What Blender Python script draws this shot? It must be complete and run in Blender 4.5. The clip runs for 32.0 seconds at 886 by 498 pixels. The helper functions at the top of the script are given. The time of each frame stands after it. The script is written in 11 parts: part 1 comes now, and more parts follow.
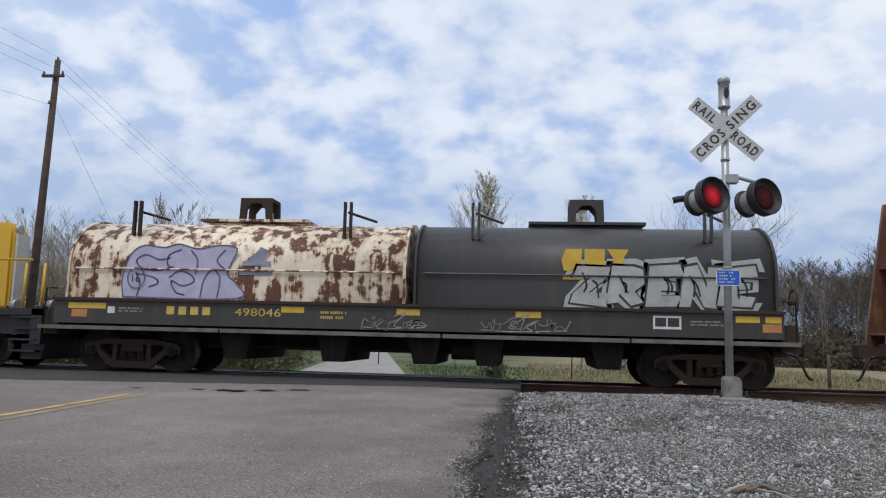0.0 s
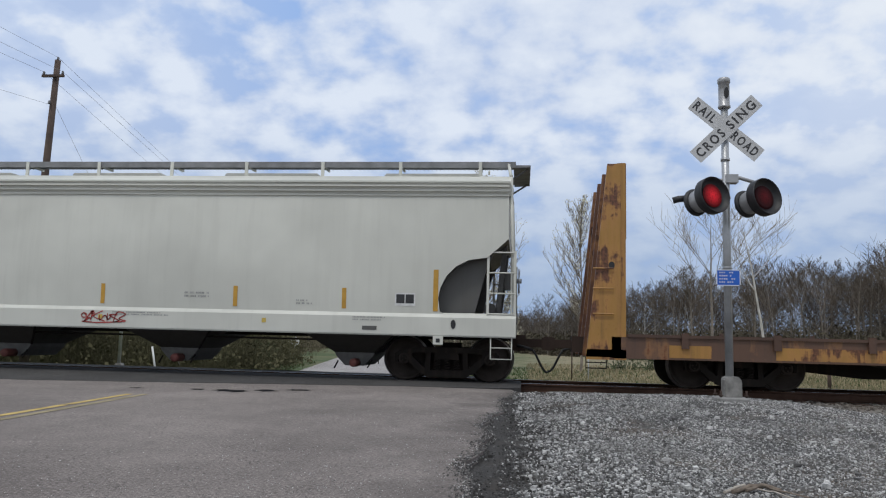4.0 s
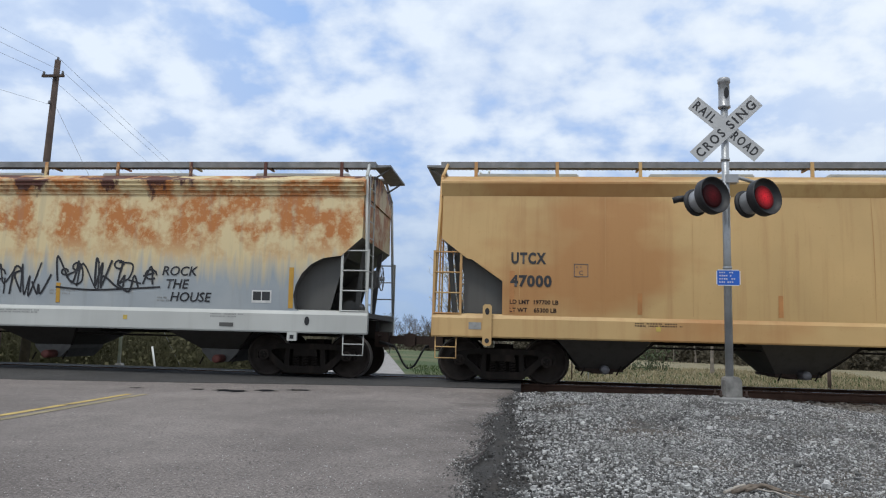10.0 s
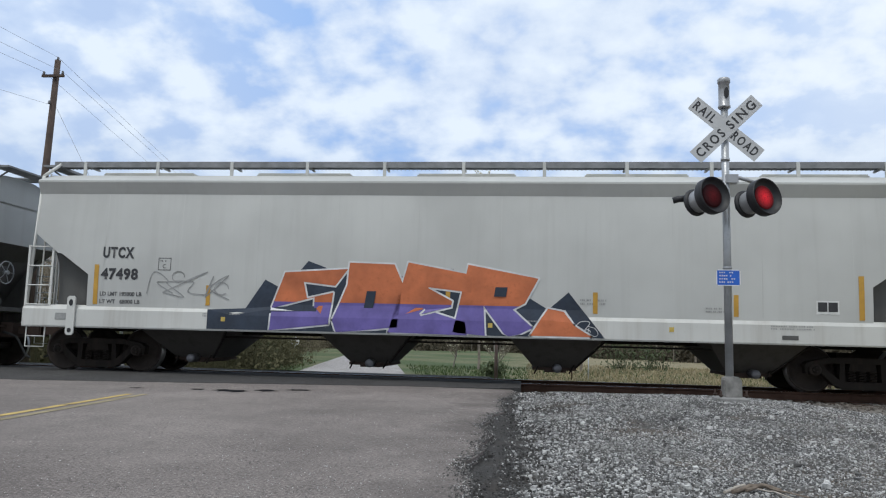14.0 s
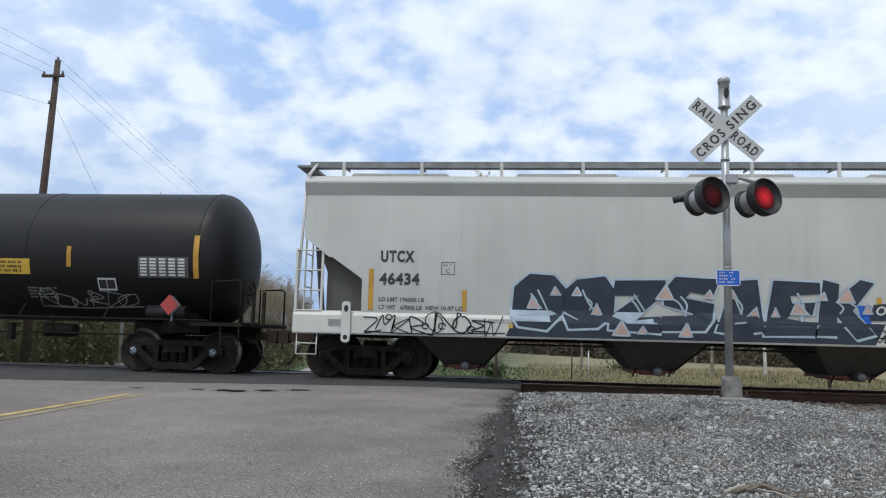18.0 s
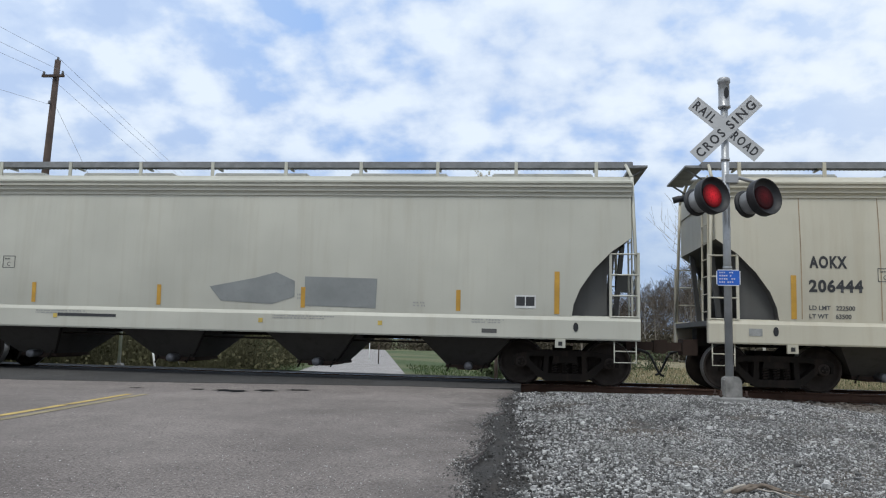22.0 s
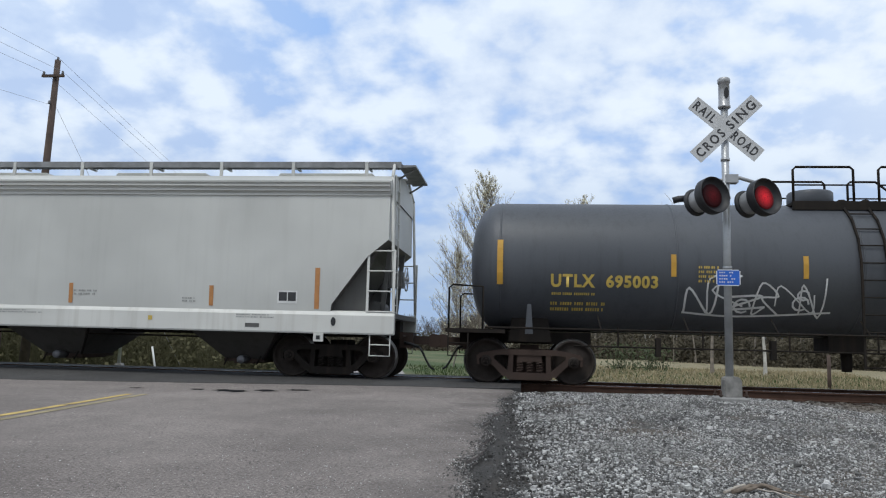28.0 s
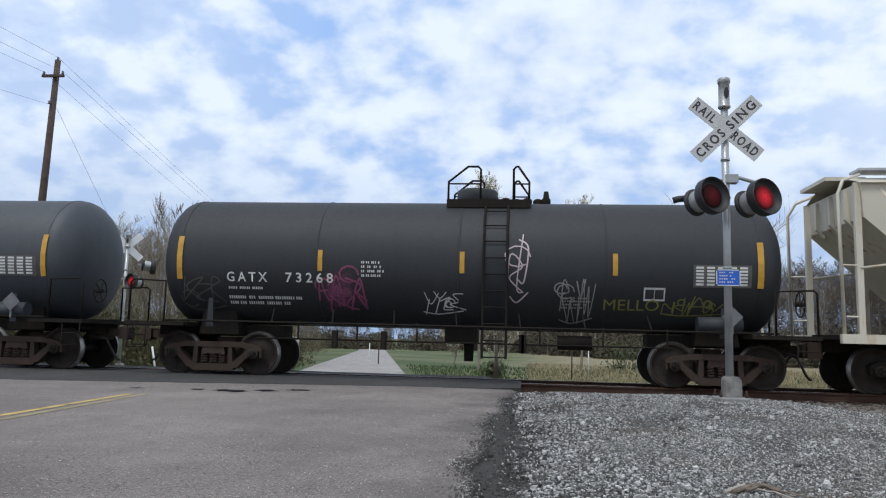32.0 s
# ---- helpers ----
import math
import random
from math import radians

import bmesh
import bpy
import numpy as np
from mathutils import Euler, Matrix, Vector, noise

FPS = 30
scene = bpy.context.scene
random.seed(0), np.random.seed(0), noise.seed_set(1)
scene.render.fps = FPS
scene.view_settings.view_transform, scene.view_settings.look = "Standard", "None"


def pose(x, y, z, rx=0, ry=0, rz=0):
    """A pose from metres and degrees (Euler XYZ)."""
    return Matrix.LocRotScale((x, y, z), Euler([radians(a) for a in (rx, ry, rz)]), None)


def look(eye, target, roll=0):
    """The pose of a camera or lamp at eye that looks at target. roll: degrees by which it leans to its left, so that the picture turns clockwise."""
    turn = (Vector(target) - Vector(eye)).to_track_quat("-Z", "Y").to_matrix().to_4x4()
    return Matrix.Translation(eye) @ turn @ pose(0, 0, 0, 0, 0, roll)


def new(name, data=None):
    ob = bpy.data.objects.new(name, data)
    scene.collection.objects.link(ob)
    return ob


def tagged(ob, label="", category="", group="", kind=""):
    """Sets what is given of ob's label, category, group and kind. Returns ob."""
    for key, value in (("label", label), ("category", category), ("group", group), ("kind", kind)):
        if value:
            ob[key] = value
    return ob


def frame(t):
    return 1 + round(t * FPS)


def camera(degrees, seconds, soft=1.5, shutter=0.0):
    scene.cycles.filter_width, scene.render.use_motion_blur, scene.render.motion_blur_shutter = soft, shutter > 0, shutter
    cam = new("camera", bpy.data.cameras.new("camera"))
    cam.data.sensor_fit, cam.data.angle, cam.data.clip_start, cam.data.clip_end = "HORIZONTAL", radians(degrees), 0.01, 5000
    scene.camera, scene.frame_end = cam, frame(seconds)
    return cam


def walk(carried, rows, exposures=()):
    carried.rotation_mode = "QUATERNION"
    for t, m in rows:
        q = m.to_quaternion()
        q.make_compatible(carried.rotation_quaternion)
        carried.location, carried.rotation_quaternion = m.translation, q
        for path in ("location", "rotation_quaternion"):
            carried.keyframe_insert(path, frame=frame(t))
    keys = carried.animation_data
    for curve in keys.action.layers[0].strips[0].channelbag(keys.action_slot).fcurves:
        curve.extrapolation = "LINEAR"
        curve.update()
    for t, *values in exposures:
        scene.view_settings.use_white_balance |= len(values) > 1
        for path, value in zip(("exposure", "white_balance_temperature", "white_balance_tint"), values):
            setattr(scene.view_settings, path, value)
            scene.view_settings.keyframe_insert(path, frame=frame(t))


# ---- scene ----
# ---------------------------------------------------------------- camera
DURATION = 32.0
EYE = (0.0, 0.0, 0.869)
cam = camera(61.02, DURATION, soft=1.15)
CAM_POSE = look(EYE, (-1.05814, 9.87239, 2.05952), 1.458)
walk(cam, [(0.0, CAM_POSE), (DURATION, CAM_POSE)],
     exposures=[(0.0, -0.11, 6300, 9), (1.5, -0.18, 6300, 9), (2.5, -0.14, 6300, 9), (5.5, -0.22, 6250, 8), (6.0, -0.06, 6250, 8), (7.0, 0.06, 6300, 8), (9.0, -0.02, 6250, 7), (13.0, -0.02, 6200, 6), (15.5, 0.10, 6200, 6), (16.8, 0.20, 6250, 6), (18.0, 0.06, 6200, 6), (20.0, 0.0, 6200, 6), (25.0, 0.0, 6200, 6), (28.0, 0.0, 6200, 6), (29.0, 0.08, 6200, 6), (30.0, 0.06, 6200, 6), (DURATION, 0.04, 6150, 7)])

# ---------------------------------------------------------------- plan, metres; the rail heads are at z = 0
TRACK_Y = 16.688          # centre line of the track, which runs along x
SPEED = 17.33             # metres a second, towards -x
SUN_AZ, SUN_EL = 205.0, 62.0   # bearing from +y clockwise, and height, degrees


def ground_z(y):
    ys = (-60, 14.3, 15.2, 18.3, 20, 24, 40, 160, 3000)
    zs = (-0.30, -0.30, -0.32, -0.30, -0.40, -0.62, -1.15, -2.05, -2.3)
    return float(np.interp(y, ys, zs))


def far_road_x(y):
    return float(np.interp(y, (15.0, 18.0, 42.0, 161.0, 420.0), (-5.6, -6.0, -9.5, -32.0, -84.0)))


# ---------------------------------------------------------------- world, sun
def nd(tree, kind, **inputs):
    n = tree.nodes.new(kind)
    for key, value in inputs.items():
        n.inputs[key.replace("_", " ")].default_value = value
    return n


def cloud_nodes(nt, vec):
    """Altocumulus seen in perspective: returns sockets for the cover and the brightness of the clouds."""
    L = nt.links.new
    sep = nt.nodes.new("ShaderNodeSeparateXYZ")
    L(vec, sep.inputs[0])
    zz = nd(nt, "ShaderNodeMath")
    zz.operation = "MAXIMUM"
    L(sep.outputs["Z"], zz.inputs[0])
    zz.inputs[1].default_value = 0.0
    za = nd(nt, "ShaderNodeMath")
    za.operation = "ADD"
    L(zz.outputs[0], za.inputs[0])
    za.inputs[1].default_value = 0.42
    comb = nt.nodes.new("ShaderNodeCombineXYZ")
    for k in ("X", "Y"):
        dv = nd(nt, "ShaderNodeMath")
        dv.operation = "DIVIDE"
        L(sep.outputs[k], dv.inputs[0])
        L(za.outputs[0], dv.inputs[1])
        L(dv.outputs[0], comb.inputs[k])
    big = nd(nt, "ShaderNodeTexNoise", Scale=1.5, Detail=2.0, Roughness=0.5)
    small = nd(nt, "ShaderNodeTexNoise", Scale=9.0, Detail=5.0, Roughness=0.50, Distortion=0.0)
    L(comb.outputs[0], big.inputs["Vector"])
    L(comb.outputs[0], small.inputs["Vector"])
    mix = nd(nt, "ShaderNodeMath")
    mix.operation = "MULTIPLY_ADD"
    L(big.outputs[0], mix.inputs[0])
    mix.inputs[1].default_value = 0.6
    L(small.outputs[0], mix.inputs[2])
    cover = nt.nodes.new("ShaderNodeMapRange")
    cover.interpolation_type = "SMOOTHSTEP"
    cover.inputs["From Min"].default_value = 0.44
    cover.inputs["From Max"].default_value = 0.84
    L(mix.outputs[0], cover.inputs["Value"])
    low = nt.nodes.new("ShaderNodeMapRange")
    low.inputs["From Min"].default_value = 0.02
    low.inputs["From Max"].default_value = 0.26
    low.inputs["To Min"].default_value = 0.80
    low.inputs["To Max"].default_value = 0.0
    L(sep.outputs["Z"], low.inputs["Value"])
    mx = nd(nt, "ShaderNodeMath")
    mx.operation = "MAXIMUM"
    L(cover.outputs[0], mx.inputs[0])
    L(low.outputs[0], mx.inputs[1])
    return mx.outputs[0], small.outputs[0], sep


def colour_mix(nt, a, b, fac, blend="MIX"):
    m = nt.nodes.new("ShaderNodeMix")
    m.data_type, m.blend_type = "RGBA", blend
    for sock, v in ((m.inputs[6], a), (m.inputs[7], b), (m.inputs[0], fac)):
        if isinstance(v, (int, float)):
            sock.default_value = v
        elif isinstance(v, tuple):
            sock.default_value = (*v, 1) if len(v) == 3 else v
        else:
            nt.links.new(v, sock)
    return m.outputs[2]


world = bpy.data.worlds.new("sky")
scene.world = world
world.use_nodes = True
wt = world.node_tree
wt.nodes.clear()
wout = wt.nodes.new("ShaderNodeOutputWorld")
wbg = nd(wt, "ShaderNodeBackground", Strength=1.0)
sky = wt.nodes.new("ShaderNodeTexSky")
sky.sky_type, sky.sun_disc = "NISHITA", False
sky.sun_elevation, sky.sun_rotation = radians(SUN_EL), radians(SUN_AZ)
skys = nd(wt, "ShaderNodeVectorMath")
skys.operation = "SCALE"
skys.inputs["Scale"].default_value = 0.10
wt.links.new(sky.outputs[0], skys.inputs[0])
wco = wt.nodes.new("ShaderNodeTexCoord")
cover, small, _ = cloud_nodes(wt, wco.outputs["Generated"])
wt.links.new(colour_mix(wt, skys.outputs[0], (0.80, 0.84, 0.93), cover), wbg.inputs["Color"])
wt.links.new(wbg.outputs[0], wout.inputs[0])

sun = new("sun", bpy.data.lights.new("sun", "SUN"))
sun.data.energy, sun.data.angle, sun.data.color = 1.5, radians(12), (1.0, 0.95, 0.88)
az, el = radians(SUN_AZ), radians(SUN_EL)
SUN_DIR = Vector((math.sin(az) * math.cos(el), math.cos(az) * math.cos(el), math.sin(el)))
sun.matrix_world = look(tuple(SUN_DIR * 50), (0, 0, 0))


# ---------------------------------------------------------------- materials
def material(name):
    m = bpy.data.materials.new(name)
    m.use_nodes = True
    nt = m.node_tree
    bsdf = nt.nodes["Principled BSDF"]
    return m, nt, bsdf


def noise_node(nt, vec, scale, detail=4.0, rough=0.55, distort=0.0):
    n = nd(nt, "ShaderNodeTexNoise", Scale=scale, Detail=detail, Roughness=rough, Distortion=distort)
    nt.links.new(vec, n.inputs["Vector"])
    return n.outputs[0]


def ramp(nt, value, lo, hi, a=0.0, b=1.0):
    r = nt.nodes.new("ShaderNodeMapRange")
    r.inputs["From Min"].default_value, r.inputs["From Max"].default_value = lo, hi
    r.inputs["To Min"].default_value, r.inputs["To Max"].default_value = a, b
    nt.links.new(value, r.inputs["Value"])
    return r.outputs[0]


def object_vec(nt, scale=(1, 1, 1), jitter=True):
    co = nt.nodes.new("ShaderNodeTexCoord")
    mp = nt.nodes.new("ShaderNodeMapping")
    mp.inputs["Scale"].default_value = scale
    nt.links.new(co.outputs["Object"], mp.inputs["Vector"])
    if not jitter:
        return mp.outputs[0]
    info = nt.nodes.new("ShaderNodeObjectInfo")
    mul = nd(nt, "ShaderNodeMath")
    mul.operation = "MULTIPLY"
    mul.inputs[1].default_value = 37.0
    nt.links.new(info.outputs["Random"], mul.inputs[0])
    add = nd(nt, "ShaderNodeVectorMath")
    add.operation = "ADD"
    nt.links.new(mp.outputs[0], add.inputs[0])
    nt.links.new(mul.outputs[0], add.inputs[1])
    return add.outputs[0]


def bump(nt, bsdf, height, strength=0.3, distance=0.01):
    b = nd(nt, "ShaderNodeBump", Strength=strength, Distance=distance)
    nt.links.new(height, b.inputs["Height"])
    nt.links.new(b.outputs[0], bsdf.inputs["Normal"])


def plain(name, colour, rough=0.6, metal=0.0, vary=0.18, scale=6.0, bumpy=0.1, spec=0.5):
    """One colour with mottling at two scales."""
    m, nt, bsdf = material(name)
    v = object_vec(nt)
    a = noise_node(nt, v, scale, 4)
    b = noise_node(nt, v, scale * 9, 3)
    dark = tuple(c * (1 - vary) for c in colour)
    lite = tuple(min(1, c * (1 + vary)) for c in colour)
    c1 = colour_mix(nt, dark, lite, ramp(nt, a, 0.3, 0.7))
    c2 = colour_mix(nt, c1, tuple(c * (1 - vary * 0.8) for c in colour), ramp(nt, b, 0.55, 0.8, 0, 0.6))
    nt.links.new(c2, bsdf.inputs["Base Color"])
    nt.links.new(ramp(nt, b, 0.2, 0.8, max(0.05, rough - 0.12), min(1, rough + 0.12)), bsdf.inputs["Roughness"])
    bsdf.inputs["Metallic"].default_value = metal
    bsdf.inputs["Specular IOR Level"].default_value = spec
    if bumpy:
        bump(nt, bsdf, b, bumpy, 0.01)
    return m


def car_paint(name, colour, grime=(0.20, 0.18, 0.15), streaks=0.35, rust=0.0, rust_colour=(0.16, 0.055, 0.022), rough=0.5,
              patch=None, patch_amount=0.0, rust_scale=1.1, drips=1.0, eaves=0.0, spec=0.5):
    """Weathered railway paint: vertical rain streaks, faint cloudy fading, rust patches that run down."""
    m, nt, bsdf = material(name)
    fade = noise_node(nt, object_vec(nt), 0.45, 3)
    streak = noise_node(nt, object_vec(nt, (3.2, 3.2, 0.16)), 1.6, 5, 0.6)
    fine = noise_node(nt, object_vec(nt), 22.0, 3)
    base = colour_mix(nt, tuple(c * 0.90 for c in colour), tuple(min(1, c * 1.07) for c in colour), ramp(nt, fade, 0.35, 0.65))
    if patch:
        pn = noise_node(nt, object_vec(nt, (0.35, 1, 0.55)), 0.8, 4, 0.5)
        base = colour_mix(nt, base, patch, ramp(nt, pn, 0.62 - 0.25 * patch_amount, 0.72 - 0.2 * patch_amount, 0, 0.85))
    base = colour_mix(nt, base, grime, ramp(nt, streak, 0.50, 0.85, 0, streaks))
    base = colour_mix(nt, base, grime, ramp(nt, fine, 0.62, 0.80, 0, streaks * 0.4))
    rough_sock = ramp(nt, fine, 0.2, 0.8, rough - 0.08, rough + 0.12)
    if rust > 0:
        spots = noise_node(nt, object_vec(nt), rust_scale, 6, 0.62)
        runs = noise_node(nt, object_vec(nt, (5.5, 5.5, 0.42)), 1.0, 4, 0.6)
        both = nd(nt, "ShaderNodeMath")
        both.operation = "MULTIPLY_ADD"
        nt.links.new(runs, both.inputs[0])
        both.inputs[1].default_value = 0.55 * drips
        nt.links.new(spots, both.inputs[2])
        top = 0.275 * drips + 0.5
        edge = top + 0.20 - 0.24 * rust
        mask = ramp(nt, both.outputs[0], edge, edge + 0.06)
        halo = ramp(nt, both.outputs[0], edge - 0.10, edge + 0.02, 0, 0.45)
        base = colour_mix(nt, base, (0.42, 0.20, 0.07), halo)
        rc = colour_mix(nt, rust_colour, tuple(c * 0.45 for c in rust_colour), ramp(nt, fine, 0.4, 0.65))
        base = colour_mix(nt, base, rc, mask)
    if eaves > 0:
        # rusty water that has run down from the roof seam, in tongues of uneven length
        zsep = nt.nodes.new("ShaderNodeSeparateXYZ")
        nt.links.new(object_vec(nt, jitter=False), zsep.inputs[0])
        tongue = noise_node(nt, object_vec(nt, (2.2, 2.2, 0.05)), 1.0, 4, 0.65)
        reach = nd(nt, "ShaderNodeMath")
        reach.operation = "MULTIPLY_ADD"
        nt.links.new(tongue, reach.inputs[0])
        reach.inputs[1].default_value = 2.6
        nt.links.new(zsep.outputs["Z"], reach.inputs[2])
        wet = ramp(nt, reach.outputs[0], 4.60, 5.25, 0, eaves)
        cloud = nd(nt, "ShaderNodeMath")
        cloud.operation = "MULTIPLY"
        nt.links.new(wet, cloud.inputs[0])
        nt.links.new(ramp(nt, noise_node(nt, object_vec(nt), 2.2, 5, 0.6), 0.42, 0.62), cloud.inputs[1])
        base = colour_mix(nt, base, (0.36, 0.20, 0.085), cloud.outputs[0])
    nt.links.new(base, bsdf.inputs["Base Color"])
    nt.links.new(rough_sock, bsdf.inputs["Roughness"])
    bsdf.inputs["Specular IOR Level"].default_value = spec
    bump(nt, bsdf, fine, 0.08, 0.004)
    return m


def soft_stain(name, colour, strength=0.85):
    """A stain that fades out to all sides."""
    m, nt, bsdf = material(name)
    co = nt.nodes.new("ShaderNodeTexCoord")
    mp = nt.nodes.new("ShaderNodeMapping")
    mp.inputs["Location"].default_value = (-1, 0, -1)
    mp.inputs["Scale"].default_value = (2, 0, 2)
    nt.links.new(co.outputs["Generated"], mp.inputs["Vector"])
    r = nd(nt, "ShaderNodeVectorMath")
    r.operation = "LENGTH"
    nt.links.new(mp.outputs[0], r.inputs[0])
    n = noise_node(nt, object_vec(nt, (3, 3, 1.2)), 1.6, 5, 0.65)
    s = nd(nt, "ShaderNodeMath")
    s.operation = "MULTIPLY_ADD"
    nt.links.new(n, s.inputs[0])
    s.inputs[1].default_value = 1.3
    nt.links.new(r.outputs["Value"], s.inputs[2])
    fine = noise_node(nt, object_vec(nt), 14.0, 4)
    nt.links.new(colour_mix(nt, colour, tuple(c * 0.7 for c in colour), ramp(nt, fine, 0.35, 0.65)), bsdf.inputs["Base Color"])
    bsdf.inputs["Roughness"].default_value = 0.75
    nt.links.new(ramp(nt, s.outputs[0], 0.85, 1.45, strength, 0), bsdf.inputs["Alpha"])
    return m


M = {}
M["stain"] = soft_stain("rust_stain", (0.43, 0.25, 0.12), 0.5)
M["smudge"] = soft_stain("olive_grey_spray_smudge", (0.15, 0.14, 0.115), 0.9)
M["mist_pink"] = soft_stain("faded_magenta_spray_mist", (0.24, 0.08, 0.15), 0.8)
M["steel_dark"] = car_paint("sooty_steel", (0.022, 0.019, 0.017), (0.060, 0.044, 0.032), 0.5, rough=0.85, spec=0.1)
# Cast steel with brake dust, darkened as well for shade under the cars.
M["truck"] = car_paint("shaded_brake_dust_steel", (0.020, 0.017, 0.015), (0.062, 0.045, 0.035), 0.6, rough=0.85, spec=0.1)
M["truck_rust"] = car_paint("rusty_cast_steel", (0.058, 0.041, 0.034), (0.030, 0.024, 0.021), 0.6, rough=0.85, spec=0.15)
M["wheel"] = plain("wheel_steel", (0.034, 0.027, 0.023), 0.75, 0.0, 0.3, 5, spec=0.2)
M["tread"] = plain("bright_tread", (0.32, 0.31, 0.30), 0.35, 0.9, 0.15, 5)
M["cap"] = plain("bearing_cap", (0.16, 0.16, 0.17), 0.5, 0.4)
M["rail"] = plain("rusty_rail", (0.062, 0.036, 0.026), 0.85, 0.0, 0.3, 3, spec=0.15)
M["rail_top"] = plain("polished_rail_head", (0.42, 0.42, 0.43), 0.25, 1.0, 0.1, 3)
M["tie"] = plain("creosoted_tie", (0.050, 0.037, 0.030), 0.95, 0, 0.4, 3, 0.5, spec=0.1)
M["galv"] = plain("galvanised_steel", (0.42, 0.43, 0.44), 0.42, 0.55, 0.16, 5)
M["alu"] = plain("cast_aluminium", (0.36, 0.36, 0.365), 0.45, 0.5, 0.12, 8)
M["cast_grey"] = plain("painted_grey_casting", (0.205, 0.198, 0.185), 0.7, 0.0, 0.35, 9, 0.3)
M["black"] = plain("matt_black_paint", (0.018, 0.018, 0.020), 0.55, 0, 0.3, 8)
M["ink"] = plain("black_stencil", (0.035, 0.035, 0.038), 0.6, 0, 0.2, 8, 0)
M["soft_ink"] = plain("worn_stencil", (0.10, 0.10, 0.10), 0.65, 0, 0.3, 12, 0)
M["grey_ink"] = plain("faded_stencil", (0.30, 0.30, 0.29), 0.7, 0, 0.2, 8, 0)
M["white"] = plain("white_sheet", (0.74, 0.74, 0.72), 0.5, 0, 0.08, 5, 0.03)
M["white_ink"] = plain("white_stencil", (0.66, 0.66, 0.64), 0.6, 0, 0.15, 8, 0)
M["amber"] = plain("amber_reflective_tape", (0.52, 0.29, 0.04), 0.45, 0, 0.15, 4, 0)
M["orange_tape"] = plain("faded_orange_tape", (0.46, 0.21, 0.07), 0.5, 0, 0.15, 4, 0)
M["yellow"] = plain("yellow_paint", (0.62, 0.40, 0.05), 0.5, 0, 0.12, 4, 0)
M["yellow_ink"] = plain("yellow_stencil", (0.55, 0.40, 0.09), 0.6, 0, 0.2, 6, 0)
M["red_ink"] = plain("red_stencil", (0.40, 0.06, 0.05), 0.6, 0, 0.15, 6, 0)
M["sign_face"] = plain("weathered_sign_sheet", (0.50, 0.50, 0.50), 0.55, 0.1, 0.07, 4, 0.02)
M["sign_back"] = plain("bare_sign_sheet", (0.80, 0.80, 0.80), 0.45, 0.1, 0.08, 4, 0.02)
M["blue_sign"] = plain("blue_sign_sheet", (0.02, 0.12, 0.55), 0.5, 0, 0.08, 6, 0)
M["wood_pole"] = plain("weathered_pole_wood", (0.072, 0.050, 0.040), 0.9, 0, 0.35, 3, 0.4)
M["wire"] = plain("weathered_wire", (0.36, 0.36, 0.38), 0.5, 0.3, 0.1, 3, 0)
M["concrete"] = plain("signal_foundation_concrete", (0.24, 0.235, 0.225), 0.9, 0, 0.2, 7, 0.4)
M["hose"] = plain("rubber_hose", (0.02, 0.02, 0.02), 0.6, 0, 0.2, 9)
M["board"] = plain("weathered_running_board", (0.205, 0.208, 0.212), 0.6, 0.2, 0.25, 4)
M["board_dull"] = plain("dull_grey_walk_board", (0.150, 0.140, 0.130), 0.75, 0, 0.35, 3, spec=0.2)
M["hatch"] = plain("hatch_grey", (0.50, 0.50, 0.47), 0.6, 0, 0.12, 4)
# Grey of the hopper ends, with the shade of the slope opening painted in.
M["shade_grey"] = car_paint("recess_shade_grey", (0.105, 0.103, 0.098), (0.07, 0.06, 0.05), 0.45, spec=0.25)
# Bay sheets: body grey darkened to hold the shade beneath the body.
M["bay_grey"] = car_paint("shaded_grey_bay_sheet", (0.085, 0.080, 0.073), (0.04, 0.035, 0.03), 0.6, rough=0.75, spec=0.15)
M["outlet_grey"] = plain("dusty_cast_outlet", (0.12, 0.118, 0.112), 0.6, 0.1, 0.2, 6)
M["outlet_red"] = plain("rusty_red_outlet", (0.17, 0.055, 0.045), 0.7, 0, 0.3, 6)


def lamp_glow(name, colour, strength):
    m, nt, bsdf = material(name)
    bsdf.inputs["Base Color"].default_value = (*colour, 1)
    bsdf.inputs["Roughness"].default_value = 0.3
    bsdf.inputs["Emission Color"].default_value = (*colour, 1)
    bsdf.inputs["Emission Strength"].default_value = strength
    return m


def roundel_glass(name, rim, centre, strength):
    """Red pressed glass before a reflector: the bulb shows as a hot spot in its middle."""
    m, nt, bsdf = material(name)
    v = object_vec(nt, (1, 0, 1), jitter=False)
    r = nd(nt, "ShaderNodeVectorMath")
    r.operation = "LENGTH"
    nt.links.new(v, r.inputs[0])
    prisms = noise_node(nt, v, 38.0, 2)
    c = colour_mix(nt, centre, rim, ramp(nt, r.outputs["Value"], 0.02, 0.15))
    c = colour_mix(nt, c, tuple(x * 0.35 for x in rim), ramp(nt, prisms, 0.50, 0.70, 0, 0.6))
    nt.links.new(colour_mix(nt, c, (0.01, 0.002, 0.002), 0.7), bsdf.inputs["Base Color"])
    bsdf.inputs["Roughness"].default_value = 0.6
    bsdf.inputs["Specular IOR Level"].default_value = 0.12
    nt.links.new(c, bsdf.inputs["Emission Color"])
    bsdf.inputs["Emission Strength"].default_value = strength
    return m


M["red_lit"] = roundel_glass("red_lamp_lit", (0.085, 0.004, 0.006), (0.62, 0.018, 0.03), 0.75)
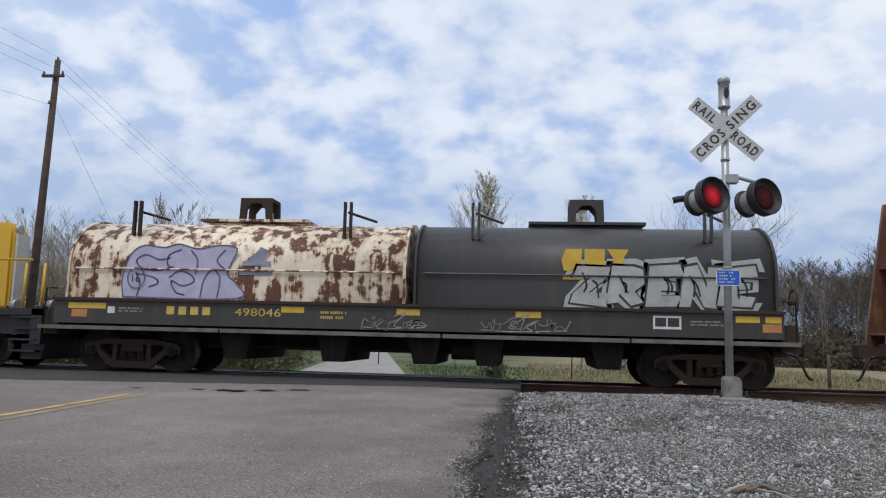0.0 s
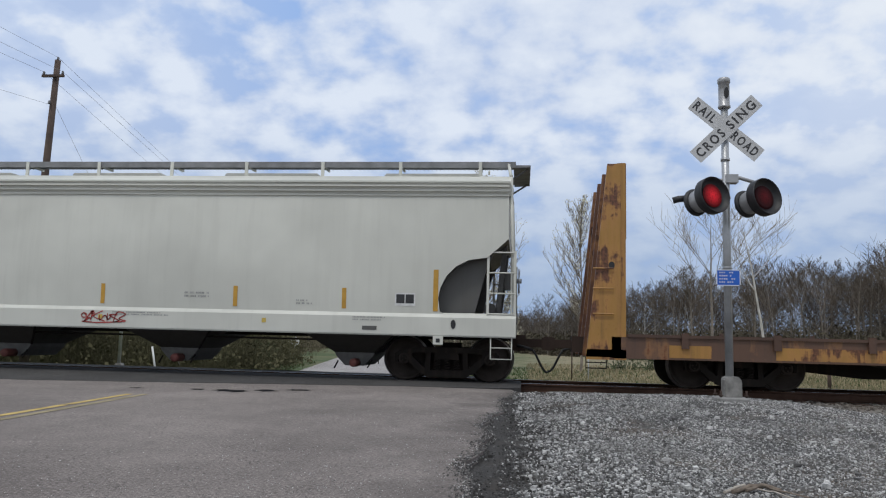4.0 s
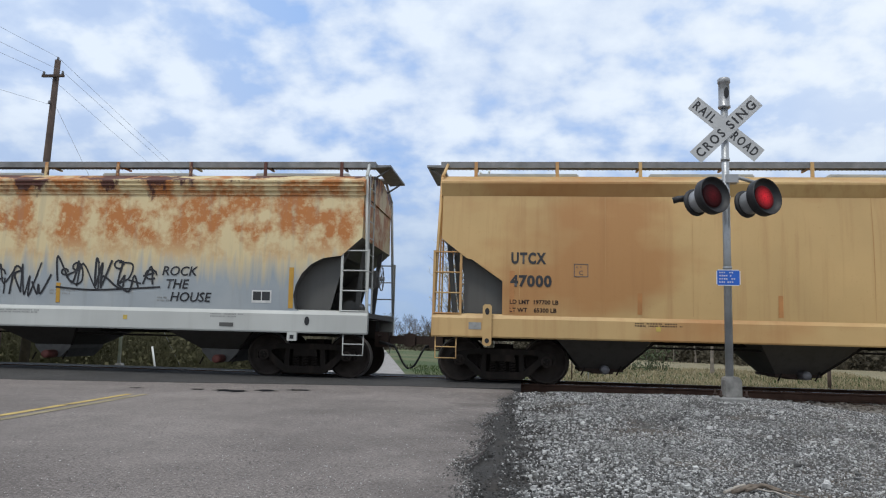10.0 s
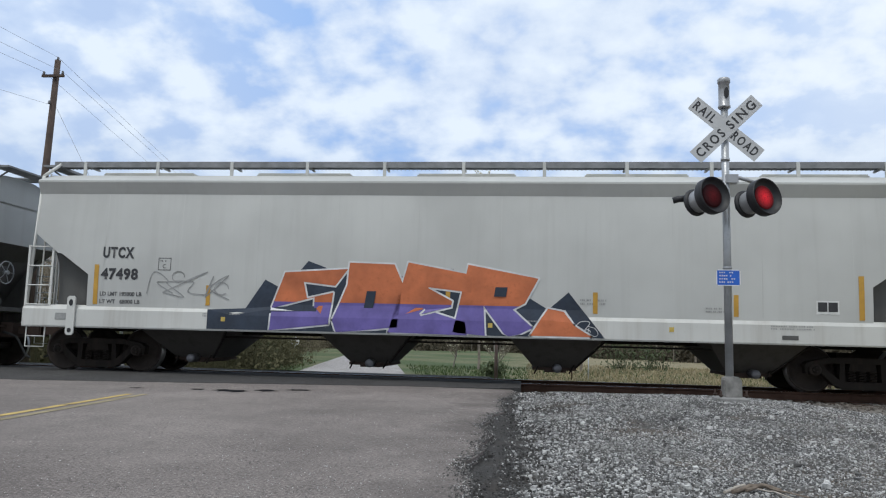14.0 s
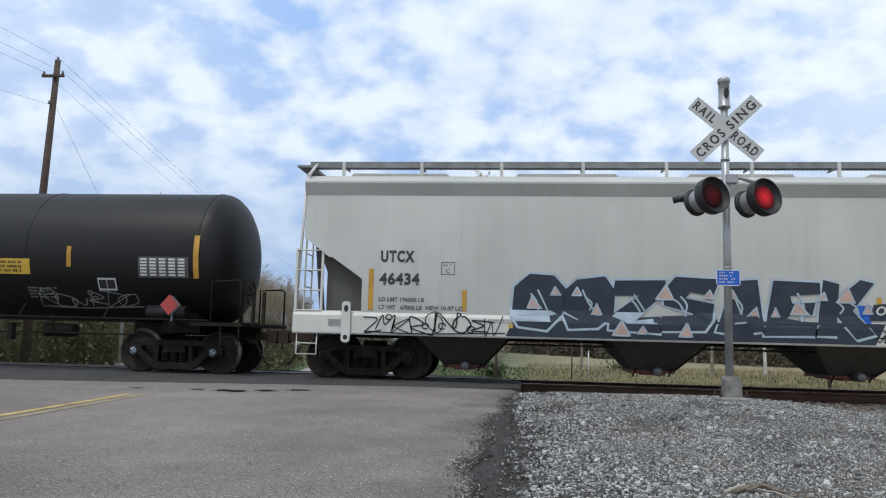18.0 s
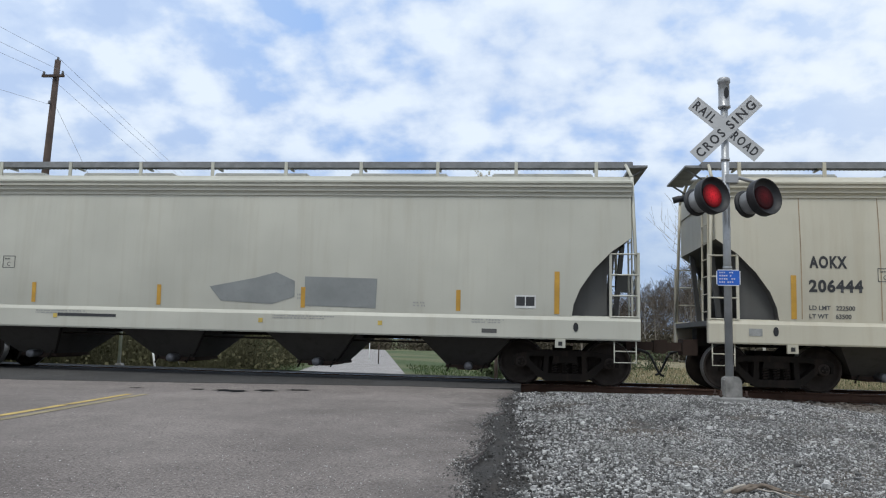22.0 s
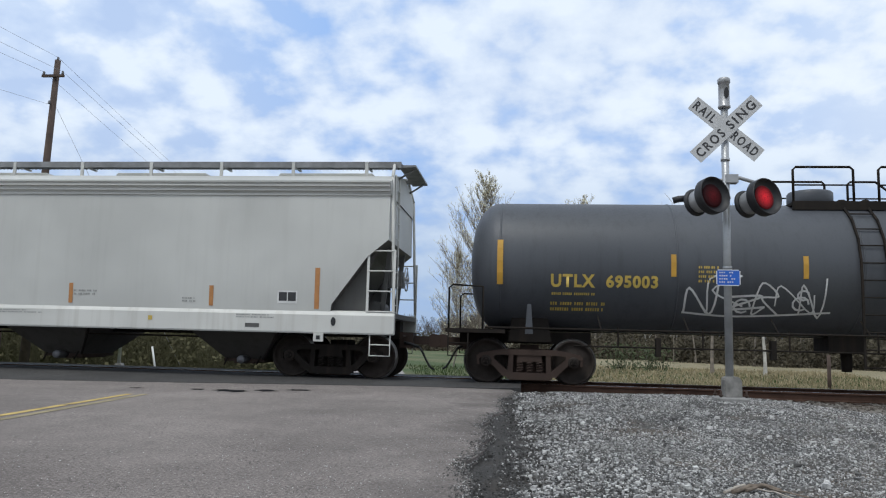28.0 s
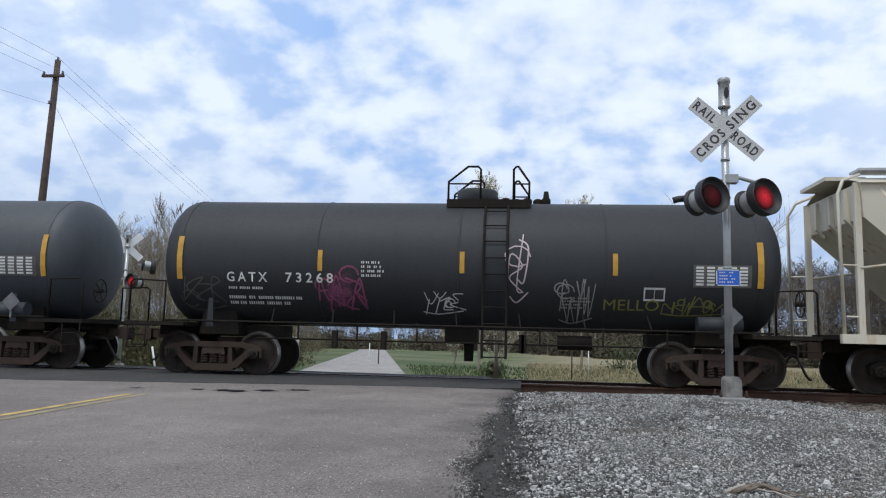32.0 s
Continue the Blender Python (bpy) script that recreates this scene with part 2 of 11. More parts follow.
M["red_lens"] = roundel_glass("red_roundel", (0.014, 0.001, 0.002), (0.085, 0.004, 0.007), 0.5)


# ---------------------------------------------------------------- mesh helpers
def part(name, bm, mat, parent, label="", smooth=False):
    """Links a bmesh (or a mesh) as one object under a thing."""
    if isinstance(bm, bmesh.types.BMesh):
        me = bpy.data.meshes.new(name)
        if smooth:
            for f in bm.faces:
                f.smooth = True
        bm.to_mesh(me)
        bm.free()
    else:
        me = bm
    if mat is not None:
        mats = mat if isinstance(mat, (list, tuple)) else [mat]
        if not me.materials:
            for x in mats:
                me.materials.append(x)
    ob = new(name, me)
    ob.parent = parent
    if label:
        ob["label"] = label
    return ob


def thing(name, label, category, group="", kind="", at=None):
    ob = tagged(new(name), label, category, group, kind)
    ob.empty_display_size = 0.3
    if at is not None:
        ob.matrix_basis = at
    return ob


def box(bm, x0, x1, y0, y1, z0, z1, mi=0):
    vs = [bm.verts.new((x, y, z)) for x in (x0, x1) for y in (y0, y1) for z in (z0, z1)]
    for q in ((0, 1, 3, 2), (4, 6, 7, 5), (0, 4, 5, 1), (2, 3, 7, 6), (0, 2, 6, 4), (1, 5, 7, 3)):
        bm.faces.new([vs[i] for i in q]).material_index = mi
    return vs


def boxes(*specs):
    bm = bmesh.new()
    for s in specs:
        box(bm, *s)
    return bm


def prism(bm, poly, y0, y1, mi=0):
    """A polygon in x, z carried from y0 to y1."""
    area = sum(poly[i][0] * poly[(i + 1) % len(poly)][1] - poly[(i + 1) % len(poly)][0] * poly[i][1] for i in range(len(poly)))
    if area < 0:
        poly = poly[::-1]
    a = [bm.verts.new((x, y0, z)) for x, z in poly]
    b = [bm.verts.new((x, y1, z)) for x, z in poly]
    n = len(poly)
    faces = [bm.faces.new(a), bm.faces.new(b[::-1])]
    for i in range(n):
        faces.append(bm.faces.new((a[i], b[i], b[(i + 1) % n], a[(i + 1) % n])))
    if y1 < y0:
        for f in faces:
            f.normal_flip()
    for f in faces:
        f.material_index = mi
    return faces


def tube(bm, p, q, r0, r1=None, n=8, mi=0, caps=True):
    p, q = Vector(p), Vector(q)
    r1 = r0 if r1 is None else r1
    d = (q - p)
    if d.length < 1e-6:
        return
    d.normalize()
    a = d.orthogonal().normalized()
    b = d.cross(a)
    ring = []
    for c, r in ((p, r0), (q, r1)):
        ring.append([bm.verts.new(c + (a * math.cos(t) + b * math.sin(t)) * r) for t in (2 * math.pi * i / n for i in range(n))])
    for i in range(n):
        f = bm.faces.new((ring[0][i], ring[0][(i + 1) % n], ring[1][(i + 1) % n], ring[1][i]))
        f.smooth, f.material_index = n > 5, mi
    if caps:
        bm.faces.new(ring[0][::-1]).material_index = mi
        bm.faces.new(ring[1]).material_index = mi


def pipe(bm, pts, r, n=6, mi=0):
    """One unbroken bent tube through the points."""
    pts = [Vector(p) for p in pts]
    closed = (pts[0] - pts[-1]).length < 1e-6
    if closed:
        pts = pts[:-1]
    m = len(pts)
    rings, a = [], None
    for i, p in enumerate(pts):
        if closed:
            d = pts[(i + 1) % m] - pts[i - 1]
        else:
            d = pts[min(i + 1, m - 1)] - pts[max(i - 1, 0)]
        d.normalize()
        a = d.orthogonal().normalized() if a is None else (a - d * a.dot(d)).normalized()
        b = d.cross(a)
        rings.append([bm.verts.new(p + (a * math.cos(t) + b * math.sin(t)) * r) for t in (2 * math.pi * k / n for k in range(n))])
    for i in range(m if closed else m - 1):
        u, v = rings[i], rings[(i + 1) % m]
        for k in range(n):
            f = bm.faces.new((u[k], u[(k + 1) % n], v[(k + 1) % n], v[k]))
            f.smooth, f.material_index = n > 5, mi
    if not closed:
        bm.faces.new(rings[0][::-1]).material_index = mi
        bm.faces.new(rings[-1]).material_index = mi


def smooth_run(pts, n=4):
    """More points along a bent line, with a little unevenness."""
    out = []
    for p, q in zip(pts[:-1], pts[1:]):
        out += [tuple(a + (b - a) * k / n + 0.004 * math.sin(37 * (a + k)) for a, b in zip(p, q)) for k in range(n)]
    return out + [pts[-1]]


def lathe(bm, profile, n=24, axis="y", centre=(0, 0, 0), mi=0, smooth=True):
    """Turns (along, radius) rows about an axis; each row may carry a material index."""
    rings = []
    cx, cy, cz = centre
    for row in profile:
        a, r = row[0], row[1]
        ring = []
        for i in range(n):
            t = 2 * math.pi * i / n
            u, v = r * math.cos(t), r * math.sin(t)
            co = {"y": (cx + u, cy + a, cz + v), "x": (cx + a, cy + u, cz + v), "z": (cx + u, cy + v, cz + a)}[axis]
            ring.append(bm.verts.new(co))
        rings.append(ring)
    for k in range(len(rings) - 1):
        m = profile[k][2] if len(profile[k]) > 2 else mi
        for i in range(n):
            f = bm.faces.new((rings[k][i], rings[k][(i + 1) % n], rings[k + 1][(i + 1) % n], rings[k + 1][i]))
            f.material_index, f.smooth = m, smooth
    for ring, row in ((rings[0][::-1], profile[0]), (rings[-1], profile[-1])):
        if row[1] > 1e-4:
            f = bm.faces.new(ring)
            f.material_index = row[2] if len(row) > 2 else mi
    bmesh.ops.recalc_face_normals(bm, faces=bm.faces[:])


def grid_mesh(name, xs, ys, zfun):
    xs, ys = list(xs), list(ys)
    verts = [(x, y, zfun(x, y)) for y in ys for x in xs]
    n = len(xs)
    faces = [(j * n + i, j * n + i + 1, (j + 1) * n + i + 1, (j + 1) * n + i) for j in range(len(ys) - 1) for i in range(n - 1)]
    me = bpy.data.meshes.new(name)
    me.from_pydata(verts, [], faces)
    me.polygons.foreach_set("use_smooth", [True] * len(faces))
    me.update()
    return me


def structure(name, me, mat, label, category=""):
    ob = new(name, me)
    if mat and not me.materials:
        me.materials.append(mat)
    return tagged(ob, label, category or name.replace("_", " "), kind="structure")
# ---------------------------------------------------------------- ground, roads, track
def ground_material():
    m, nt, bsdf = material("spring_grass_field")
    v = object_vec(nt, jitter=False)
    big = noise_node(nt, v, 0.045, 4)
    mid = noise_node(nt, v, 0.5, 5)
    fine = noise_node(nt, v, 9.0, 5, 0.7)
    co = nt.nodes.new("ShaderNodeSeparateXYZ")
    nt.links.new(v, co.inputs[0])
    green = colour_mix(nt, (0.040, 0.068, 0.016), (0.068, 0.098, 0.027), ramp(nt, fine, 0.3, 0.7))
    dry = colour_mix(nt, (0.19, 0.158, 0.088), (0.30, 0.255, 0.155), ramp(nt, fine, 0.3, 0.7))
    # an uncut strip of dead grass runs along the far side of the track, east of the road
    wob = nd(nt, "ShaderNodeMath")
    wob.operation = "MULTIPLY_ADD"
    nt.links.new(mid, wob.inputs[0])
    wob.inputs[1].default_value = 26.0
    nt.links.new(co.outputs["X"], wob.inputs[2])
    east = ramp(nt, wob.outputs[0], 10.0, 20.0)
    patchy = ramp(nt, big, 0.42, 0.56)
    mm = nd(nt, "ShaderNodeMath")
    mm.operation = "MULTIPLY"
    nt.links.new(east, mm.inputs[0])
    nt.links.new(ramp(nt, mid, 0.30, 0.48), mm.inputs[1])
    c = colour_mix(nt, green, dry, ramp(nt, patchy, 0, 1, 0.0, 0.35))
    c = colour_mix(nt, c, dry, mm.outputs[0])
    nt.links.new(c, bsdf.inputs["Base Color"])
    bsdf.inputs["Roughness"].default_value = 0.95
    bump(nt, bsdf, fine, 0.9, 0.08)
    return m


def asphalt_material(name, lo, hi, crack=True):
    m, nt, bsdf = material(name)
    v = object_vec(nt, jitter=False)
    big = noise_node(nt, v, 0.35, 5, 0.6)
    mid = noise_node(nt, v, 3.0, 5, 0.65)
    grit = nd(nt, "ShaderNodeTexVoronoi", Scale=62.0)
    nt.links.new(v, grit.inputs["Vector"])
    c = colour_mix(nt, lo, hi, ramp(nt, big, 0.34, 0.66))
    c = colour_mix(nt, c, tuple(x * 0.62 for x in lo), ramp(nt, mid, 0.56, 0.78, 0, 0.6))
    c = colour_mix(nt, c, tuple(min(1, x * 1.9) for x in hi), ramp(nt, grit.outputs["Distance"], 0.0, 0.22, 0.45, 0))
    spk = noise_node(nt, v, 42.0, 3)
    c = colour_mix(nt, c, tuple(x * 0.45 for x in lo), ramp(nt, spk, 0.55, 0.66, 0, 0.8))
    c = colour_mix(nt, c, tuple(x * 1.6 for x in hi), ramp(nt, spk, 0.44, 0.34, 0, 0.6))
    grain = noise_node(nt, v, 85.0, 3, 0.75)
    c = colour_mix(nt, c, tuple(x * 0.38 for x in lo), ramp(nt, grain, 0.46, 0.36, 0, 0.85))
    c = colour_mix(nt, c, tuple(x * 1.75 for x in hi), ramp(nt, grain, 0.55, 0.66, 0, 0.75))
    worn = noise_node(nt, object_vec(nt, (1.0, 0.7, 1.0), False), 13.0, 5, 0.75)
    c = colour_mix(nt, c, tuple(x * 1.3 for x in hi), ramp(nt, worn, 0.54, 0.74, 0, 0.35))
    c = colour_mix(nt, c, tuple(x * 0.6 for x in lo), ramp(nt, worn, 0.30, 0.46, 0.35, 0))
    blot = noise_node(nt, object_vec(nt, (1.0, 0.6, 1.0), False), 0.7, 6, 0.7)
    c = colour_mix(nt, c, tuple(x * 0.70 for x in lo), ramp(nt, blot, 0.50, 0.66, 0, 0.42))
    c = colour_mix(nt, c, tuple(x * 1.25 for x in hi), ramp(nt, blot, 0.47, 0.34, 0, 0.3))
    if crack:
        # oil and fines trodden in from the shoulder
        xs_ = nt.nodes.new("ShaderNodeSeparateXYZ")
        nt.links.new(v, xs_.inputs[0])
        oil = nd(nt, "ShaderNodeMath")
        oil.operation = "MULTIPLY_ADD"
        nt.links.new(noise_node(nt, v, 0.9, 5, 0.65), oil.inputs[0])
        oil.inputs[1].default_value = 3.4
        nt.links.new(xs_.outputs["X"], oil.inputs[2])
        c = colour_mix(nt, c, tuple(x * 0.62 for x in lo), ramp(nt, oil.outputs[0], 0.75, 1.5, 0, 0.6))
        ck = nd(nt, "ShaderNodeTexVoronoi", Scale=0.42)
        ck.feature = "DISTANCE_TO_EDGE"
        warp = nd(nt, "ShaderNodeVectorMath")
        warp.operation = "ADD"
        nn = nd(nt, "ShaderNodeTexNoise", Scale=1.3, Detail=6.0)
        nt.links.new(v, nn.inputs["Vector"])
        nt.links.new(v, warp.inputs[0])
        nt.links.new(nn.outputs["Color"], warp.inputs[1])
        nt.links.new(warp.outputs[0], ck.inputs["Vector"])
        c = colour_mix(nt, c, (0.05, 0.048, 0.045), ramp(nt, ck.outputs["Distance"], 0.0, 0.006, 0.22, 0))
    nt.links.new(c, bsdf.inputs["Base Color"])
    nt.links.new(ramp(nt, spk, 0.3, 0.7, 0.85, 1.0), bsdf.inputs["Roughness"])
    bsdf.inputs["Specular IOR Level"].default_value = 0.2
    bump(nt, bsdf, grain, 0.6, 0.006)
    return m


M["ground"] = ground_material()
M["asphalt"] = asphalt_material("worn_grey_asphalt", (0.150, 0.131, 0.121), (0.252, 0.222, 0.204))
M["asphalt_dark"] = asphalt_material("dark_patch_asphalt", (0.048, 0.046, 0.045), (0.075, 0.072, 0.070), False)
M["far_road"] = asphalt_material("pale_far_asphalt", (0.27, 0.252, 0.24), (0.36, 0.338, 0.322), False)
M["road_line"] = plain("worn_yellow_line", (0.46, 0.33, 0.10), 0.8, 0, 0.3, 3)
M["road_line_pale"] = plain("faded_yellow_line", (0.27, 0.225, 0.13), 0.85, 0, 0.3, 3)


def stone_material(name, dark, light, tint):
    m, nt, bsdf = material(name)
    geo = nt.nodes.new("ShaderNodeNewGeometry")
    v = object_vec(nt, jitter=False)
    n = noise_node(nt, v, 40.0, 3)
    skew = nd(nt, "ShaderNodeMath")
    skew.operation = "POWER"
    nt.links.new(geo.outputs["Random Per Island"], skew.inputs[0])
    skew.inputs[1].default_value = 1.7
    c = colour_mix(nt, dark, light, skew.outputs[0])
    c = colour_mix(nt, c, tint, ramp(nt, noise_node(nt, v, 0.9, 3), 0.5, 0.7, 0, 0.5))
    c = colour_mix(nt, c, tuple(x * 0.6 for x in dark), ramp(nt, n, 0.5, 0.75, 0, 0.5))
    nt.links.new(c, bsdf.inputs["Base Color"])
    bsdf.inputs["Roughness"].default_value = 0.9
    bump(nt, bsdf, n, 0.3, 0.006)
    return m


M["stone"] = stone_material("crushed_limestone", (0.085, 0.082, 0.078), (0.74, 0.725, 0.70), (0.24, 0.23, 0.212))
M["stone_dark"] = stone_material("oily_dark_stone", (0.030, 0.028, 0.026), (0.15, 0.145, 0.14), (0.05, 0.046, 0.042))
M["ballast"] = stone_material("track_ballast", (0.10, 0.09, 0.08), (0.34, 0.32, 0.29), (0.16, 0.12, 0.09))


def gravel_bed_material():
    """Fines between the stones: dark and oily beside the asphalt, with brown earth showing through here and there."""
    m, nt, bsdf = material("gravel_bed")
    v = object_vec(nt, jitter=False)
    cell = nd(nt, "ShaderNodeTexVoronoi", Scale=62.0)
    nt.links.new(v, cell.inputs["Vector"])
    sep = nt.nodes.new("ShaderNodeSeparateColor")
    nt.links.new(cell.outputs["Color"], sep.inputs[0])
    c = colour_mix(nt, (0.040, 0.038, 0.036), (0.30, 0.293, 0.28), sep.outputs[0])
    grain = noise_node(nt, v, 120.0, 2, 0.7)
    c = colour_mix(nt, c, (0.05, 0.047, 0.045), ramp(nt, cell.outputs["Distance"], 0.36, 0.62, 0, 0.85))
    earth = noise_node(nt, v, 0.75, 5, 0.62)
    c = colour_mix(nt, c, (0.135, 0.110, 0.088), ramp(nt, earth, 0.50, 0.60, 0, 0.85))
    pos = nt.nodes.new("ShaderNodeSeparateXYZ")
    nt.links.new(v, pos.inputs[0])
    wob = nd(nt, "ShaderNodeMath")
    wob.operation = "MULTIPLY_ADD"
    nt.links.new(noise_node(nt, v, 1.7, 5, 0.6), wob.inputs[0])
    wob.inputs[1].default_value = -1.5
    nt.links.new(pos.outputs["X"], wob.inputs[2])
    along = nd(nt, "ShaderNodeMath")
    along.operation = "MULTIPLY_ADD"
    nt.links.new(pos.outputs["Y"], along.inputs[0])
    along.inputs[1].default_value = 0.3
    nt.links.new(pos.outputs["X"], along.inputs[2])
    c = colour_mix(nt, c, (0.125, 0.092, 0.068), ramp(nt, along.outputs[0], 7.7, 8.3, 0, 0.85))
    c = colour_mix(nt, c, (0.062, 0.056, 0.051), ramp(nt, wob.outputs[0], -0.4, 0.5, 0.85, 0))
    fines = colour_mix(nt, (0.032, 0.031, 0.030), (0.115, 0.110, 0.106), ramp(nt, grain, 0.35, 0.7))
    c = colour_mix(nt, c, fines, ramp(nt, wob.outputs[0], -0.92, -0.62, 0.95, 0))
    nt.links.new(c, bsdf.inputs["Base Color"])
    bsdf.inputs["Roughness"].default_value = 0.95
    bsdf.inputs["Specular IOR Level"].default_value = 0.2
    inv = ramp(nt, cell.outputs["Distance"], 0.0, 0.6, 1, 0)
    bump(nt, bsdf, inv, 0.9, 0.016)
    return m


M["gravel_bed"] = gravel_bed_material()

xs = [-3000, -1500, -700, -300, -150, -80, -50, -35, -25, -18, -12, -8, -4, 0, 4, 8, 12, 18, 25, 35, 50, 80, 150, 300, 700, 1500, 3000]
ys = [-3000, -1200, -400, -120, -60, -20, 0, 8, 14.3, 14.8, 15.2, 18.3, 19, 20, 22, 24, 28, 34, 40, 55, 75, 100, 130, 160, 220, 320, 500, 900, 1800, 2900]
structure("ground", grid_mesh("ground", xs, ys, lambda x, y: ground_z(y) + (noise.noise(Vector((x * 0.07, y * 0.07, 0))) * 0.22 if 26 < y < 400 and abs(x - far_road_x(y)) > 5 else 0)),
          M["ground"], "spring grass fields with a strip of dead grass", "ground")


def slab(name, outline, z0, z1, mat, label, category):
    """A flat slab with a given outline in x, y."""
    bm = bmesh.new()
    top = [bm.verts.new((x, y, z1)) for x, y in outline]
    low = [bm.verts.new((x, y, z0)) for x, y in outline]
    bm.faces.new(top)
    n = len(outline)
    for i in range(n):
        bm.faces.new((low[i], low[(i + 1) % n], top[(i + 1) % n], top[i]))
    bmesh.ops.recalc_face_normals(bm, faces=bm.faces[:])
    me = bpy.data.meshes.new(name)
    bm.to_mesh(me)
    bm.free()
    return structure(name, me, mat, label, category)


rnd = random.Random(5)
edge = []
y = 13.75
while y > -12:
    base_x = np.interp(y, (-12, 4.2, 6, 9, 12.5, 13.8), (-0.3, -0.25, -0.34, -0.30, -0.12, -0.12))
    edge.append((base_x + rnd.uniform(-0.018, 0.018) + 0.06 * math.sin(y * 2.1) + 0.03 * math.sin(y * 5.3 + 1), y))
    y -= rnd.uniform(0.05, 0.12)
slab("road", [(-30, -12), (-30, 13.75)] + edge + [(-0.3, -40), (-12, -40)], -0.32, 0.0, M["asphalt"], "worn grey asphalt road up to the railway crossing", "road")

# darker asphalt at the rails, and between them
apron = [(-30, 12.2), (-12, 12.2), (-8.5, 12.2), (-6.0, 12.75), (-4.0, 13.3), (-2.0, 13.75), (-0.4, 14.0), (-0.02, 14.35), (0.0, 15.9), (-30, 15.9)]
slab("crossing_apron", apron, -0.25, 0.006, M["asphalt_dark"], "dark asphalt patch along the near rail", "road")
slab("crossing_infill", [(-30, 16.07), (0.0, 16.07), (0.0, 17.30), (-30, 17.30)], -0.25, -0.02, M["asphalt_dark"], "dark asphalt between the rails", "road")
slab("crossing_apron_far", [(-30, 17.48), (-0.6, 17.48), (-0.8, 18.6), (-30, 18.6)], -0.3, -0.01, M["asphalt_dark"], "dark asphalt beyond the far rail", "road")

# the road beyond the track runs downhill and away
ry = [18.4, 19.5, 21, 24, 28, 34, 42, 55, 75, 100, 130, 161, 176]
verts, faces = [], []
for yy in ry:
    cx, z = far_road_x(yy), ground_z(yy) + 0.05
    if yy < 20:
        z = max(z, -0.03 - 0.10 * (yy - 18.4))
    half = float(np.interp(yy, (18, 24, 40, 400), (4.4, 3.6, 3.05, 3.0)))
    verts += [(cx - half - 0.2, yy, z - 0.3), (cx - half, yy, z), (cx, yy, z + 0.04), (cx + half, yy, z), (cx + half + 0.2, yy, z - 0.3)]
for j in range(len(ry) - 1):
    for i in range(4):
        a = j * 5 + i
        faces.append((a, a + 1, a + 6, a + 5))
me = bpy.data.meshes.new("road_beyond")
me.from_pydata(verts, [], faces)
structure("road_beyond", me, M["far_road"], "pale narrow road leading away from the crossing", "road")

# painted centre lines, worn off short of the rails
for k, (dx, mat) in enumerate(((-0.10, "road_line"), (0.10, "road_line_pale"))):
    bm = bmesh.new()
    for j in range(14):
        ya, yb = -2 + j * 0.87, -2 + (j + 1) * 0.87 - rnd.choice((0, 0, 0.05))
        xa, xb = (-4.45 - 0.0855 * v + dx for v in (ya, yb))
        vs = [bm.verts.new(p) for p in ((xa - 0.05, ya, 0.004), (xa + 0.05, ya, 0.004), (xb + 0.05, yb, 0.004), (xb - 0.05, yb, 0.004))]
        bm.faces.new(vs)
    me = bpy.data.meshes.new("centre_line")
    bm.to_mesh(me)
    bm.free()
    structure("centre_line", me, M[mat], "worn yellow centre line on the asphalt", "road marking")
# dark potholes near the rails
M["tar"] = plain("fresh_tar", (0.012, 0.012, 0.013), 0.95, 0, 0.3, 9, 0, spec=0.05)
for px_, py_, w in ((-4.42, 11.32, 0.33), (-3.95, 11.55, 0.22), (-3.55, 11.9, 0.20), (-5.0, 11.4, 0.14), (-5.9, 11.25, 0.12)):
    bm = bmesh.new()
    n = 17
    vs = [bm.verts.new((px_ + math.cos(6.283 * i / n) * w * rnd.uniform(0.6, 1.1), py_ + math.sin(6.283 * i / n) * w * 1.0 * rnd.uniform(0.25, 1.2), 0.004)) for i in range(n)]
    bm.faces.new(vs)
    me = bpy.data.meshes.new("pothole")
    bm.to_mesh(me)
    bm.free()
    structure("pothole", me, M["tar"], "dark tar patch in the asphalt", "road patch")


# gravel shoulder with its stones
def gravel_z(x, y):
    z = -0.03 + 0.14 * math.exp(-((x - 3.0) ** 2 / 10 + (y - 10.6) ** 2 / 9)) + 0.05 * math.exp(-((x - 2) ** 2 / 6 + (y - 6.5) ** 2 / 6))
    z -= 0.14 * max(0, min(1, (x - 4.5) / 4)) * max(0, min(1, (y - 8) / 4))
    if y > 13.2:
        z -= 0.20 * min(1, (y - 13.2) / 1.6)
    z -= 0.26 * max(0, min(1, (x + 0.3 * y - 7.3) / 1.6))
    z += 0.025 * noise.noise(Vector((x * 0.9, y * 0.9, 0)))
    return z - 0.05 * max(0, min(1, (0.6 - x) / 0.9))


gx = [-0.9 + 0.22 * i for i in range(90)]
gy = [-12, -6, -2] + [0.22 * i for i in range(71)]
structure("gravel_shoulder", grid_mesh("gravel_shoulder", gx, gy, gravel_z), M["gravel_bed"], "crushed limestone shoulder beside the road", "gravel")


